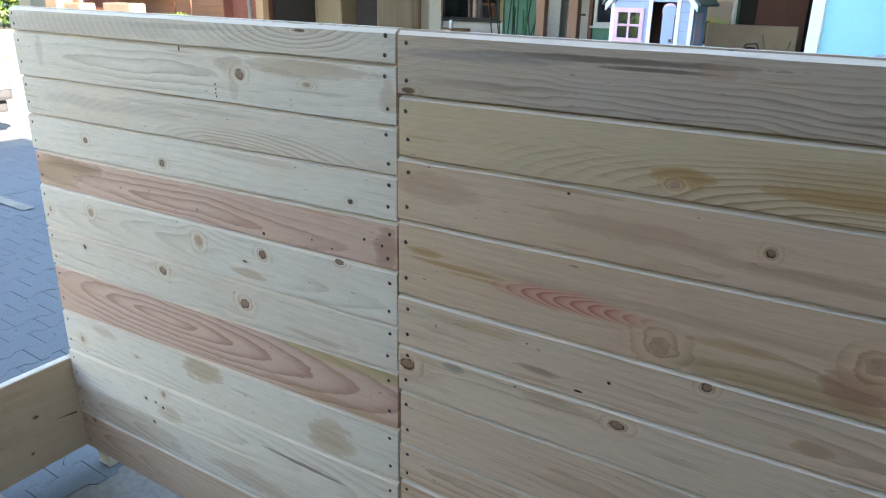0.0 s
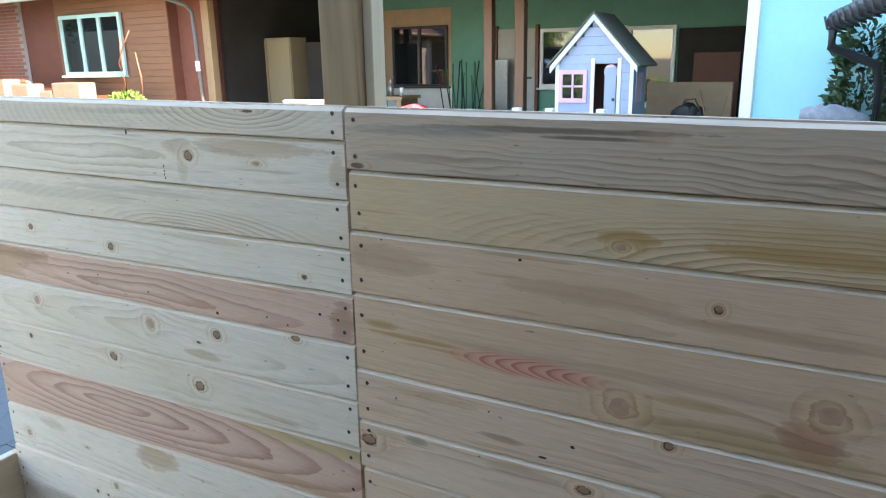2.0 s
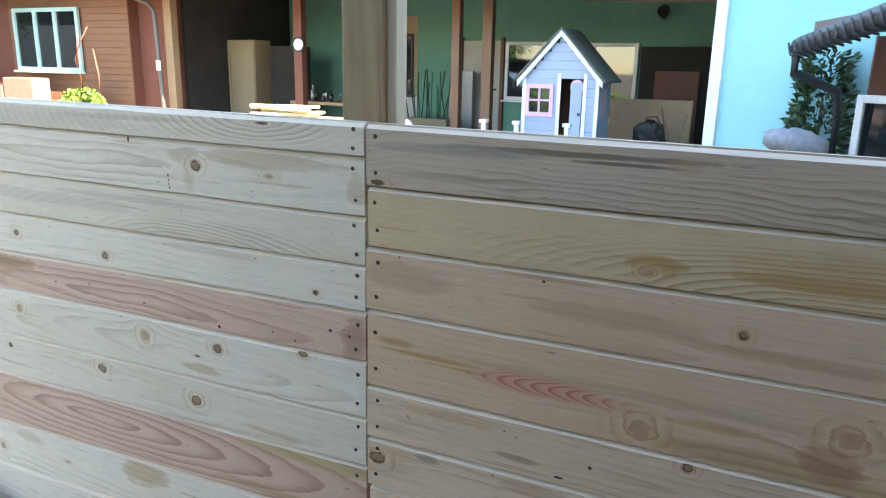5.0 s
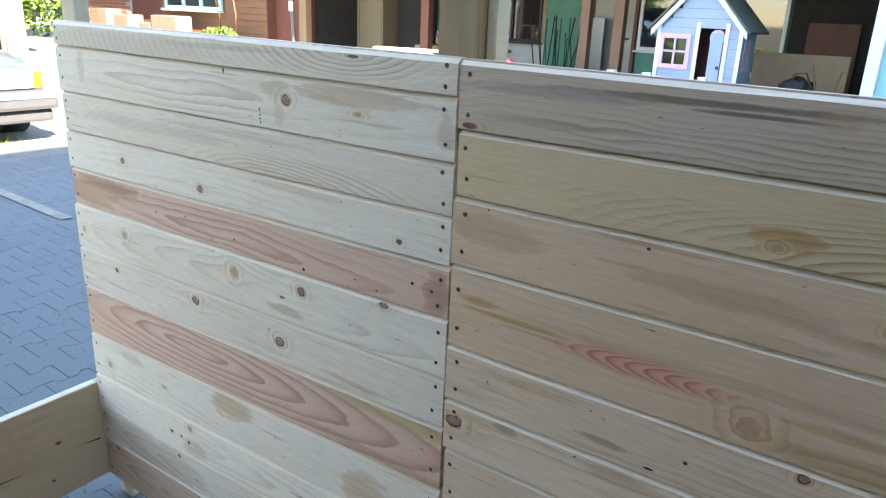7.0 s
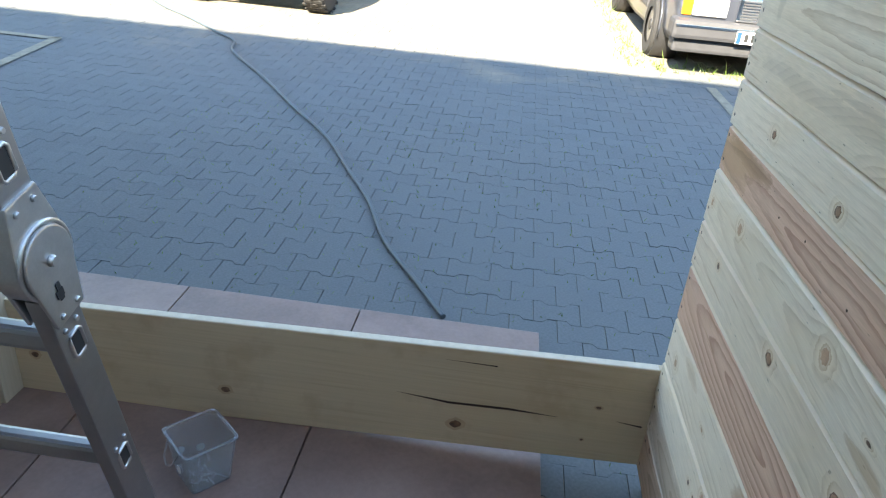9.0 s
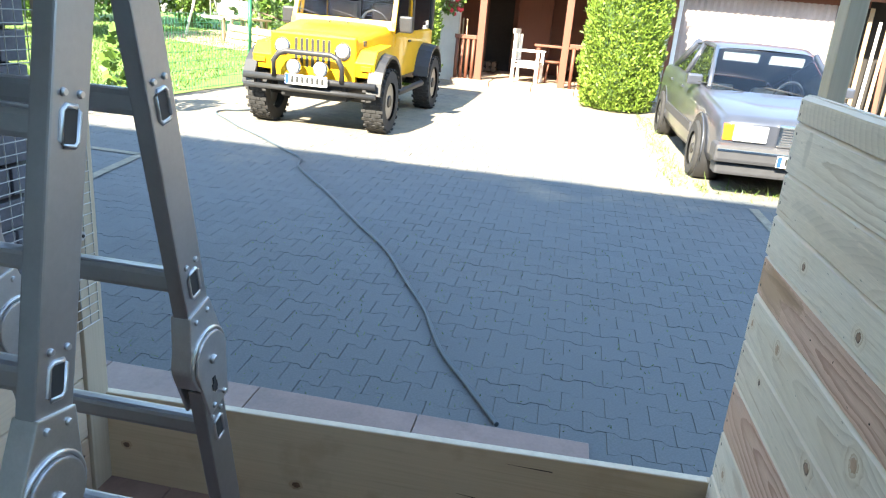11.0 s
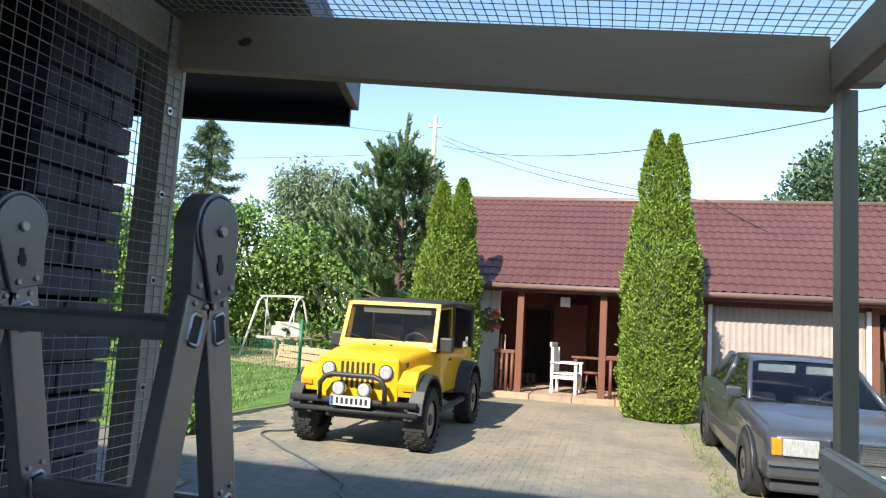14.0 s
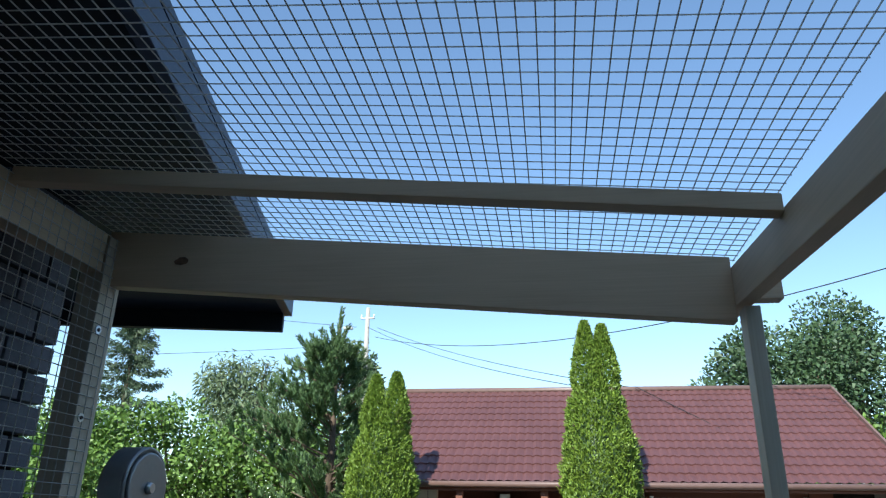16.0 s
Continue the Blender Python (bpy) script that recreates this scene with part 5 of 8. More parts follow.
def build_lawn():
    bm = bmesh.new()
    pts = [(-8.6, -4.95), (-9.7, -5.1), (-10.8, -4.95), (-11.9, -4.6), (-14.0, -3.9), (-16.2, -4.2), (-19, -4.0), (-27, -4.2), (-32, -30), (-14, -30), (-8.2, -14)]
    vs = [bm.verts.new((x, y, gz(x) + 0.006)) for x, y in pts]
    bm.faces.new(vs)
    lawn = solid("lawn", bm, m_lawn, "sunlit mown green lawn behind the wire fence", "lawn", kind="structure")
    rnd = random.Random(3)
    verts, faces = [], []
    for _ in range(26000):
        x = -8.7 - 13 * rnd.random() ** 1.4
        y = -4.9 - rnd.random() * 7.5 - 0.12 * abs(x + 8)
        if y > -5.0 and x < -10:
            continue
        z = gz(x)
        a, hgt, w = rnd.uniform(0, 6.283), rnd.uniform(0.03, 0.09), 0.012
        k = len(verts)
        verts += [(x - w * math.cos(a), y - w * math.sin(a), z), (x + w * math.cos(a), y + w * math.sin(a), z), (x + rnd.gauss(0, 0.03), y + rnd.gauss(0, 0.03), z + hgt)]
        faces.append((k, k + 1, k + 2))
    # weeds along the grey car and the thuja
    for _ in range(900):
        if rnd.random() < 0.7:
            x = rnd.uniform(-12.9, -7.9)
            y = 1.93 + 0.10 * rnd.gauss(0, 1) if rnd.random() < 0.6 else rnd.uniform(2.0, 3.6)
            if y > 2.1 and x < -8.0:
                x = -8.0 + rnd.gauss(0, 0.12)
        else:
            x, y = -14.3 + rnd.gauss(0, 0.5), rnd.uniform(5.4, 8.0)
        hgt, w, a = rnd.uniform(0.015, 0.07) * (2.2 if rnd.random() < 0.10 else 1), 0.007, rnd.uniform(0, 6.283)
        z = gz(x)
        k = len(verts)
        verts += [(x - w * math.cos(a), y - w * math.sin(a), z), (x + w * math.cos(a), y + w * math.sin(a), z), (x + rnd.gauss(0, 0.05), y + rnd.gauss(0, 0.05), z + hgt)]
        faces.append((k, k + 1, k + 2))
    me = bpy.data.meshes.new("grass")
    me.from_pydata(verts, [], faces)
    me.materials.append(m_grass)
    tagged(new("grass", me), "short grass blades and weeds along the yard edges", "grass", kind="stuff")
    verts, faces = [], []
    for _ in range(900):
        x, y = -9.0 + rnd.gauss(0, 0.3), -5.05 + rnd.gauss(0, 0.16)
        s = rnd.uniform(0.015, 0.04)
        k = len(verts)
        z = gz(x) + 0.004
        verts += [(x + s, y, z), (x - s * 0.6, y + s * 0.9, z), (x - s * 0.7, y - s * 0.8, z), (x, y, z + s * rnd.uniform(0.6, 1.1))]
        faces += [(k, k + 1, k + 3), (k + 1, k + 2, k + 3), (k + 2, k, k + 3)]
    me = bpy.data.meshes.new("gravel")
    me.from_pydata(verts, [], faces)
    me.materials.append(m_gravel)
    tagged(new("gravel", me), "patch of loose grey gravel beside the lawn", "gravel", kind="stuff")
    # leafy weed by the corner of the house
    t = thing("broadleaf_shrub", (-8.6, -4.75, gz(-8.6)), "small leafy green shrub beside the gravel", "shrub")

    def place(rn):
        d = Vector((rn.gauss(0, 1), rn.gauss(0, 1), rn.gauss(0, 1))).normalized()
        return Vector((d.x * 0.25, d.y * 0.28, 0.55 + d.z * 0.5)), d, 1.0
    v, f = foliage(500, place, 0.13, rnd, 0.6)
    leaf_mesh("leaves", v, f, m_hedge, t)
    part("stem", C((0, 0, 0), (0, 0, 0.8), 0.02, 0.008, 6), m_bark, t)


build_lawn()


def build_fence():
    f = thing("wire_fence", (-11.8, -4.72, gz(-11.8)), "green-coated wire garden fence with a steel post", "fence")
    inv = f.matrix_world.inverted()
    a, b = Vector((-11.85, -4.70, 0)), Vector((-9.2, -5.25, 0))
    for p, h in ((a, 1.45), (b, 1.3)):
        o = part("post", C((p.x, p.y, gz(p.x)), (p.x, p.y, gz(p.x) + h), 0.03, n=10), m_fence_green, f)
        o.matrix_parent_inverse = inv
    rows = []
    n = 40
    for i in range(n + 1):
        p = a.lerp(b, i / n)
        rows.append(((p.x, p.y, gz(p.x) + 0.03), (p.x, p.y, gz(p.x) + 1.15)))
    for k in range(9):
        h = 0.05 + k * 0.137
        rows.append(((a.x, a.y, gz(a.x) + h), (b.x, b.y, gz(b.x) + h)))
    me = wires(rows, 0.0035)
    me.materials.clear()
    me.materials.append(m_fence_green)
    o = new("fence_mesh", me)
    o.parent, o.matrix_parent_inverse = f, inv
    # pallet-wood bed edging
    e = thing("raised_bed", (-17.2, -6.6, gz(-17.2)), "raised garden bed edged with pale rough boards", "planter", turn=55)
    for z0 in (0.02, 0.20, 0.38):
        part("edge_board", B(-2.1, 2.1, -0.03, 0.0, z0, z0 + 0.15, 0.004), m_cardboard, e)
    for x in (-2.0, -0.7, 0.7, 2.0):
        part("stake", B(x - 0.04, x + 0.04, 0.001, 0.06, 0.0, 0.58, 0.004), m_cardboard, e)


build_fence()


def build_swing():
    s = thing("garden_swing", (-19.6, -9.0, gz(-19.6)), "white steel garden swing with a grey bench on a paved spot", "garden swing", turn=62)
    for sx in (-0.95, 0.95):
        part("leg", T([(sx, -0.65, 0.0), (sx, -0.12, 1.65), (sx, 0.0, 1.78), (sx, 0.12, 1.65), (sx, 0.65, 0.0)], 0.035, 8), m_white, s)
    part("top_bar", C((-1.05, 0, 1.80), (1.05, 0, 1.80), 0.035, n=10), m_white, s)
    part("seat", B(-0.75, 0.75, -0.28, 0.25, 0.52, 0.60, 0.02), m_gravel, s)
    part("backrest", B(-0.75, 0.75, 0.26, 0.33, 0.62, 1.05, 0.02), m_gravel, s)
    for sx in (-0.7, 0.7):
        part("hanger", C((sx, 0.0, 0.6), (sx, 0.0, 1.78), 0.012, n=6), m_white, s)
    t = thing("garden_table", (-18.7, -8.0, gz(-18.7)), "grey wooden garden table beside the swing", "table", turn=62)
    part("tabletop", B(-0.6, 0.6, -0.4, 0.4, 0.62, 0.67, 0.008), m_wardrobe, t)
    for sx in (-0.5, 0.5):
        for sy in (-0.3, 0.3):
            part("leg", B(sx - 0.03, sx + 0.03, sy - 0.03, sy + 0.03, 0.0, 0.62, 0.003), m_wardrobe, t)
    bm = bmesh.new()
    vs = [bm.verts.new((x, y, gz(x) + 0.02)) for x, y in ((-16.8, -7.2), (-20.3, -6.6), (-22.5, -10.6), (-18.4, -11.2))]
    bm.faces.new(vs)
    solid("garden_path", bm, m_stone_floor, "sandy paved spot under the garden swing", "pavement", kind="structure")


build_swing()


def build_wheel(parent, x, y, r, w, rim, knobby):
    """A wheel about a crosswise axle; parts tyre and rim."""
    sg = 1 if y > 0 else -1
    bm = bmesh.new()
    n = 28
    prof = [(r * 0.60, -w / 2), (r * 0.93, -w / 2), (r, -w * 0.36), (r, w * 0.36), (r * 0.93, w / 2), (r * 0.60, w / 2)]
    rings = []
    for i in range(n):
        a = 6.28318 * i / n
        k = 1.0
        rings.append([bm.verts.new((x + rr * (k if rr > r * 0.9 else 1) * math.cos(a), y + yy, r + rr * (k if rr > r * 0.9 else 1) * math.sin(a))) for rr, yy in prof])
    for i in range(n):
        A, Bq = rings[i], rings[(i + 1) % n]
        for j in range(5):
            bm.faces.new((A[j], A[j + 1], Bq[j + 1], Bq[j]))
    wh = part("wheel", bm, m_rubber, parent, "black tyre on a dull rim")
    if knobby:
        bm = bmesh.new()
        for i in range(44):
            a = 6.28318 * (i + 0.5) / 44
            for j, q in enumerate((-0.39, -0.13, 0.13, 0.39)):
                m = Matrix.Translation((x, y, r)) @ Matrix.Rotation(-a, 4, "Y") @ Matrix.Translation((r, q * w + (0.012 if (i + j) % 2 else -0.012), 0))
                box(bm, -0.008, 0.007, -w * 0.105, w * 0.105, -0.018, 0.018, 0, m)
        part("tread", bm, m_rubber, wh)
    part("rim", C((x, y - sg * w * 0.1, r), (x, y + sg * w * 0.40, r), r * 0.60, r * 0.56, 24), rim, wh)
    part("hub", C((x, y + sg * w * 0.40, r), (x, y + sg * w * 0.47, r), r * 0.2, r * 0.17, 14), m_black_plastic, wh)
    return wh


def plate(parent, x, y, z, w=0.52, h=0.114):
    p = part("number_plate", B(x, x + 0.012, y - w / 2, y + w / 2, z - h / 2, z + h / 2, 0.003), m_plate, parent, "white number plate")
    part("plate_strip", B(x + 0.0115, x + 0.0135, y - w / 2 + 0.004, y - w / 2 + 0.045, z - h / 2 + 0.004, z + h / 2 - 0.004), m_plate_blue, p)
    for k in range(7):
        yy = y - w / 2 + 0.075 + k * 0.062
        part("bar", B(x + 0.0115, x + 0.0135, yy, yy + 0.036, z - 0.036, z + 0.036), m_plate_bar, p)


def build_jeep():
    """An open-fendered off-roader; front towards +x, centre of the wheelbase at the origin."""
    j = thing("off_roader", (-10.45, -2.28, gz(-10.45)), "yellow boxy off-road car with black hardtop and bull bar", "car", turn=-6.5)
    j.matrix_world = pose(-10.25, -2.36, gz(-10.25), 0, 1.7, -2.0) @ Matrix.Diagonal((1.0, 1.02, 1.05, 1.0))
    ax, tr, r = 1.19, 0.74, 0.375
    for x in (-ax, ax):
        for y in (-tr, tr):
            build_wheel(j, x, y, r, 0.245, m_rim, True)
    bm = bmesh.new()
    extrude_poly(bm, [(-1.75, 0.55), (0.55, 0.55), (0.55, 1.12), (-1.75, 1.12)], "y", -0.66, 0.66, 0.03)
    tub = part("body", bm, m_yellow, j)
    for y in (-1, 1):
        part("door", B(-0.42, 0.42, 0.655 * y - 0.012, 0.655 * y + 0.012, 0.62, 1.10, 0.008), m_yellow, tub)
        part("door_handle", B(-0.36, -0.24, 0.672 * y - 0.01, 0.672 * y + 0.01, 0.98, 1.01, 0.004), m_black_plastic, tub)
        part("side_step", T([(-0.75, 0.70 * y, 0.45), (-0.62, 0.80 * y, 0.42), (0.60, 0.80 * y, 0.42), (0.73, 0.70 * y, 0.45)], 0.04, 10), m_black_plastic, j)
    # bonnet, narrowing towards the grille
    bm = bmesh.new()
    rings = []
    for x, hw, z1 in ((0.50, 0.66, 1.205), (0.56, 0.65, 1.21), (1.10, 0.585, 1.17), (1.50, 0.535, 1.12), (1.565, 0.52, 1.09)):
        ring = []
        for u, v in ((-1, 0.62), (-1, 0.90), (-0.98, 0.955), (-0.90, 0.985), (-0.5, 1.0), (0, 1.004), (0.5, 1.0), (0.90, 0.985), (0.98, 0.955), (1, 0.90), (1, 0.62)):
            ring.append(bm.verts.new((x, hw * u, z1 * v)))
        rings.append(ring)
    for a, b in zip(rings, rings[1:]):
        for k in range(10):
            bm.faces.new((a[k], a[k + 1], b[k + 1], b[k])).smooth = True
    bm.faces.new(rings[-1][::-1])
    bonnet = part("bonnet", bm, m_yellow, j)
    for y in (-0.40, 0.40):
        part("bonnet_latch", B(1.30, 1.38, y * 1.36 - 0.02, y * 1.36 + 0.02, 0.99, 1.05, 0.005), m_black_plastic, bonnet)
    for y in (-0.12, 0.12):
        part("washer_jet", B(0.72, 0.77, y - 0.015, y + 0.015, 1.192, 1.215, 0.004), m_black_plastic, bonnet)
    # grille with seven slots
    g = part("grille", B(1.53, 1.60, -0.53, 0.53, 0.60, 1.09, 0.02), m_yellow, j)
    for k in range(7):
        y = (k - 3) * 0.068
        part("slot", B(1.588, 1.603, y - 0.020, y + 0.020, 0.72, 1.04, 0.008), m_black_plastic, g, "dark upright grille slot")
    for y in (-0.375, 0.375):
        h = part("headlight", C((1.57, y, 0.93), (1.615, y, 0.93), 0.102, 0.098, 24), m_chrome, g)
        part("lens", C((1.612, y, 0.93), (1.635, y, 0.93), 0.092, 0.06, 24), m_lens, h)
    # front wings and black flares
    for y in (-1, 1):
        bm = bmesh.new()
        extrude_poly(bm, [(0.52, 0.60), (0.60, 0.95), (0.92, 1.0), (1.48, 0.96), (1.60, 0.82), (1.58, 0.66), (1.50, 0.78), (0.95, 0.83), (0.80, 0.78), (0.70, 0.60)], "y", 0.50 * y, 0.76 * y, 0.012)
        wing = part("front_wing", bm, m_yellow, j)
        part("indicator", B(1.585, 1.612, 0.66 * y - 0.065, 0.66 * y + 0.065, 0.735, 0.795, 0.008), m_orange, wing, "orange indicator")
        arc = [(ax + 0.47 * math.cos(t), 0.80 * y, r + 0.05 + 0.46 * math.sin(t)) for t in [0.12 + 0.29 * k for k in range(11)]]
        bm = bmesh.new()
        ring = []
        for cx, cy, cz in arc:
            d = Vector((cx - ax, 0, cz - r)).normalized()
            ring.append([bm.verts.new(Vector((cx, yy * y, cz)) + d * o) for yy, o in ((0.70, 0.0), (0.865, -0.015), (0.865, 0.025), (0.70, 0.05))])
        for a, b in zip(ring, ring[1:]):
            for k in range(4):
                bm.faces.new((a[k], a[(k + 1) % 4], b[(k + 1) % 4], b[k]))
        bm.faces.new(ring[0])
        bm.faces.new(ring[-1])
        part("flare", bm, m_black_plastic, j, "black plastic wheel flare")
        bm = bmesh.new()
        ring = []
        for t in [0.15 + 0.285 * k for k in range(11)]:
            d = Vector((math.cos(t), 0, math.sin(t)))
            c = Vector((-ax, 0, r + 0.05)) + d * 0.46
            ring.append([bm.verts.new(Vector((c.x, yy * y, c.z)) + d * o) for yy, o in ((0.655, 0.0), (0.865, -0.015), (0.865, 0.025), (0.655, 0.05))])
        for a, b in zip(ring, ring[1:]):
            for k in range(4):
                bm.faces.new((a[k], a[(k + 1) % 4], b[(k + 1) % 4], b[k]))
        bm.faces.new(ring[0])
        bm.faces.new(ring[-1])
        part("flare", bm, m_black_plastic, j, "black plastic wheel flare")
        m = part("mirror", B(0.36, 0.46, 0.80 * y - 0.09, 0.80 * y + 0.09, 1.13, 1.33, 0.025), m_black_plastic, j)
        part("mirror_arm", C((0.43, 0.66 * y, 1.12), (0.42, 0.76 * y, 1.18), 0.016, n=8), m_black_plastic, m)
    # windscreen frame, glass, wipers
    def sx(z):
        return 0.56 - (z - 1.13) * 0.40
    thing_frame(j, sx)
    # hardtop with pillars and side windows
    bm = bmesh.new()
    rings = []
    for x, z in ((0.30, 1.765), (0.22, 1.80), (-0.6, 1.825), (-1.62, 1.80), (-1.74, 1.76)):
        rings.append([bm.verts.new((x, 0.66 * u, z - d)) for u, d in ((-1, 0.09), (-0.99, 0.03), (-0.88, 0.0), (0, -0.01), (0.88, 0.0), (0.99, 0.03), (1, 0.09))])
    for a, b in zip(rings, rings[1:]):
        for k in range(6):
            bm.faces.new((a[k], a[k + 1], b[k + 1], b[k])).smooth = True
    bm.faces.new([v for v in rings[0]])
    bm.faces.new([v for v in rings[-1]][::-1])
    edge = [rings[i][0] for i in range(5)] + [rings[i][6] for i in range(4, -1, -1)]
    bm.faces.new(edge)
    top = part("hardtop", bm, m_black_plastic, j, "black hardtop roof")
    for y in (-1, 1):
        for x0, x1, nm in ((-0.50, -0.40, "pillar"), (-1.74, -1.60, "pillar")):
            part(nm, B(x0, x1, 0.655 * y - 0.02, 0.655 * y + 0.02, 1.10, 1.74, 0.01), m_black_plastic, top)
        part("side_glass", B(-1.60, -0.50, 0.645 * y - 0.004, 0.645 * y + 0.004, 1.12, 1.73), m_glassdark, top)
        d = part("door_frame", T([(0.46, 0.65 * y, 1.11), (0.27, 0.64 * y, 1.70), (-0.38, 0.64 * y, 1.72), (-0.39, 0.65 * y, 1.11)], 0.022, 8), m_yellow, tub)
        bm = bmesh.new()
        bm.faces.new([bm.verts.new(p) for p in ((0.45, 0.642 * y, 1.11), (0.26, 0.632 * y, 1.70), (-0.38, 0.632 * y, 1.72), (-0.39, 0.642 * y, 1.11))])
        part("door_glass", bm, m_glassdark, d)
    part("rear_panel", B(-1.75, -1.71, -0.65, 0.65, 1.10, 1.75, 0.01), m_glassdark, top)
    # bumper, bull bar, driving lamps
    bp = part("front_bumper", C((1.71, -0.82, 0.585), (1.71, 0.82, 0.585), 0.038, n=12), m_black_plastic, j)
    part("bumper_bracket", B(1.45, 1.67, -0.40, 0.40, 0.47, 0.60, 0.01), m_black_plastic, bp)
    part("lower_tube", C((1.71, -0.82, 0.475), (1.71, 0.82, 0.475), 0.03, n=10), m_black_plastic, bp)
    bar = part("bull_bar", T([(1.74, -0.42, 0.60), (1.76, -0.42, 0.78), (1.75, -0.36, 0.86), (1.74, -0.28, 0.89), (1.74, 0.28, 0.89), (1.75, 0.36, 0.86), (1.76, 0.42, 0.78), (1.74, 0.42, 0.60)], 0.032, 10), m_black_plastic, bp)
    for y in (-0.165, 0.165):
        lamp = part("driving_lamp", C((1.68, y, 0.73), (1.78, y, 0.73), 0.075, 0.088, 20), m_chrome, bar)
        part("lens", C((1.78, y, 0.73), (1.795, y, 0.73), 0.083, 0.06, 20), m_lens, lamp)
    plate(j, 1.785, 0.0, 0.595)
    part("chassis", B(-1.70, 1.55, -0.42, 0.42, 0.36, 0.56, 0.02), m_black_plastic, j)
    for x in (-ax, ax):
        part("axle", C((x, -0.7, 0.375), (x, 0.7, 0.375), 0.045, n=10), m_black_plastic, j)
    part("spare_wheel", C((-1.78, 0, 0.98), (-2.0, 0, 0.98), 0.36, 0.34, 24), m_rubber, j)


def thing_frame(j, sx):
    bm = bmesh.new()
    for y0, y1, z0, z1 in ((-0.70, -0.645, 1.17, 1.765), (0.645, 0.70, 1.17, 1.765), (-0.70, 0.70, 1.715, 1.765), (-0.70, 0.70, 1.15, 1.255)):
        vs = [bm.verts.new((sx(z) + dx, y * (0.97 if z > 1.5 else 1.0), z)) for z in (z0, z1) for y in (y0, y1) for dx in (0.0, 0.05)]
        for f in ((0, 1, 3, 2), (4, 6, 7, 5), (0, 4, 5, 1), (2, 3, 7, 6), (0, 2, 6, 4), (1, 5, 7, 3)):
            bm.faces.new([vs[i] for i in f])
    fr = part("windscreen_frame", bm, m_yellow, j)
    bm = bmesh.new()
    bm.faces.new([bm.verts.new((sx(z) + 0.02, y, z)) for y, z in ((-0.643, 1.257), (0.643, 1.257), (0.623, 1.713), (-0.623, 1.713))])
    part("windscreen", bm, m_carglass, fr).visible_shadow = False
    for y in (-0.28, 0.25):
        part("wiper", T([(sx(1.25) + 0.055, y, 1.25), (sx(1.30) + 0.05, y - 0.22, 1.30), (sx(1.34) + 0.04, y - 0.42, 1.335)], 0.007, 6), m_black_plastic, fr)
    part("sun_visor", B(0.22, 0.26, -0.50, 0.50, 1.62, 1.70, 0.008), m_offwhite, fr)
    for y in (-0.32, 0.32):
        part("seat", B(-0.35, -0.18, y - 0.22, y + 0.22, 1.0, 1.48, 0.05), m_black_plastic, j)
    part("steering_wheel", T([(0.30 + 0.05 * math.sin(t), 0.33 + 0.18 * math.cos(t), 1.20 + 0.17 * math.sin(t)) for t in [6.28318 * k / 20 for k in range(20)]], 0.014, 6, True), m_black_plastic, j)
    return fr


m_carglass = Mat("car glass", 0.02)
m_carglass.base((0.66, 0.74, 0.77))
m_carglass.p.inputs["Transmission Weight"].default_value = 1.0
m_carglass.p.inputs["IOR"].default_value = 1.14
m_carglass.p.inputs["Coat Weight"].default_value = 0.35
m_carglass = m_carglass.m
build_jeep()


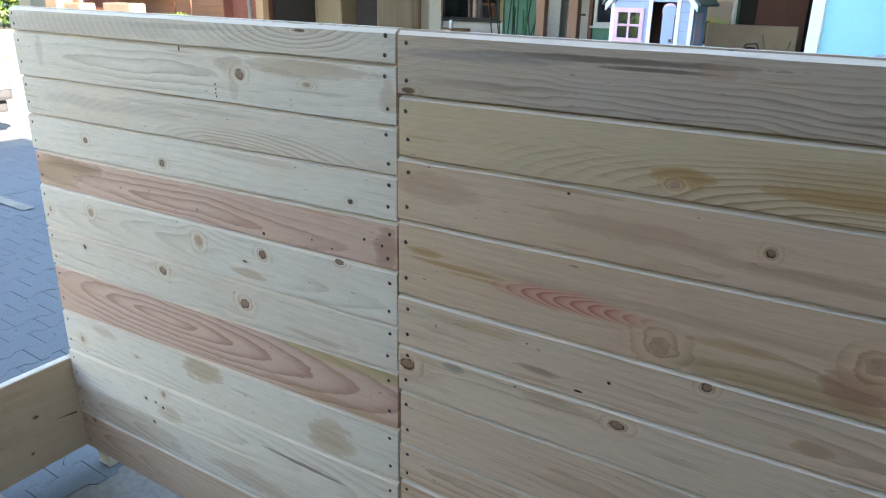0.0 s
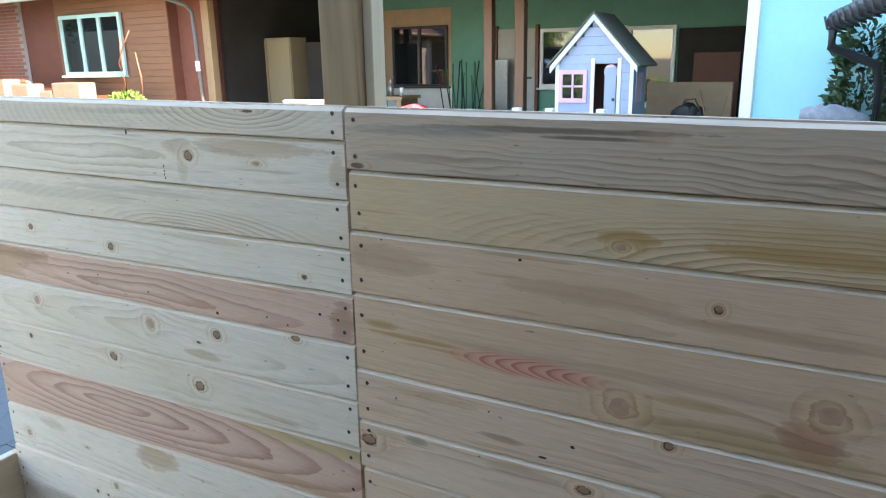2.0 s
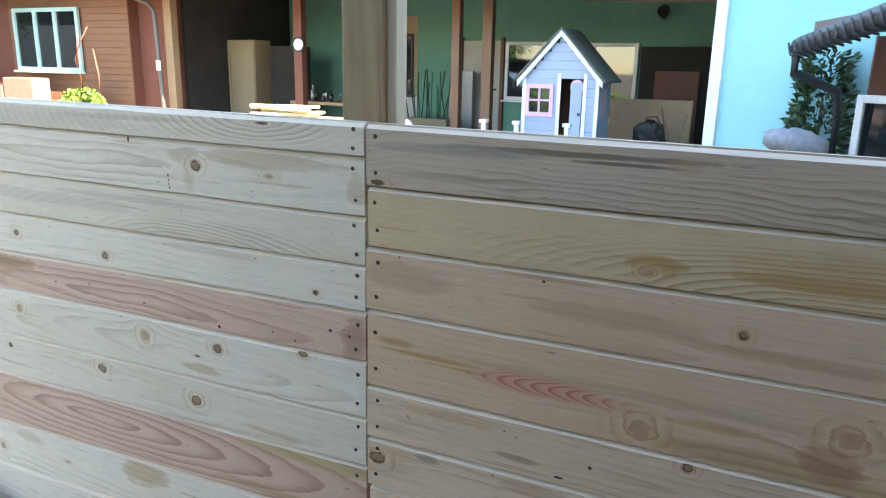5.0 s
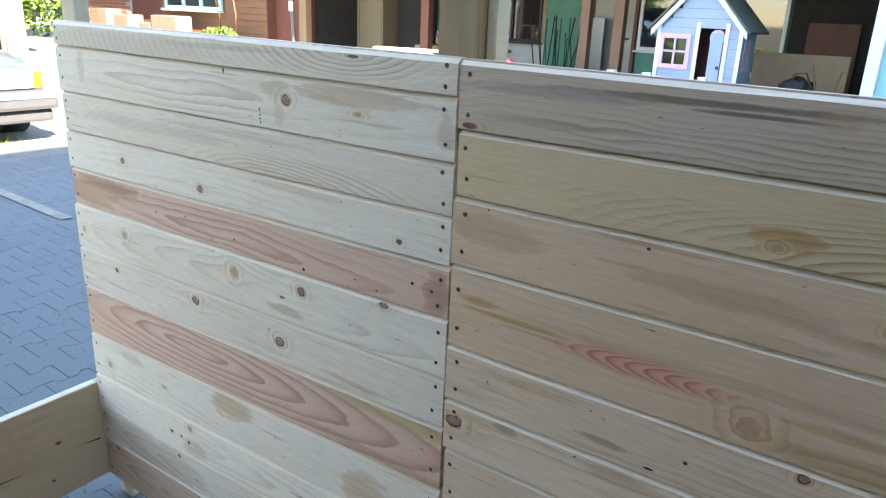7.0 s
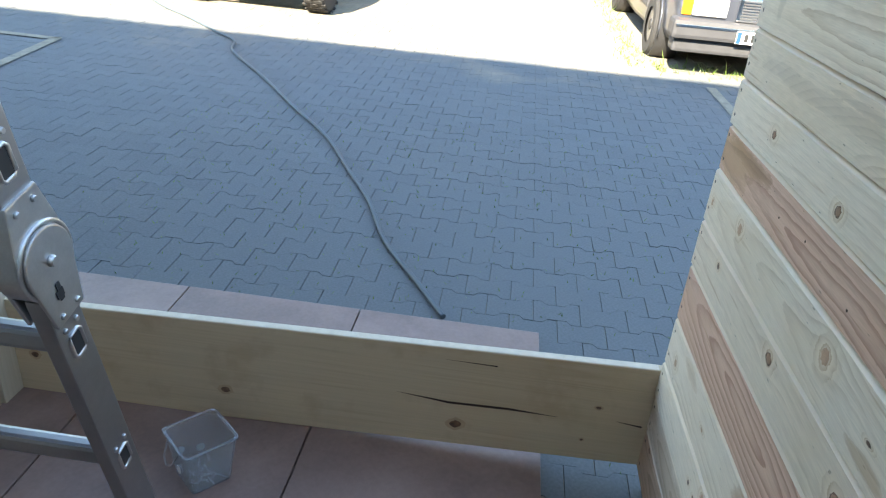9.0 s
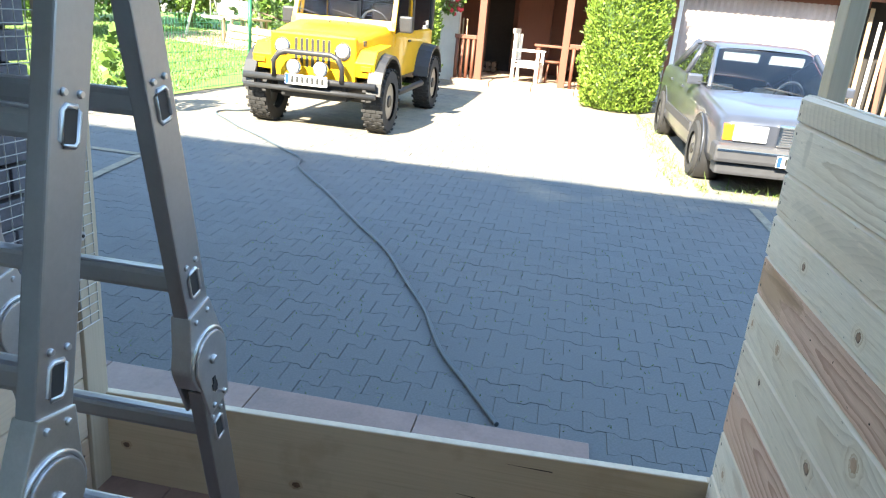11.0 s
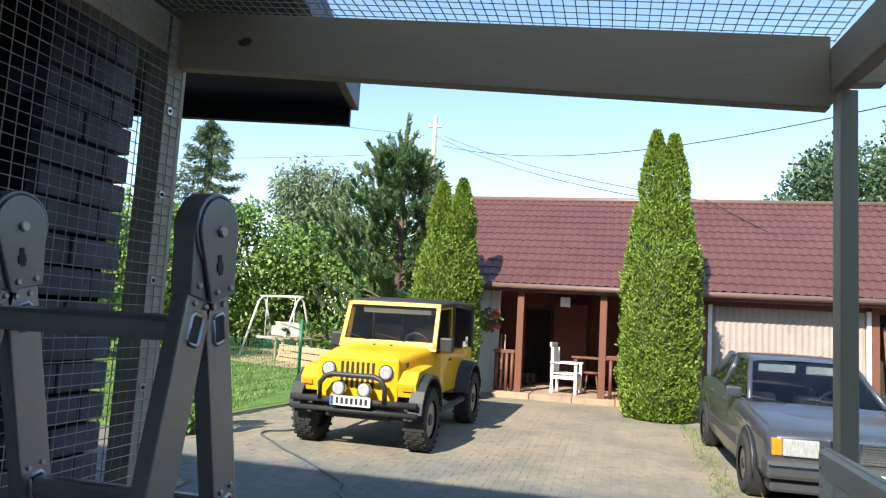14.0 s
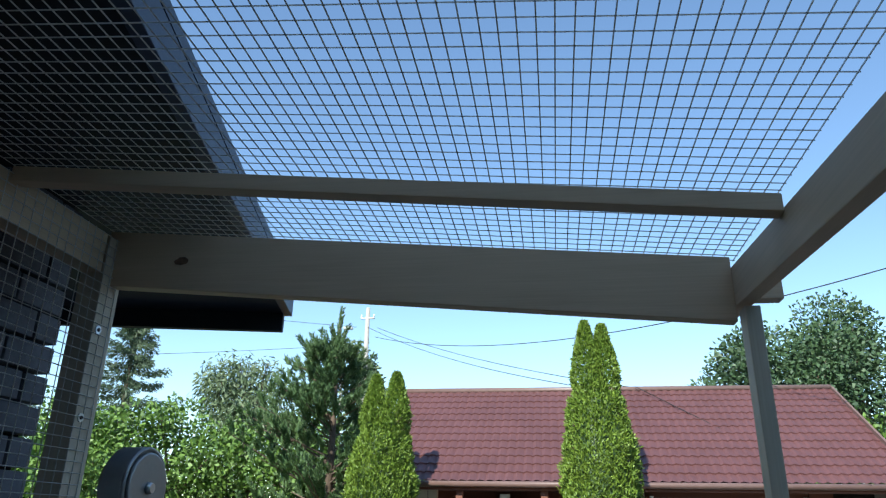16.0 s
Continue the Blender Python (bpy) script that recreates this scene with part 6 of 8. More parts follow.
def build_saloon():
    """A boxy grey saloon; front towards +x, centre of the wheelbase at the origin."""
    c = thing("saloon_car", (-10.15, 2.95, gz(-10.1)), "dark grey-blue boxy saloon parked among weeds", "car")
    c.matrix_world = pose(-10.05, 2.94, gz(-10.05), 0, 1.7, 1.6)
    ax, tr, r = 1.40, 0.803, 0.31
    for x in (-ax, ax):
        for y in (-tr, tr):
            build_wheel(c, x, y, r, 0.195, m_rim, False)
    bm = bmesh.new()
    # cross-sections along the length: x, half width, sill, waist, top of the lower body
    secs = [(-2.33, 0.74, 0.42, 0.70, 0.86), (-2.26, 0.80, 0.34, 0.74, 0.94), (-1.90, 0.845, 0.27, 0.76, 0.99), (-1.2, 0.865, 0.22, 0.76, 1.0), (0.0, 0.87, 0.20, 0.75, 0.97), (0.95, 0.86, 0.22, 0.73, 0.93), (1.55, 0.845, 0.25, 0.70, 0.88), (2.05, 0.82, 0.28, 0.68, 0.815), (2.18, 0.80, 0.32, 0.66, 0.78), (2.21, 0.78, 0.40, 0.64, 0.74)]
    rings = []
    for x, hw, s, w, t in secs:
        ring = [(-0.93, s), (-1.0, s + 0.10), (-1.0, w), (-0.97, t - 0.05), (-0.90, t - 0.012), (-0.45, t), (0.45, t), (0.90, t - 0.012), (0.97, t - 0.05), (1.0, w), (1.0, s + 0.10), (0.93, s)]
        rings.append([bm.verts.new((x, hw * u, z)) for u, z in ring])
    for a, b in zip(rings, rings[1:]):
        for k in range(12):
            f = bm.faces.new((a[k], a[(k + 1) % 12], b[(k + 1) % 12], b[k]))
            f.smooth = True
    bm.faces.new(rings[0])
    bm.faces.new(rings[-1][::-1])
    body = part("body", bm, m_graphite, c)
    # wheel arches as dark rings set proud of the flank
    for x in (-ax, ax):
        for y in (-1, 1):
            part("wheel_arch", C((x, 0.60 * y, r + 0.02), (x, 0.869 * y, r + 0.02), 0.355, n=28), m_black_plastic, body, "dark wheel arch")
            part("arch_lip", T([(x + 0.375 * math.cos(t), 0.862 * y, r + 0.02 + 0.375 * math.sin(t)) for t in [-0.2 + 0.27 * k for k in range(14)]], 0.009, 6), m_graphite, body)
    # greenhouse
    bm = bmesh.new()
    rf = [(-1.02, 1.385, 0.555), (-0.75, 1.415, 0.575), (-0.1, 1.425, 0.585), (0.10, 1.40, 0.575), (0.20, 1.37, 0.56)]
    rings = [[bm.verts.new((x, hw * u, z - d)) for u, d in ((-1.04, 0.05), (-0.97, 0.012), (-0.8, 0.0), (0, -0.008), (0.8, 0.0), (0.97, 0.012), (1.04, 0.05))] for x, z, hw in rf]
    for a, b in zip(rings, rings[1:]):
        for k in range(6):
            bm.faces.new((a[k], a[k + 1], b[k + 1], b[k])).smooth = True
    roof = part("roof", bm, m_graphite, c)

    def pane(nm, pts, mat, parent):
        q = bmesh.new()
        q.faces.new([q.verts.new(p) for p in pts])
        return part(nm, q, mat, parent)
    pane("windscreen", [(0.92, -0.70, 0.925), (0.92, 0.70, 0.925), (0.20, 0.555, 1.365), (0.20, -0.555, 1.365)], m_carglass, c)
    pane("rear_window", [(-1.62, 0.66, 0.985), (-1.62, -0.66, 0.985), (-1.02, -0.53, 1.38), (-1.02, 0.53, 1.38)], m_glassdark, c)
    for y in (-1, 1):
        pane("side_window", [(0.72, 0.74 * y, 0.965), (0.14, 0.60 * y, 1.345), (-0.42, 0.605 * y, 1.365), (-0.42, 0.765 * y, 0.985)], m_glassdark, c)
        pane("side_window", [(-0.47, 0.765 * y, 0.985), (-0.47, 0.605 * y, 1.365), (-0.98, 0.59 * y, 1.34), (-1.40, 0.745 * y, 0.995)], m_glassdark, c)
        part("pillar", T([(0.88, 0.725 * y, 0.935), (0.20, 0.585 * y, 1.365)], 0.030, 8), m_graphite, roof)
        part("pillar", T([(-0.445, 0.77 * y, 0.985), (-0.445, 0.605 * y, 1.37)], 0.032, 8), m_graphite, roof)
        part("pillar", T([(-1.55, 0.72 * y, 0.985), (-1.02, 0.575 * y, 1.365)], 0.055, 8), m_graphite, roof)
        part("gutter_strip", T([(0.18, 0.595 * y, 1.355), (-0.4, 0.61 * y, 1.375), (-1.0, 0.585 * y, 1.345)], 0.012, 6), m_black_plastic, roof)
        part("side_cladding", B(-0.98, 0.98, 0.862 * y - 0.018, 0.862 * y + 0.018, 0.42, 0.53, 0.01), m_bumper, body)
        part("mirror", B(0.55, 0.68, 0.86 * y - 0.09, 0.86 * y + 0.09, 0.94, 1.06, 0.025), m_graphite, c)
        part("door_handle", B(-0.22, -0.02, 0.868 * y - 0.012, 0.868 * y + 0.012, 0.83, 0.86, 0.005), m_graphite, body)
        part("door_handle", B(-1.12, -0.92, 0.868 * y - 0.012, 0.868 * y + 0.012, 0.83, 0.86, 0.005), m_graphite, body)
        h = part("headlight", B(2.15, 2.235, 0.52 * y - 0.165, 0.52 * y + 0.165, 0.565, 0.73, 0.015), m_lens, c, "rectangular clear headlight")
        part("indicator", B(2.10, 2.225, 0.735 * y - 0.048, 0.735 * y + 0.048, 0.565, 0.73, 0.015), m_orange, c, "orange indicator")
    g = part("grille", B(2.16, 2.255, -0.27, 0.27, 0.545, 0.765, 0.02), m_chrome, c, "chrome-framed upright grille")
    for k in range(7):
        z = 0.575 + k * 0.026
        part("slat", B(2.25, 2.262, -0.235, 0.235, z, z + 0.014, 0.002), m_bumper, g)
    part("slat", B(2.252, 2.266, -0.012, 0.012, 0.56, 0.75, 0.002), m_chrome, g)
    b = part("front_bumper", B(2.10, 2.36, -0.86, 0.86, 0.36, 0.54, 0.04), m_bumper, c)
    part("bumper_trim", B(2.345, 2.368, -0.84, 0.84, 0.475, 0.50, 0.005), m_chrome, b)
    part("spoiler", B(2.08, 2.30, -0.82, 0.82, 0.23, 0.355, 0.03), m_bumper, b)
    plate(c, 2.36, 0.0, 0.425)
    part("underbody", B(-2.1, 2.0, -0.70, 0.70, 0.17, 0.30, 0.02), m_black_plastic, c)
    for y in (-0.35, 0.38):
        part("wiper", T([(0.95, y, 0.935), (0.86, y - 0.3, 0.975), (0.84, y - 0.5, 0.99)], 0.007, 6), m_black_plastic, c)
    part("dashboard", B(0.35, 0.85, -0.66, 0.66, 0.80, 0.93, 0.03), m_black_plastic, c)
    part("steering_wheel", T([(0.32 + 0.05 * math.sin(t), 0.36 + 0.19 * math.cos(t), 0.96 + 0.17 * math.sin(t)) for t in [6.28318 * k / 20 for k in range(20)]], 0.014, 6, True), m_black_plastic, c)
    for y in (-0.36, 0.36):
        part("seat", B(-0.45, -0.28, y - 0.24, y + 0.24, 0.55, 1.18, 0.05), m_gravel, c)
    part("sun_visor", B(0.16, 0.19, -0.48, -0.05, 1.285, 1.345, 0.006), m_gravel, c)
    part("sun_visor", B(0.16, 0.19, 0.08, 0.48, 1.285, 1.345, 0.006), m_gravel, c)


build_saloon()


# ---- shed with porch and garage ----
def build_shed():
    s = thing("shed", (-16.5, 2.0, gz(-15.2)), "long low outbuilding with maroon metal-tile roof, porch and garage", "building")
    inv = s.matrix_world.inverted()

    def put(nm, bm, mat, parent=s, label=""):
        o = part(nm, bm, mat, parent, label)
        if parent is s:
            o.matrix_parent_inverse = inv
        return o
    X, E = -15.25, -14.75
    g = gz(-15.2)
    y0, y1 = -3.0, 7.2
    ridge_x, ridge_z, eave_z = -18.4, 4.93, 2.52
    # tiled roof slope: waves down the slope and small steps along it
    bm = bmesh.new()
    ny, nx = 170, 13
    rows = []
    L = math.hypot(E - 0.05 - ridge_x, ridge_z - eave_z)
    dx, dz = (E - 0.05 - ridge_x), (eave_z - ridge_z)
    nrm = Vector((-dz, 0, dx)).normalized()
    for i in range(nx):
        for edge in (0, 1):
            f = (i + edge * 0.985) / nx
            lift = 0.028 if edge == 1 else 0.0
            row = []
            for k in range(ny + 1):
                y = y0 - 0.15 + (y1 - y0 + 0.3) * k / ny
                wv = 0.016 * math.cos((y - y0) * 6.28318 / 0.185 * 1.0)
                p = Vector((ridge_x + dx * f, y, ridge_z + dz * f)) + nrm * (lift + wv)
                row.append(bm.verts.new(p))
            rows.append(row)
    for a, b in zip(rows, rows[1:]):
        for k in range(ny):
            bm.faces.new((a[k], a[k + 1], b[k + 1], b[k])).smooth = False
    roof = put("roof", bm, m_roof)
    bm = bmesh.new()
    extrude_poly(bm, [(ridge_x, ridge_z - 0.06), (-21.5, 2.6), (-21.5, 2.55), (ridge_x, ridge_z - 0.12)], "y", y0, y1)
    put("rear_slope", bm, m_roof)
    put("ridge_cap", tube(bmesh.new(), [(ridge_x, y0 - 0.15, ridge_z + 0.02), (ridge_x, y1 + 0.15, ridge_z + 0.02)], 0.07, 10), m_gutter, roof)
    put("gutter", tube(bmesh.new(), [(E, y0, eave_z - 0.05), (E, y1 + 0.1, eave_z - 0.05)], 0.06, 10), m_gutter, roof, "pale brown rain gutter")
    put("eave_board", B(E - 0.12, E - 0.07, y0, y1, eave_z - 0.16, eave_z - 0.02, 0.004), m_brownwood, roof)
    put("verge_board", box(bmesh.new(), -2.1, 2.2, -0.02, 0.03, -0.1, 0.08, 0.004, Matrix.Translation(((ridge_x + E) / 2, y1 + 0.13, (ridge_z + eave_z) / 2)) @ Matrix.Rotation(math.atan2(ridge_z - eave_z, E - ridge_x), 4, "Y")), m_gutter, roof)
    # walls
    put("wall", B(-21.3, -21.1, y0 + 0.1, y1 - 0.1, g - 0.1, 2.5), m_brownwood)
    put("wall", B(-21.1, X - 0.15, y1 - 0.3, y1 - 0.1, g - 0.1, 2.45), m_offwhite)
    put("wall", B(-21.1, X - 0.2, y0 + 0.1, y0 + 0.3, g - 0.1, 2.45), m_offwhite)
    put("wall", B(-18.6, -18.4, y0 + 0.3, 2.2, g - 0.1, 2.48), m_brownwood, s, "dark brown wooden back wall of the porch")
    put("wall", B(-18.4, X, 2.25, 2.42, g - 0.1, 2.45), m_offwhite)
    put("wall", B(X - 0.35, X - 0.15, -2.7, -1.75, g - 0.1, 2.45), m_offwhite, s, "white plastered front beside the porch")
    put("ceiling_board", B(-18.4, E - 0.12, y0 + 0.3, y1 - 0.3, 2.49, 2.52), m_brownwood)
    put("lintel", B(X - 0.1, X, 2.42, 5.9, 2.26, 2.44, 0.004), m_brownwood)
    # porch floor
    for i, (a, b) in enumerate(((-1.75, -0.95), (-0.95, -0.1), (-0.1, 0.75), (0.75, 1.5), (1.5, 2.25))):
        for k, (c, d) in enumerate(((-18.4, -17.2), (-17.2, -16.0), (-16.0, -14.75))):
            put("flagstone", B(c + 0.006, d - 0.006, a + 0.006, b - 0.006, g - 0.1, g + 0.10 + 0.004 * ((i + k) % 3), 0.012), m_stone_floor)
    # porch posts and balustrade
    for y in (-1.22, 0.47):
        put("porch_post", B(X + 0.20, X + 0.34, y - 0.07, y + 0.07, g + 0.1, eave_z - 0.14, 0.01), m_brownwood)
    for a, b in ((-1.75, -1.30), (0.55, 1.30)):
        rail = put("balustrade", B(X + 0.23, X + 0.31, a, b, g + 0.88, g + 0.96, 0.01), m_brownwood)
        n = 4
        for k in range(n):
            y = a + (b - a) * (k + 0.5) / n
            put("baluster", C((X + 0.27, y, g + 0.1), (X + 0.27, y, g + 0.88), 0.035, 0.035, 8), m_brownwood, rail)
    # inside the porch: cupboard, bench, dark openings painted as flat shade
    put("cupboard", B(-18.3, -17.8, -0.75, 0.05, g + 0.1, 2.25, 0.01), m_brownwood)
    put("dark_doorway", B(-18.395, -18.36, -1.5, -0.9, g + 0.1, 2.1), m_inner_shade)
    put("lantern", B(X + 0.02, X + 0.12, -0.42, -0.22, 2.10, 2.30, 0.01), m_offwhite, s, "pale box lantern under the eave")
    # garage door of corrugated sheet
    bm = bmesh.new()
    n = 46
    A, Bv = [], []
    for k in range(n + 1):
        y = 2.60 + 2.75 * k / n
        xx = X + (0.018 if k % 2 else -0.006)
        A.append(bm.verts.new((xx, y, g + 0.02)))
        Bv.append(bm.verts.new((xx, y, 2.27)))
    for k in range(n):
        bm.faces.new((A[k], A[k + 1], Bv[k + 1], Bv[k]))
    door = put("garage_door", bm, m_door_pink, s, "pale pinkish corrugated sheet garage door")
    put("door_post", B(X - 0.04, X + 0.05, 2.42, 2.50, g, 2.30, 0.005), m_brownwood, door)
    put("door_frame", B(X - 0.02, X + 0.06, 2.505, 2.585, g, 2.30, 0.005), m_white, door)
    put("door_frame", B(X - 0.02, X + 0.06, 5.36, 5.44, g, 2.30, 0.005), m_white, door)
    put("door_post", B(X - 0.04, X + 0.06, 5.45, 5.58, g, 2.40, 0.005), m_brownwood, door)
    # flat dark sheet paints the depth of the open bay as shade
    put("dark_bay", B(X - 0.75, X - 0.7, 5.58, y1 - 0.3, g, 2.45), m_inner_shade, s)
    # boards leaning in the open bay
    rnd = random.Random(9)
    for k in range(8):
        y = 5.70 + k * 0.155
        w = rnd.uniform(0.05, 0.10)
        h = rnd.uniform(1.7, 2.15)
        pl = thing("leaning_plank", (X + 0.30 + rnd.uniform(-0.05, 0.05), y, g), "weathered plank leaning in the open shed bay", "plank", "planks leaning at the shed")
        pl.matrix_world = pose(X + 0.30, y, g - 0.01, rnd.uniform(-7, 1), -8 + rnd.uniform(-3, 2), 0)
        part("plank_face", B(-0.015, 0.015, -w / 2, w / 2, 0, h, 0.003), [m_brownwood, m_post, m_offwhite, m_cardboard][k % 4], pl)


build_shed()


def build_porch_things():
    g = gz(-15.2) + 0.105
    c = thing("garden_armchair", (-15.6, -0.25, g), "white painted wooden garden armchair on the porch", "chair", turn=82)
    for x in (-0.27, 0.23):
        for y in (-0.27, 0.27):
            part("leg", B(x - 0.03, x + 0.03, y - 0.03, y + 0.03, 0, 0.62 if x > 0 else 0.95, 0.005), m_white, c)
    for k in range(4):
        part("seat_slat", B(-0.26 + k * 0.13, -0.15 + k * 0.13, -0.30, 0.30, 0.40, 0.425, 0.004), m_white, c)
    for y in (-0.29, 0.29):
        part("armrest", B(-0.30, 0.28, y - 0.045, y + 0.045, 0.62, 0.65, 0.006), m_white, c)
        part("side_rail", B(-0.28, 0.26, y - 0.015, y + 0.015, 0.30, 0.37, 0.004), m_white, c)
    for k in range(4):
        part("back_slat", B(-0.32, -0.295, -0.20 + k * 0.115, -0.12 + k * 0.115, 0.43, 0.98, 0.004), m_white, c)
    part("back_rail", B(-0.335, -0.29, -0.28, 0.28, 0.96, 1.05, 0.008), m_white, c)
    part("front_rail", B(0.22, 0.25, -0.28, 0.28, 0.30, 0.38, 0.004), m_white, c)
    t = thing("porch_table", (-16.5, 0.55, g), "brown wooden table at the back of the porch", "table")
    part("tabletop", B(-0.45, 0.45, -0.75, 0.75, 0.72, 0.77, 0.01), m_brownwood, t)
    for x in (-0.38, 0.38):
        for y in (-0.66, 0.66):
            part("leg", B(x - 0.04, x + 0.04, y - 0.04, y + 0.04, 0, 0.72, 0.005), m_brownwood, t)
    s = thing("stool", (-15.9, 0.25, g), "dark bentwood stool beside the armchair", "stool")
    part("seat", C((0, 0, 0.42), (0, 0, 0.46), 0.18, 0.18, 18), m_brownwood, s)
    for k in range(4):
        a = 0.785 + 1.5708 * k
        part("leg", C((0.2 * math.cos(a), 0.2 * math.sin(a), 0), (0.13 * math.cos(a), 0.13 * math.sin(a), 0.42), 0.016, n=8), m_brownwood, s)
    f = thing("hanging_basket", (-14.9, -1.85, 1.75), "hanging flower basket with red blooms under the eave", "flower basket")
    rnd = random.Random(4)

    def place(rn):
        d = Vector((rn.gauss(0, 1), rn.gauss(0, 1), rn.gauss(0, 1))).normalized()
        return d * 0.20, d, 1.0
    v, q = foliage(260, place, 0.09, rnd, 0.6)
    leaf_mesh("leaves", v, q, m_hedge, f)
    part("pot", C((0, 0, -0.18), (0, 0, 0.0), 0.09, 0.14, 14), m_brownwood, f)
    part("hanger", C((0, 0, 0), (0, 0, 0.68), 0.006, n=6), m_black_plastic, f)
    for k in range(12):
        p = Vector((rnd.gauss(0, 1) + 0.8, rnd.gauss(0, 1), rnd.gauss(0, 1))).normalized() * 0.24
        bm = bmesh.new()
        bmesh.ops.create_icosphere(bm, subdivisions=1, radius=0.045, matrix=Matrix.Translation(p))
        part("bloom", bm, m_red, f)
    for k, y in enumerate((-1.62, -1.53)):
        st = thing("garden_fork", (-15.0, y, g - 0.1), "garden tool leaning by the balustrade", "garden tool", "tools by the porch")
        st.matrix_world = pose(-15.2, y, g - 0.08, 0, 5 + 4 * k, 0)
        part("handle", C((0, 0, 0.1), (0, 0, 1.25), 0.014, n=8), m_post, st)
        part("fork_head", B(-0.01, 0.01, -0.09, 0.09, 0.0, 0.14, 0.003), m_hinge, st)
    for k in range(9):
        wx, wy = -17.5 + 0.0 * k, -1.55 + 0.13 * (k % 4)
        solid("firewood_log", C((wx - 0.15, wy, g + 0.065 + 0.12 * (k // 4)), (wx + 0.18, wy, g + 0.065 + 0.12 * (k // 4)), 0.06, n=10), m_bark, "split firewood log stacked on the porch", "log", "stacked firewood logs")


build_porch_things()


# ---- poles and overhead lines ----
def build_lines():
    p = thing("utility_pole", (-32, -7.9, gz(-32)), "concrete utility pole with crossarm and insulators", "utility pole")
    part("pole", C((0, 0, 0), (0, 0, 10.7), 0.16, 0.10, 10), m_concrete, p)
    part("crossarm", B(-0.05, 0.05, -0.34, 0.34, 10.15, 10.21, 0.005), m_hinge, p)
    for y in (-0.3, 0.3):
        part("insulator", C((0, y, 10.21), (0, y, 10.36), 0.04, 0.03, 8), m_offwhite, p)
    lamp = thing("street_lamp", (-33, -9.3, gz(-33)), "pale street lamp head on a slim steel arm", "street lamp")
    part("mast", C((0, 0, 0), (0, 0, 9.9), 0.07, 0.05, 8), m_concrete, lamp)
    part("lamp_head", box(bmesh.new(), -0.12, 0.12, -0.05, 0.40, 9.9, 10.02, 0.03), m_offwhite, lamp)

    def sag(a, b, drop, n=14):
        a, b = Vector(a), Vector(b)
        return [a.lerp(b, k / n) - Vector((0, 0, drop * 4 * (k / n) * (1 - k / n))) for k in range(n + 1)]
    for a, b, d in (((-32, -7.9, 10.45), (-18.4, 1.9, 4.95), 0.35), ((-32, -7.4, 10.4), (-18.4, 3.0, 4.95), 0.3), ((-32, -8.4, 9.6), (-20, -60, 9.8), 1.4), ((-32, -8.4, 10.45), (-18, -40, 13.5), 0.8)):
        solid("overhead_cable", T(sag(a, b, d, 40), 0.011, 5), m_blackcable, "black overhead service cable sagging between poles", "cable", "overhead cables")
    a, b = Vector((-32, -7.5, 9.95)), Vector((-16, 5.84, 6.55))
    solid("overhead_cable", T([a.lerp(b, t) - Vector((0, 0, 2.95 * t * (1 - t))) for t in [k / 24 for k in range(37)]], 0.013, 5), m_blackcable, "black overhead service cable sagging between poles", "cable", "overhead cables")
    solid("overhead_cable", T([(-18.3, 2.75, 5.0), (-16.7, 4.3, 3.78), (-15.3, 5.6, 2.75), (-14.7, 6.4, 2.50)], 0.010, 6), m_blackcable, "black cable lying down the roof slope", "cable", "overhead cables")


build_lines()

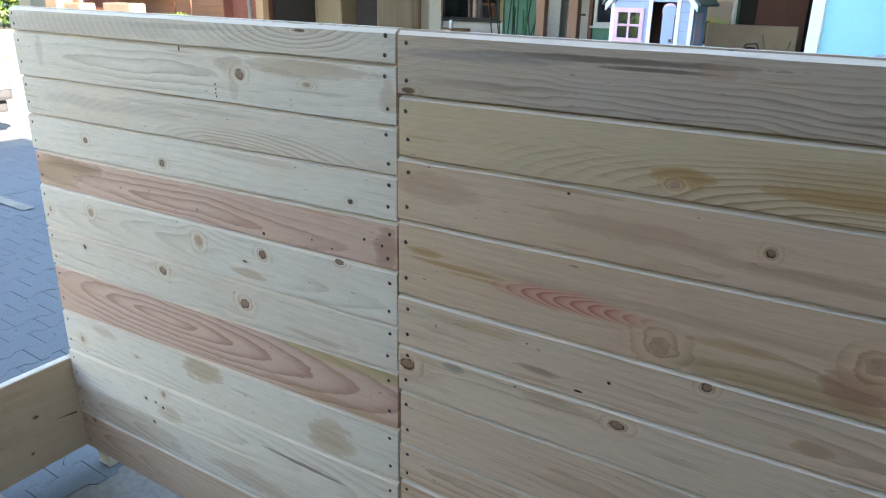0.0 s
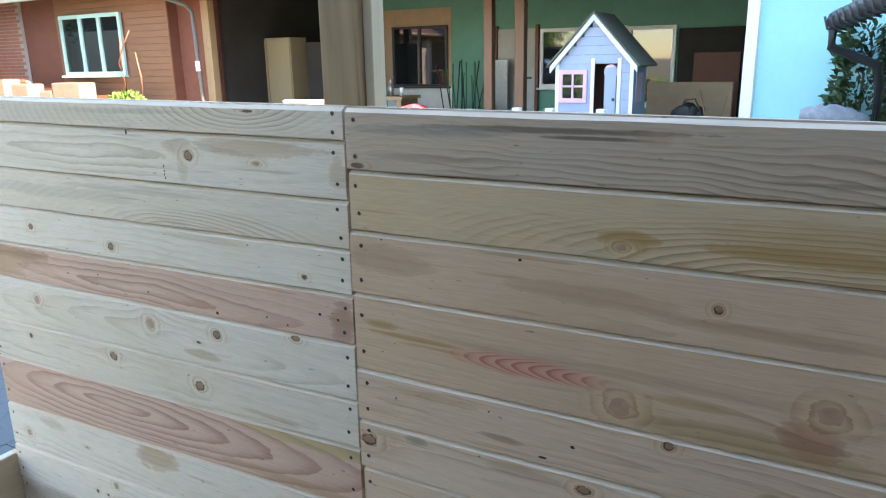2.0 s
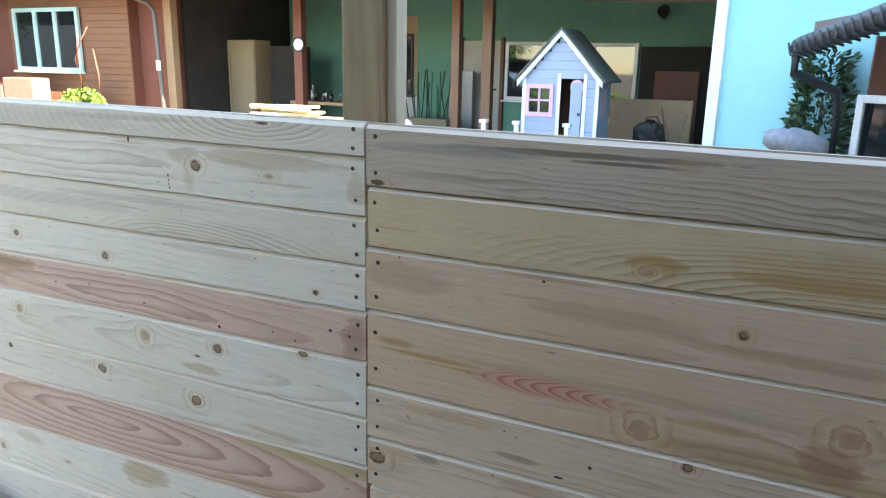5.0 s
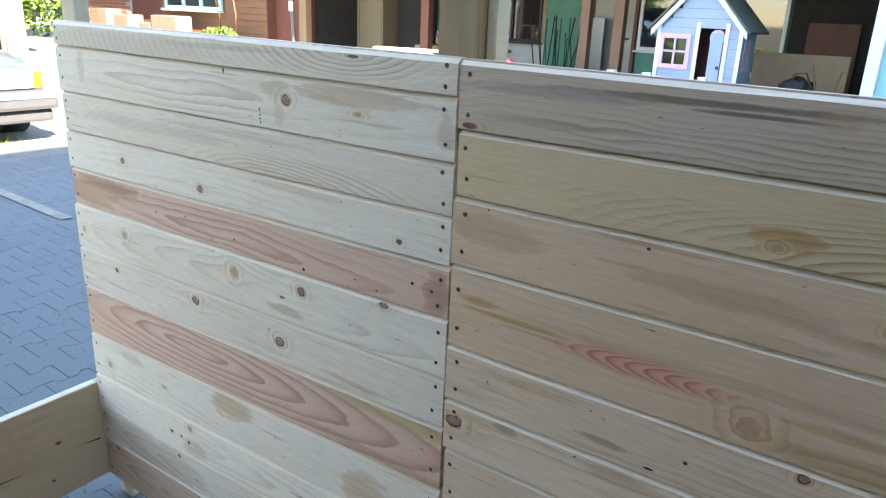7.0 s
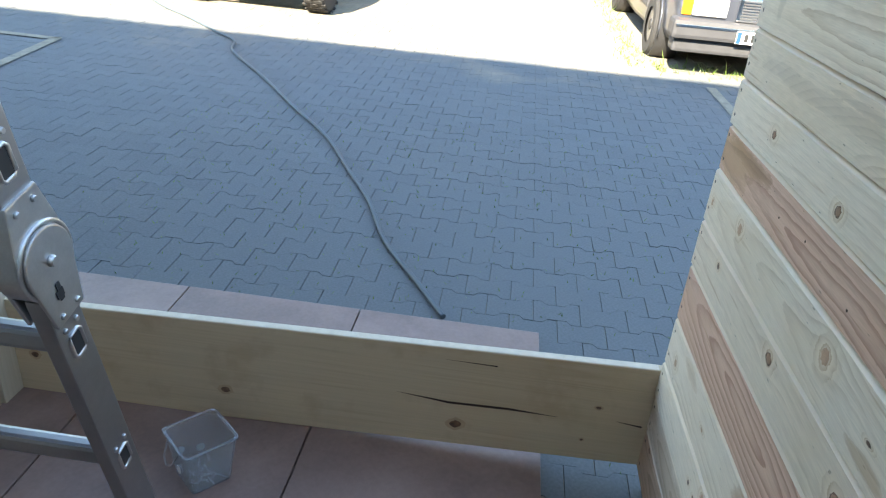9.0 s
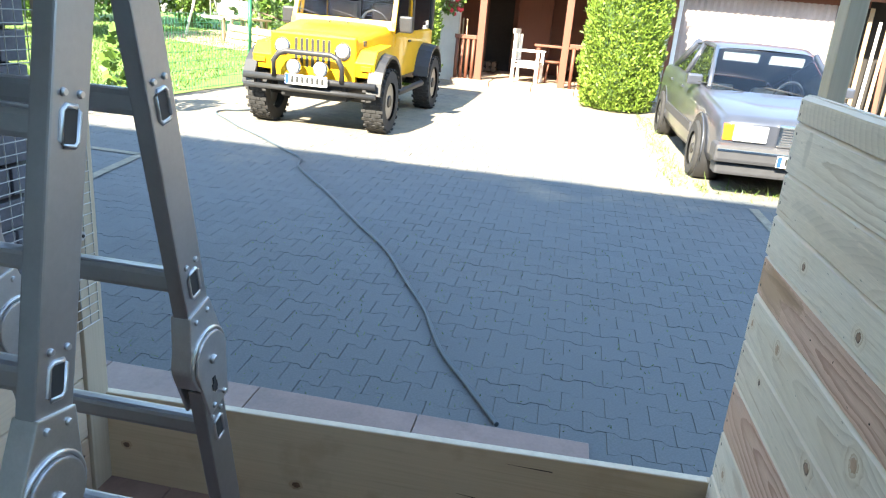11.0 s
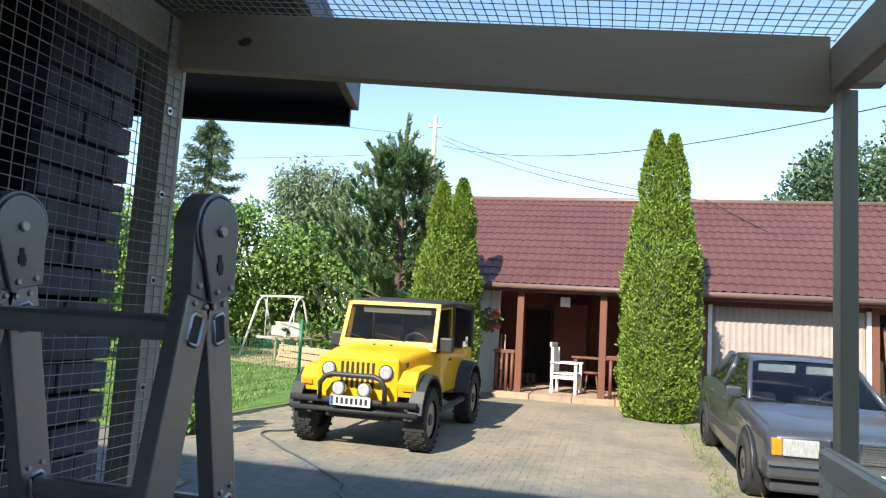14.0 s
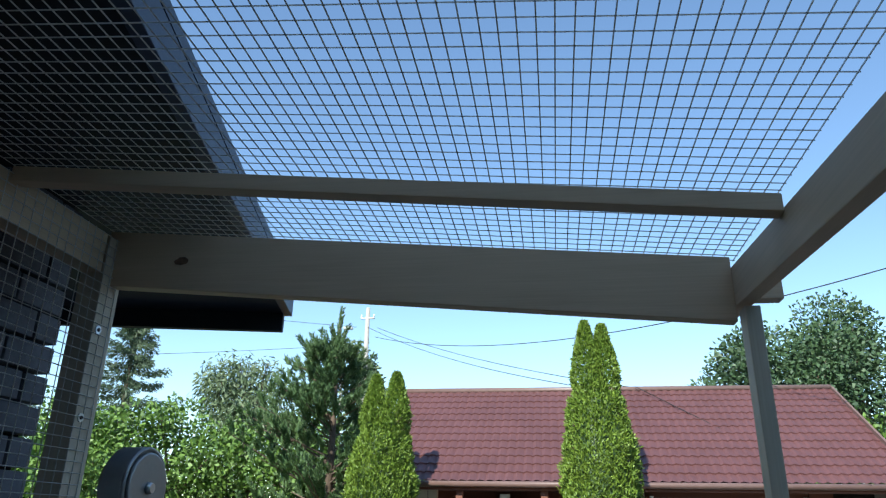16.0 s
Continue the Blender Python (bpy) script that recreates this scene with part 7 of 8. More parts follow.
# ---- beyond the plank wall: the north side of the yard ----
def build_north():
    # sea-green back wall under the lean-to roof
    w = thing("wall_north", (-6.0, 14.4, gz(-6)), "sea-green rendered wall under a deep lean-to roof", "wall", kind="structure")
    inv = w.matrix_world.inverted()

    def put(nm, bm, mat, parent=w, label=""):
        o = part(nm, bm, mat, parent, label)
        o.matrix_parent_inverse = inv
        return o
    put("render", B(-11.2, 3.0, 14.3, 14.6, -0.2, 3.9), m_green_wall)
    put("pale_plinth", B(-9.45, -7.72, 14.285, 14.299, -0.2, 0.88), m_offwhite)
    put("pale_patch", B(-9.49, -7.72, 14.285, 14.298, 0.882, 2.58), m_cardboard)
    bm = bmesh.new()
    extrude_poly(bm, [(9.78, 2.52), (14.6, 3.62), (14.6, 3.70), (9.78, 2.60)], "x", -12.0, 3.0)
    fall = Matrix.Translation((-6, 0, 2.525)) @ Matrix.Rotation(radians(2.16), 4, "Y") @ Matrix.Translation((6, 0, -2.51))
    bmesh.ops.transform(bm, matrix=fall, verts=bm.verts[:])
    solid("ceiling", bm, m_brownwood, "brown boarded underside of the lean-to roof", "ceiling", kind="structure")
    eave = thing("lean_to_roof", (-5.6, 9.7, 2.5), "lean-to roof edge with grey gutter over dark tiles", "roof", kind="structure")
    ei = eave.matrix_world.inverted()
    bm = bmesh.new()
    extrude_poly(bm, [(9.70, 2.605), (14.6, 3.72), (14.6, 3.76), (9.70, 2.645)], "x", -12.0, 3.0)
    for nm, q, mat in (("tile_slope", bm, m_ph_roof), ("fascia", B(-12.0, 3.0, 9.735, 9.775, 2.50, 2.60, 0.004), m_brownwood), ("gutter", T([(-12.0, 9.69, 2.55), (3.0, 9.69, 2.55)], 0.038, 10), m_gutter_grey)):
        bmesh.ops.transform(q, matrix=fall, verts=q.verts[:])
        o = part(nm, q, mat, eave)
        o.matrix_parent_inverse = ei
    # the bay's gloom is painted into both of these walls
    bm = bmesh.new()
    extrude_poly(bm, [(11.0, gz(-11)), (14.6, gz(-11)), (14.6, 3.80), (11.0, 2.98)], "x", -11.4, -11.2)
    solid("wall_recess_side", bm, m_inner_shade, "side wall of the lean-to in a near-black shade colour", "wall", kind="structure")
    solid("wall_recess_back", B(-14.8, -11.41, 14.0, 14.3, gz(-13), 4.4), m_inner_shade, "back wall of the storage bay, coloured as deep shade", "wall", kind="structure")

    def window(nm, x0, x1, z0, z1, y, frame_mat, cols, label, fw=0.07, back=m_glassdark):
        t = thing(nm, ((x0 + x1) / 2, y, z0), label, "window", kind="structure")
        iv = t.matrix_world.inverted()
        o = part("pane", B(x0, x1, y - 0.03, y - 0.015, z0, z1), back, t)
        o.matrix_parent_inverse = iv
        for a, b, c, d in [(x0 - fw, x0, z0 - fw, z1 + fw), (x1, x1 + fw, z0 - fw, z1 + fw), (x0, x1, z0 - fw, z0), (x0, x1, z1, z1 + fw)] + [(x0 + (x1 - x0) * k / cols - fw * 0.6, x0 + (x1 - x0) * k / cols + fw * 0.6, z0, z1) for k in range(1, cols)]:
            o = part("window_frame", B(a, b, y - 0.07, y - 0.005, c, d, 0.006), frame_mat, t)
            o.matrix_parent_inverse = iv
        o = part("window_sill", B(x0 - 0.1, x1 + 0.1, y - 0.16, y - 0.004, z0 - fw - 0.04, z0 - fw - 0.002, 0.005), frame_mat, t)
        o.matrix_parent_inverse = iv
    window("window_1", -9.19, -7.85, 0.95, 2.16, 14.29, m_black_plastic, 2, "dark framed two-light window in the green wall", 0.05)
    window("window_2", -5.55, -3.9, 0.95, 1.98, 14.29, m_white, 2, "white framed window beside the white door")
    window("window_3", -3.75, -2.98, 0.62, 1.96, 14.29, m_white, 1, "white framed glazed door leaf")
    # doors
    d = thing("door_1", (-6.15, 14.26, -0.2), "closed cream panel door with a black handle", "door", kind="structure")
    part("leaf", B(-0.42, 0.42, -0.03, 0.03, 0.0, 2.27, 0.006), m_cream, d)
    for a, b in ((-0.50, -0.43), (0.43, 0.50)):
        part("jamb", B(a, b, -0.05, 0.035, 0.0, 2.34, 0.005), m_brownwood, d)
    part("door_handle", B(0.24, 0.36, -0.08, -0.035, 1.26, 1.30, 0.006), m_black_plastic, d)
    solid("leaning_sheet", B(-6.75, -6.20, 13.9, 13.95, -0.2, 1.45, 0.004), m_hinge, "grey sheet leaning beside the cream door", "sheet")
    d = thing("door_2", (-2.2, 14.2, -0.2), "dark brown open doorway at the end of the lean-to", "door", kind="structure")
    # dark sheet in place of the unlit room behind the doorway
    part("opening", B(-0.65, 1.5, -0.02, 0.06, 0.0, 2.16), m_inner_shade, d)
    part("leaf", B(-0.35, 0.45, -0.08, -0.025, 0.0, 1.72, 0.005), m_brownwood, d)
    # posts of the lean-to
    for x0, x1, y in ((-5.315, -5.17, 11.0), (-4.76, -4.60, 11.0), (-8.54, -8.36, 11.0)):
        solid("lean_to_post", B(x0, x1, y, y + 0.15, gz(x0), 2.79, 0.006), m_brownwood if x0 < -8 else m_redpost, "red-brown timber post carrying the lean-to", "post", "lean-to posts")
    # wardrobe in the bay
    c = thing("wardrobe", (-11.14, 12.2, gz(-11)), "old beige laminate wardrobe standing in the dark bay", "wardrobe")
    part("carcass", B(-0.66, 0.66, -0.02, 0.5, 0.0, 1.93, 0.01), m_wardrobe, c)
    for s in (-1, 1):
        part("door", B(-0.64 if s < 0 else 0.01, -0.01 if s < 0 else 0.64, -0.045, -0.022, 0.05, 1.90, 0.006), m_wardrobe, c)
    c = thing("wardrobe", (-9.95, 12.5, gz(-10)), "brown cupboard in painted shade beside the beige wardrobe", "wardrobe")
    # cupboard front coloured near black, as if unlit
    part("carcass", B(-0.38, 0.30, 0.0, 0.5, 0.0, 1.85, 0.01), m_inner_shade, c)
    c = thing("shelf_rack", (-12.1, 12.4, gz(-12)), "dark open shelf rack with clutter", "shelf")
    for x in (-0.36, 0.30):
        part("upright", B(x, x + 0.05, -0.2, 0.25, 0, 1.9, 0.004), m_wardrobe, c)
    for z in (0.3, 0.8, 1.3, 1.75):
        part("shelf", B(-0.31, 0.30, -0.2, 0.25, z, z + 0.03, 0.003), m_wardrobe, c)
    # wall clock and lamp
    c = thing("wall_clock", (-8.42, 10.985, 1.86), "small round wall clock hanging on the timber post", "clock")
    part("rim", T([(0.12 * math.cos(t), 0, 0.12 * math.sin(t)) for t in [6.28318 * k / 20 for k in range(20)]], 0.018, 6, True), m_black_plastic, c)
    part("dial", C((0, -0.006, 0), (0, 0.008, 0), 0.115, n=20), m_white, c)
    for a, L in ((0.5, 0.06), (2.4, 0.085)):
        part("clock_hand", T([(0, -0.010, 0), (L * math.cos(a), -0.010, L * math.sin(a))], 0.006, 5), m_black_plastic, c)
    c = thing("wall_lamp", (-2.49, 14.28, 2.55), "small black wall lamp on the green wall", "lamp")
    part("shade", C((0, -0.05, -0.05), (0, -0.2, 0.05), 0.06, 0.12, 12), m_black_plastic, c)
    part("bracket", C((0, 0.0, 0.0), (0, -0.08, -0.02), 0.03, n=8), m_black_plastic, c)

    # wooden house with the teal window
    h = thing("wooden_house", (-15.0, 10.9, gz(-15)), "brown-stained wooden house front with a teal window", "building")
    iv = h.matrix_world.inverted()

    def hp(nm, bm, mat, parent=h, label=""):
        o = part(nm, bm, mat, parent, label)
        if parent is h:
            o.matrix_parent_inverse = iv
        return o
    hp("wall", B(-17.2, -12.2, 10.52, 10.75, gz(-15) - 0.2, 2.98), m_redwall)
    z = gz(-15)
    k = 0
    while z < 2.85:
        for a, b in ((-15.9, -15.80), (-13.55, -12.2)) if 1.14 < z < 2.56 else ((-15.9, -12.2),):
            hp("siding_board", B(a, b, 10.49, 10.519, z, z + 0.128, 0.008), m_brownlog)
        z += 0.132
    hp("side_wall", B(-12.2, -11.3, 10.75, 11.0, gz(-12) - 0.1, 2.80), m_redwall, h, "oxide red wall beside the bay")
    hp("brick_pier", B(-19.2, -17.2, 10.45, 10.8, gz(-17), 2.98), m_concrete)
    bm = bmesh.new()
    for r in range(36):
        for q in range(8):
            x = -19.2 + q * 0.25 + (0.125 if r % 2 else 0)
            if x + 0.24 < -17.15:
                box(bm, x, x + 0.24, 10.436, 10.452, gz(-17) + r * 0.08 + 0.005, gz(-17) + r * 0.08 + 0.07)
    hp("brick_courses", bm, m_redbrick)
    tagged(h.children[-1], kind="stuff")
    bm = bmesh.new()
    extrude_poly(bm, [(9.85, 2.90), (15.0, 4.9), (15.0, 5.0), (9.85, 3.0)], "x", -19.3, -11.5)
    slope = hp("roof", bm, m_ph_roof, h, "dark grey tiled roof slope")
    for k in range(22):
        x = -19.1 + 0.325 * k
        hp("tile", T([(x, 9.82, 3.01), (x, 10.8, 3.40), (x, 11.8, 3.79)], 0.07, 8), m_ph_roof, slope)
    hp("eave_board", B(-19.3, -11.9, 9.80, 9.84, 2.86, 2.98, 0.004), m_gutter_grey, slope, "pale grey eave board")
    window("window_4", -15.63, -13.70, 1.35, 2.49, 10.5, m_teal_white, 3, "three-light window with white and teal frame", 0.08)
    hp("downpipe", T([(-12.15, 9.95, 2.86), (-11.5, 10.35, 2.60), (-11.35, 10.38, 2.45), (-11.25, 10.38, gz(-11))], 0.04, 8), m_gutter_grey, h, "grey downpipe")
    hp("bay_post", B(-11.25, -11.05, 10.5, 10.66, gz(-11), 2.67, 0.006), m_post, h)
    hp("white_tag", B(-11.33, -11.22, 10.31, 10.33, 1.34, 1.53, 0.004), m_white, h)
    # planters and a bare shrub on the sill ledge
    for k, (x, w, hh, mat) in enumerate(((-16.4, 0.62, 0.42, m_carton), (-15.45, 0.42, 0.30, m_carton), (-14.7, 0.95, 0.50, m_carton), (-17.2, 0.4, 0.5, m_carton))):
        b = thing("planter_box", (x, 9.9, gz(x) + 0.45), "brown carton planter box on a ledge in the sun", "planter", "planters along the house")
        part("tub", B(-w / 2, w / 2, -0.2, 0.2, 0, hh, 0.02), mat, b)
        part("soil", B(-w / 2 + 0.03, w / 2 - 0.03, -0.17, 0.17, hh - 0.02, hh + 0.01), m_bark, b)
    solid("planter_ledge", B(-18.0, -12.6, 9.6, 10.2, gz(-15) - 0.1, gz(-15) + 0.45, 0.02), m_carton, "low concrete ledge along the wooden house", "ledge")
    rnd = random.Random(17)
    s = thing("bare_shrub", (-13.0, 9.9, gz(-13) + 0.40), "bare branched shrub with a few leaves at its foot", "shrub")
    for pts in ([(0, 0, 0), (0.05, 0, 0.6), (-0.1, 0, 1.0), (0.12, 0, 1.35), (0.35, 0, 1.62)], [(-0.02, 0, 0.9), (0.0, 0, 1.25), (0.05, 0, 1.5)], [(0.5, 0, 0), (0.55, 0, 0.7), (0.45, 0, 1.2)]):
        part("branch", T(pts, 0.013, 6), m_brownwood, s)

    def place(rn):
        d = Vector((rn.gauss(0, 1), rn.gauss(0, 1), abs(rn.gauss(0, 1)))).normalized()
        return Vector((d.x * 0.5, d.y * 0.2, 0.05 + d.z * 0.3)), d, 1.0
    v, f = foliage(420, place, 0.13, rnd, 0.6)
    leaf_mesh("leaves", v, f, m_grass, s)

    # turquoise building with its gutter, conifer and fleece
    b = thing("turquoise_house", (1.6, 8.5, -0.2), "pale turquoise rendered house corner in the sun", "building")
    iv = b.matrix_world.inverted()
    bm = bmesh.new()
    extrude_poly(bm, [(-0.72, 7.2), (3.6, 6.2), (3.6, 9.6), (-0.54, 9.6)], "z", -0.2, 4.4)
    o = part("wall", bm, m_blue_wall, b)
    o.matrix_parent_inverse = iv
    bm = bmesh.new()
    extrude_poly(bm, [(-0.83, 7.18), (-0.73, 7.16), (-0.62, 7.6), (-0.70, 7.6)], "z", -0.2, 4.4)
    o = part("corner_strip", bm, m_white, b, "white corner strip")
    o.matrix_parent_inverse = iv
    r = thing("shed_roof", (0.8, 6.2, 1.9), "low dark eave with a ribbed black gutter and downpipe", "roof", kind="structure")
    iv = r.matrix_world.inverted()

    def rp(nm, bm, mat, label=""):
        o = part(nm, bm, mat, r, label)
        o.matrix_parent_inverse = iv
        return o
    gut = [(-0.10 + 0.55 * t, 6.35 - 1.7 * t, 1.69 + 0.16 * t) for t in [k / 14 for k in range(15)]]
    rp("gutter", T(gut, 0.075, 10), m_black_plastic)
    for p in gut[::1]:
        rp("gutter_bracket", T([(p[0] - 0.085, p[1] - 0.02, p[2] + 0.03), (p[0] - 0.06, p[1] - 0.02, p[2] - 0.06), (p[0] + 0.03, p[1], p[2] - 0.085)], 0.009, 5), m_bumper)
    bm = bmesh.new()
    extrude_poly(bm, [(-0.02, 6.45), (0.58, 4.6), (3.5, 4.6), (3.5, 6.3)], "z", 1.80, 1.88)
    rp("eave", bm, m_gutter)
    rp("downpipe", T([(-0.12, 6.35, 1.63), (-0.12, 6.37, 1.50), (0.02, 6.40, 1.44), (0.20, 6.45, 1.36), (0.23, 6.46, 1.2), (0.22, 6.46, -0.2)], 0.035, 10), m_black_plastic, "black angled downpipe")
    t = thing("conifer", (0.12, 6.95, -0.2), "slim dark green conifer against the turquoise wall", "shrub")
    part("trunk", C((0, 0, 0), (0, 0, 1.5), 0.03, 0.01, 6), m_bark, t)

    def place2(rn):
        u = rn.random()
        a = rn.uniform(0, 6.283)
        q = (0.22 * (1 - 0.5 * u) + 0.05) * rn.uniform(0.5, 1.1)
        return Vector((q * math.cos(a), q * math.sin(a), 0.3 + 1.55 * u)), Vector((math.cos(a), math.sin(a), 0.5)), 1.0
    v, f = foliage(2600, place2, 0.09, rnd, 0.35, 0.7)
    leaf_mesh("crown", v, f, m_darktree, t)
    fl = thing("fleece_throw", (-0.03, 6.15, 0.80), "shaggy grey fleece thrown over a wooden rail", "throw")
    bm = bmesh.new()
    rr = []
    for i in range(15):
        u = i / 14
        ring = []
        for k in range(12):
            a = 6.28318 * k / 12
            q = (0.085 * math.sin(math.pi * min(1, max(0, u * 0.96 + 0.03))) ** 0.45 + 0.02) * (1 + rnd.uniform(-0.12, 0.12))
            ring.append(bm.verts.new((-0.24 + 0.46 * u, q * math.cos(a) * 1.2, 0.20 + q * math.sin(a) - 0.05 * u)))
        rr.append(ring)
    for a, c2 in zip(rr, rr[1:]):
        for k in range(12):
            bm.faces.new((a[k], a[(k + 1) % 12], c2[(k + 1) % 12], c2[k])).smooth = True
    bm.faces.new(rr[0][::-1])
    bm.faces.new(rr[-1])
    part("fleece", bm, m_fluff, fl)
    st = thing("wooden_rail", (-0.03, 6.15, -0.2), "low wooden rail carrying the fleece", "rail")
    part("bar", B(-0.35, 0.40, -0.05, 0.05, 1.00, 1.10, 0.006), m_post, st)
    for x in (-0.3, 0.35):
        part("leg", B(x - 0.04, x + 0.04, -0.04, 0.04, 0, 1.00, 0.004), m_post, st)
    wf = thing("window_frame_unit", (0.52, 6.45, 0.72), "white window frame leaning under the low eave", "window frame", turn=-40)
    for a, b2, c1, d1 in ((-0.2, -0.14, 0, 0.62), (0.14, 0.2, 0, 0.62), (-0.14, 0.14, 0.0, 0.06), (-0.14, 0.14, 0.56, 0.62)):
        part("rail", B(a, b2, -0.03, 0.03, c1, d1, 0.005), m_white, wf)
    part("pane", B(-0.14, 0.14, -0.005, 0.005, 0.06, 0.56), m_glassdark, wf)
    solid("shed_side", B(0.42, 3.5, 6.55, 6.7, -0.2, 1.78), m_brownwood, "dark wooden shed side under the low eave", "wall", kind="structure")

    # out-of-view wall added to stop sun reaching under the lean-to
    solid("wall_lean_to_end", B(0.4, 0.6, 9.8, 14.29, -0.2, 2.53), m_green_wall, "hidden sea-green wall added to keep sun out of the lean-to", "wall", kind="structure")
    # leaning board and clutter before the green wall
    bm = bmesh.new()
    extrude_poly(bm, [(-0.96, 0.0), (-0.90, 0.0), (-0.70, 1.5), (-0.74, 1.5)], "y", 9.4, 9.5)
    solid("leaning_board", bm, m_offwhite, "pale board leaning at the turquoise corner", "board")


m_gutter_grey = paint("weathered grey gutter", (0.13, 0.135, 0.13), 0.5, 0, 0.12, 6)
m_redpost = wood("orange-brown post", (0.19, 0.10, 0.055), (0.13, 0.06, 0.032), axis="z", contrast=0.6)
m_teal_white = paint("white frame with teal edge", (0.42, 0.60, 0.55), 0.5, 0, 0.1, 8)
build_north()


def build_playhouse():
    p = thing("playhouse", pose(-3.08, 9.9, gz(-3.1)) @ Matrix.Diagonal((0.935, 1.0, 1.0, 1.0)), "grey-blue wooden children's playhouse with white trim and pink window", "playhouse")
    F = 0.35                      # floor above the ground
    hw, eave, apex, depth = 0.56, 1.62, 2.19, 0.75
    # front wall of lapped boards with door and window openings
    z = F
    k = 0
    while z < apex - 0.05:
        t = z + 0.118
        half = hw if t <= eave else max(0.03, hw * (apex - t) / (apex - eave))
        segs = [(-half, half)]
        if t > 1.08 and z < 1.40:
            segs = [(-half, -0.50), (-0.12, half)]
        out = []
        for a, b in segs:
            if z < 1.52:
                for c, d in ((a, min(b, -0.02)), (max(a, 0.36), b)):
                    if d - c > 0.01:
                        out.append((c, d))
            else:
                out.append((a, b))
        for a, b in out:
            part("wall_board", B(a, b, -0.012 - 0.004 * (k % 2), 0.012, z, t, 0.003), m_ph_blue, p)
        z += 0.12
        k += 1
    for x in (-0.56, 0.55):
        part("side_wall", B(x, x + 0.02, 0.013, depth, F, eave + 0.02), m_ph_blue, p)
    part("back_wall", B(-0.54, 0.55, depth, depth + 0.02, F, eave), m_ph_blue, p)
    part("floor_deck", B(-0.62, 0.62, -0.30, depth + 0.05, F - 0.10, F - 0.001, 0.005), m_ph_blue, p)
    # dark brown sheet painted in for the unlit inside
    part("inner_dark", B(-0.53, 0.54, 0.55, 0.56, F, eave), m_brownwood, p)
    for x in (-0.585, -0.035, 0.36, 0.545):
        part("trim", B(x, x + 0.055, -0.035, -0.014, F, eave if abs(x) > 0.4 else 1.62, 0.004), m_white, p, "white trim post")
    for x0, x1 in ((-0.60, 0.0), (0.0, 0.60)):
        s = 1 if x1 > 0 else -1
        bm = bmesh.new()
        extrude_poly(bm, [(0, apex + 0.02), (s * 0.66, eave - 0.10), (s * 0.66, eave - 0.19), (0, apex - 0.07)], "y", -0.09, -0.04, 0.004)
        part("barge_board", bm, m_white, p, "white barge board")
        bm = bmesh.new()
        extrude_poly(bm, [(0, apex + 0.045), (s * 0.70, eave - 0.09), (s * 0.70, eave - 0.12), (0, apex + 0.015)], "y", -0.12, depth + 0.12)
        part("roof_slope", bm, m_ph_roof, p, "dark felt roof slope")
    # pink window
    w = part("window", B(-0.49, -0.13, -0.012, 0.0, 1.05, 1.45), m_glassdark, p)
    for a, b, c, d in ((-0.53, -0.47, 1.02, 1.47), (-0.15, -0.09, 1.02, 1.47), (-0.47, -0.15, 1.02, 1.08), (-0.47, -0.15, 1.41, 1.47), (-0.325, -0.295, 1.08, 1.41), (-0.47, -0.15, 1.232, 1.26)):
        part("window_bar", B(a, b, -0.04, -0.013, c, d, 0.004), m_pink, w, "pink window frame")
    # door: arched opening, leaf ajar
    d = part("door", box(bmesh.new(), 0.0, 0.17, -0.015, 0.0, F + 0.01, 1.50, 0.004, pose(0.18, -0.03, 0, 0, 0, 0)), m_ph_blue, p)
    part("door_arch", C((0.265, -0.040, 1.44), (0.265, -0.016, 1.44), 0.10, n=20), m_pink, d)
    part("door_handle", B(0.30, 0.34, -0.06, -0.045, 1.05, 1.09, 0.004), m_black_plastic, d)
    part("side_window", B(0.571, 0.58, 0.20, 0.52, 1.02, 1.42), m_pink, p)
    # picket caps in front
    for x in (-0.85, -0.36, 0.35):
        k = thing("picket_post", (-3.12 + x, 9.3, gz(-3.1)), "white turned picket post before the playhouse", "post", "picket posts")
        part("shaft", B(-0.03, 0.03, -0.03, 0.03, 0, 0.93, 0.004), m_white, k)
        part("cap", B(-0.055, 0.055, -0.055, 0.055, 0.93, 0.98, 0.012), m_white, k)


build_playhouse()


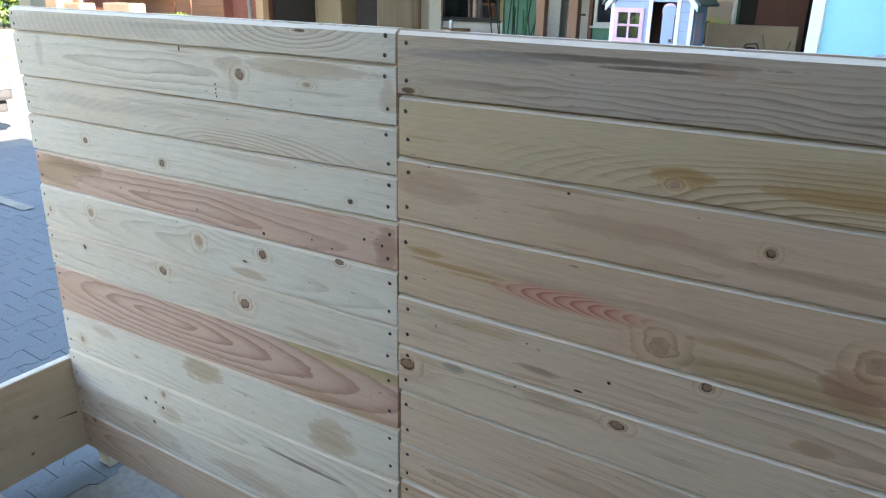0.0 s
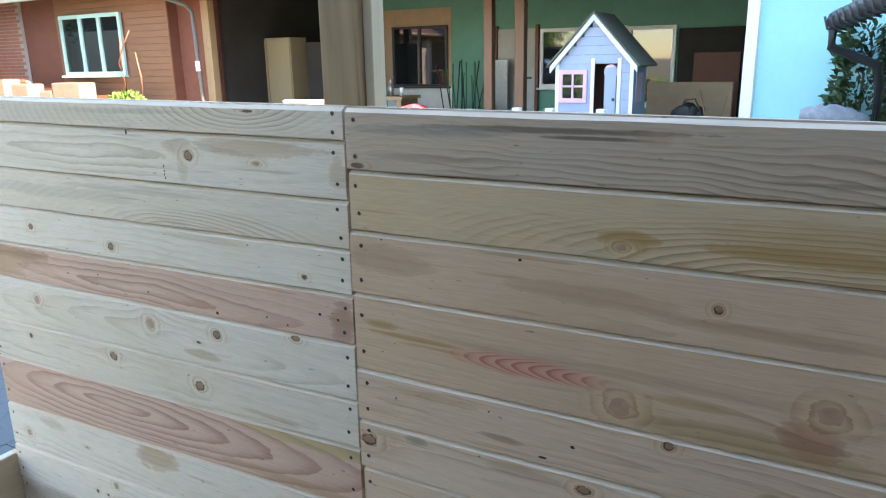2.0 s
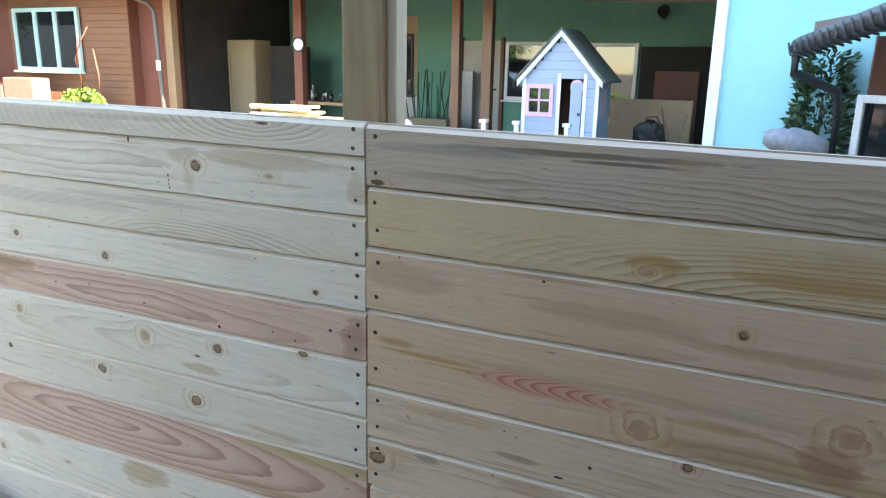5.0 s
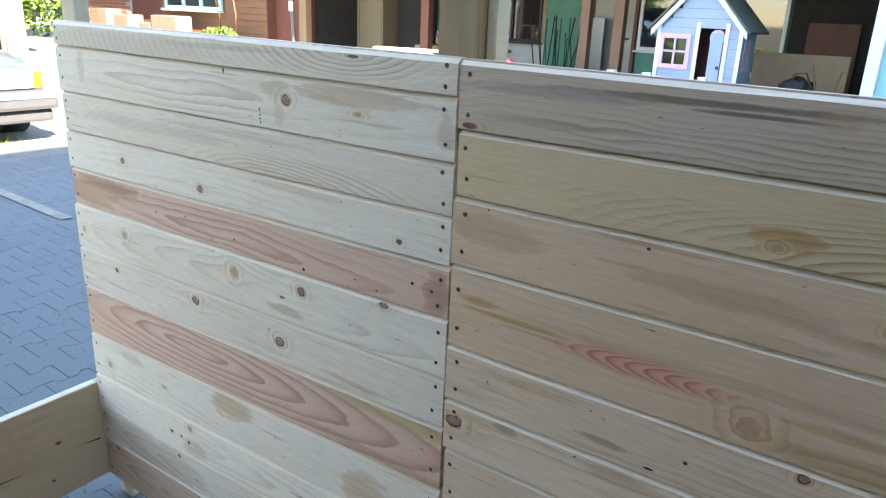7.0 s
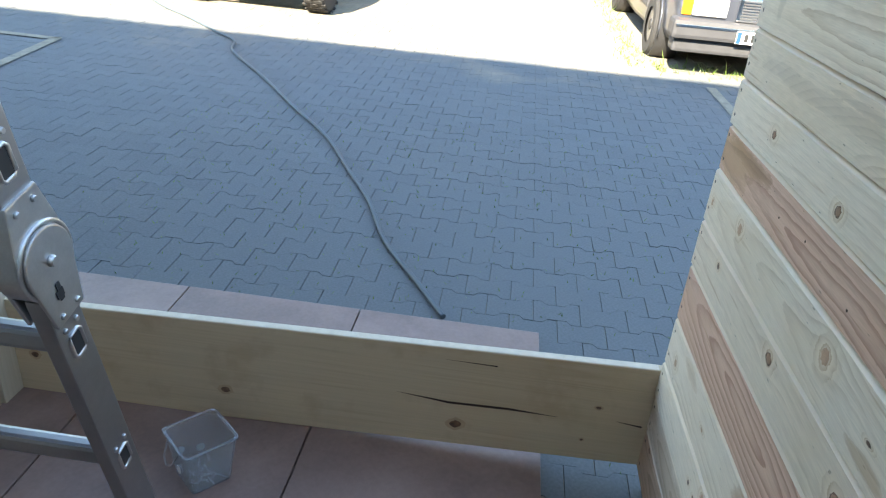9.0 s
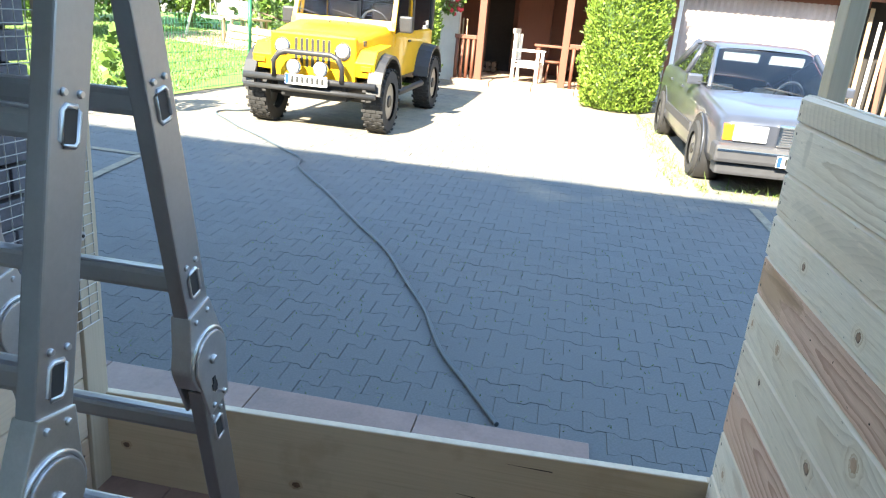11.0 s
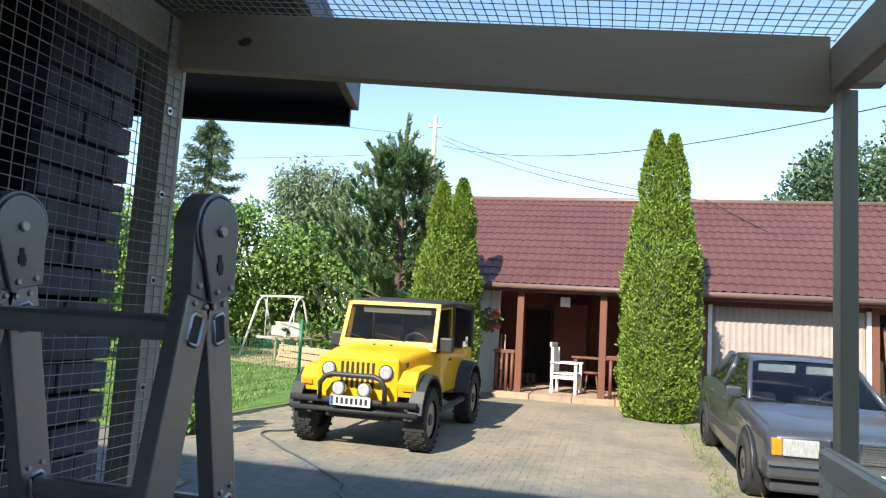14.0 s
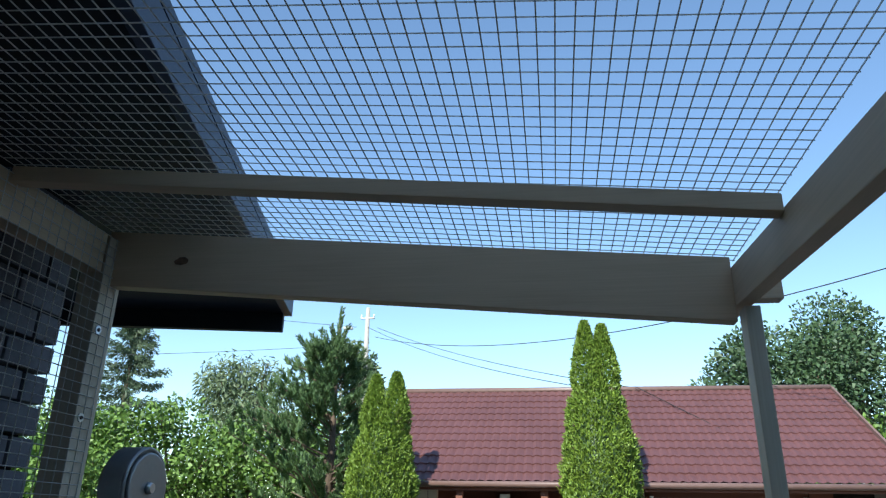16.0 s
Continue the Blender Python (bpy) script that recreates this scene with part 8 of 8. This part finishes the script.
def build_clutter():
    rnd = random.Random(21)
    # saw-horse table with sunlit boards
    t = thing("work_table", (-5.55, 7.2, gz(-5.5)), "trestle table piled with sunlit sawn boards", "table")
    part("tabletop", B(-0.6, 0.6, -0.4, 0.4, 0.92, 0.96, 0.005), m_post, t)
    for x in (-0.5, 0.5):
        for y in (-0.32, 0.32):
            part("leg", C((x * 1.1, y * 1.2, 0), (x, y, 0.92), 0.03, n=8), m_post, t)
    for k in range(5):
        b = thing("sawn_board", (-5.6 + rnd.uniform(-0.1, 0.1), 7.1 + rnd.uniform(-0.1, 0.1), gz(-5.5) + 0.96 + 0.032 * k), "short fresh sawn pine board in a pile", "board", "boards on the work table", turn=rnd.uniform(-20, 25))
        part("piece", B(-0.45, 0.4, -0.06, 0.06, 0.0, 0.03, 0.003), m_batten, b)
    # bench with bottles by the timber post
    t = thing("work_bench", (-8.2, 11.9, gz(-8)), "cluttered work bench beside the timber post", "bench")
    part("tabletop", B(-0.9, 0.9, -0.35, 0.35, 0.78, 0.84, 0.005), m_post, t)
    for x in (-0.8, 0.8):
        part("leg", B(x - 0.05, x + 0.05, -0.3, 0.3, 0, 0.78, 0.005), m_post, t)
    for k in range(11):
        x, h, r = -8.75 + 0.12 * k + rnd.uniform(-0.02, 0.02), rnd.uniform(0.12, 0.34), rnd.uniform(0.025, 0.05)
        b = thing("bottle", (x, 11.8 + rnd.uniform(-0.15, 0.15), gz(-8) + 0.84), "bottle or can standing on the work bench", "bottle", "bottles on the bench")
        part("flask", C((0, 0, 0), (0, 0, h * 0.7), r, r, 12), (m_glassdark, m_hinge, m_white, m_black_plastic)[k % 4], b)
        part("neck", C((0, 0, h * 0.7), (0, 0, h), r * 0.5, r * 0.35, 10), (m_black_plastic, m_zinc)[k % 2], b)
    # rack of green rods
    c = thing("rod_rack", (-6.85, 13.2, gz(-7)), "wooden rack full of upright dark metal rods", "rack")
    part("crate", B(-0.45, 0.5, -0.2, 0.2, 0.25, 0.55, 0.006), m_wardrobe, c)
    for x in (-0.4, 0.45):
        part("crate_leg", B(x - 0.03, x + 0.03, -0.18, 0.18, 0, 0.25, 0.003), m_wardrobe, c)
    for k in range(22):
        x = -0.42 + 0.042 * k
        part("rod", C((x, rnd.uniform(-0.15, 0.15), 0.3), (x + rnd.uniform(-0.12, 0.12), rnd.uniform(-0.2, 0.2), rnd.uniform(1.1, 1.55)), 0.012, n=6), m_fence_green if k % 3 else m_black_plastic, c)
    # cloths and baskets at the wall's top edge
    for nm, x, y, z, s, mat, lab in (("red_cloth", -6.3, 10.4, 0.60, 0.28, m_red, "crumpled red cloth on a low stack"), ("white_cloth", -5.95, 10.4, 0.54, 0.25, m_white, "crumpled white cloth on a low stack"), ("yellow_cloth", -2.05, 11.0, 0.30, 0.2, m_yellow_cloth, "yellow cloth in the dark corner")):
        bm = bmesh.new()
        bmesh.ops.create_icosphere(bm, subdivisions=3, radius=s)
        for v in bm.verts:
            v.co *= 1 + 0.22 * noise.noise(v.co * 6 + Vector((x, y, 0)))
            v.co.z *= 0.6
        o = solid(nm, bm, mat, lab, "cloth" if "cloth" in nm else "bag")
        o.location = (x, y, z)
    solid("low_stack", B(-6.7, -5.6, 10.1, 10.7, gz(-6), 0.47, 0.01), m_cardboard, "stack of boxes carrying crumpled cloths", "box")
    solid("cardboard_panel", B(-2.95, -1.6, 12.4, 12.5, -0.2, 1.05, 0.01), m_cardboard, "large brown cardboard sheet in the dark corner", "cardboard")
    bag = thing("tool_bag", (-2.02, 11.4, 0.22), "dark slumped tool bag on the wooden crate", "bag")
    bm = bmesh.new()
    bmesh.ops.create_icosphere(bm, subdivisions=4, radius=0.26)
    for v in bm.verts:
        v.co *= 1 + 0.38 * noise.noise(v.co * 5) + 0.18 * noise.noise(v.co * 13)
        v.co.z = max(v.co.z * 1.15, -0.24) + 0.24
    part("sack", bm, m_black_plastic, bag)
    part("strap", T([(-0.15, -0.1, 0.42), (-0.08, -0.14, 0.60), (0.06, -0.14, 0.62), (0.16, -0.1, 0.40)], 0.016, 6), m_bark, bag)
    for k, (x, h, lean) in enumerate(((-0.32, 0.62, 0.25), (0.30, 0.75, -0.2), (0.38, 0.66, 0.1))):
        st = thing("garden_stake", (-2.02 + x, 11.3, 0.22), "thin wooden stake leaning among the clutter", "stake", "stakes in the corner")
        part("stick", C((0, 0, 0), (lean, 0.1, h), 0.016, 0.012, 7), m_post, st)
    solid("low_crate", B(-2.5, -1.6, 10.8, 11.9, -0.2, 0.22, 0.01), m_wardrobe, "wooden crate in the dark corner", "crate")


build_clutter()


# ---- markings and paving ----
def flat(pts, name, mat, label, cat):
    bm = bmesh.new()
    bm.faces.new([bm.verts.new((x, y, gz(x) + 0.009)) for x, y in pts])
    return solid(name, bm, mat, label, cat, kind="structure")


def strip(a, b, w):
    d = (Vector(b) - Vector(a)).normalized()
    n = Vector((-d.y, d.x)) * w / 2
    return [tuple(Vector(a) + n), tuple(Vector(b) + n), tuple(Vector(b) - n), tuple(Vector(a) - n)]


flat(strip((-5.0, -3.22), (-6.60, -3.40), 0.09), "trim_line", m_line, "faded pale line painted on the paving", "marking")
flat(strip((-6.56, -3.36), (-6.60, -4.9), 0.09), "trim_line", m_line, "faded pale line painted on the paving", "marking")
flat(strip((-7.35, 2.55), (-5.2, 2.60), 0.09), "trim_line", m_line, "faded pale line painted on the paving", "marking")


def build_paving():
    pav = thing("pavement", (-6, 0, gz(-6)), "dark grey interlocking concrete pavers of the yard", "pavement", kind="structure")
    inv = pav.matrix_world.inverted()
    outline = [(-0.0985, 0.0812), (-0.060, 0.0812), (-0.040, 0.0562), (0.040, 0.0562), (0.060, 0.0812), (0.0985, 0.0812)]
    outline = outline + [(-x, -y) for x, y in outline]
    bm = bmesh.new()
    top = [bm.verts.new((y * 0.990, x * 0.992, 0.0)) for x, y in outline]
    rim = [bm.verts.new((y * 1.004, x * 1.004, -0.003)) for x, y in outline]
    foot = [bm.verts.new((y * 1.004, x * 1.004, -0.03)) for x, y in outline]
    n = len(outline)
    bm.faces.new(top)
    for i in range(n):
        bm.faces.new((top[i], rim[i], rim[(i + 1) % n], top[(i + 1) % n]))
        bm.faces.new((rim[i], foot[i], foot[(i + 1) % n], rim[(i + 1) % n]))
    bmesh.ops.recalc_face_normals(bm, faces=bm.faces[:])
    me = bpy.data.meshes.new("paver")
    bm.to_mesh(me)
    bm.free()
    me.materials.append(m_paver)
    base_v = np.array([v.co[:] for v in me.vertices])
    base_f = [tuple(p.vertices) for p in me.polygons]
    rnd = random.Random(77)
    singles = 0
    fields = {"pavers": ([], [], m_paver)}
    r = 0
    x = -2.15
    while x > -15.5:
        y = -6.5 + (0.10 if r % 2 else 0.0)
        while y < 7.4:
            hidden = x > -2.85 and y < 0.90
            far = x < -11.5 and (y < -4.2 or y > 2.4)
            if not hidden and not far and not (x > -2.3 and y > 1.4) and not (y < -4.8 and x > -14):
                dz = rnd.uniform(-0.0015, 0.0015)
                rot = rnd.gauss(0, 0.4)
                if singles < 300 and -4.35 < x and -0.9 < y < 2.6:
                    o = new("paver", me)
                    o.parent, o.matrix_parent_inverse = pav, inv
                    o.matrix_basis = pose(x, y, gz(x) - 0.0005 + dz, rnd.gauss(0, 0.25), 1.72 + rnd.gauss(0, 0.25), rot)
                    singles += 1
                else:
                    c, s = math.cos(radians(rot)), math.sin(radians(rot))
                    verts, faces, _m = fields["pavers"]
                    k = len(verts)
                    for vx, vy, vz in base_v:
                        px, py = x + c * vx - s * vy, y + s * vx + c * vy
                        verts.append((px, py, gz(px) - 0.0005 + dz + vz))
                    faces += [tuple(i + k for i in f) for f in base_f]
            y += 0.20
        x -= 0.1385
        r += 1
    for nm, (verts, faces, mat) in fields.items():
        far_me = bpy.data.meshes.new(nm)
        far_me.from_pydata(verts, [], faces)
        far_me.materials.append(mat)
        o = new(nm, far_me)
        o.parent, o.matrix_parent_inverse = pav, inv
        tagged(o, kind="stuff")
    # weeds in the joints near the enclosure
    verts, faces = [], []
    for _ in range(1500):
        x, y = rnd.uniform(-5.5, -2.2), rnd.uniform(-1.5, 2.6)
        if x > -2.95 and y < 0.93:
            continue
        z = gz(x) - 0.004
        w, hgt = 0.004, rnd.uniform(0.008, 0.022)
        k = len(verts)
        a = rnd.uniform(0, 6.283)
        verts += [(x - w * math.cos(a), y - w * math.sin(a), z), (x + w * math.cos(a), y + w * math.sin(a), z), (x + rnd.gauss(0, 0.012), y + rnd.gauss(0, 0.012), z + hgt)]
        faces.append((k, k + 1, k + 2))
    me2 = bpy.data.meshes.new("joint_moss")
    me2.from_pydata(verts, [], faces)
    me2.materials.append(m_grass)
    tagged(new("joint_moss", me2), "tiny weeds growing in the paver joints", "weeds", kind="stuff")


build_paving()
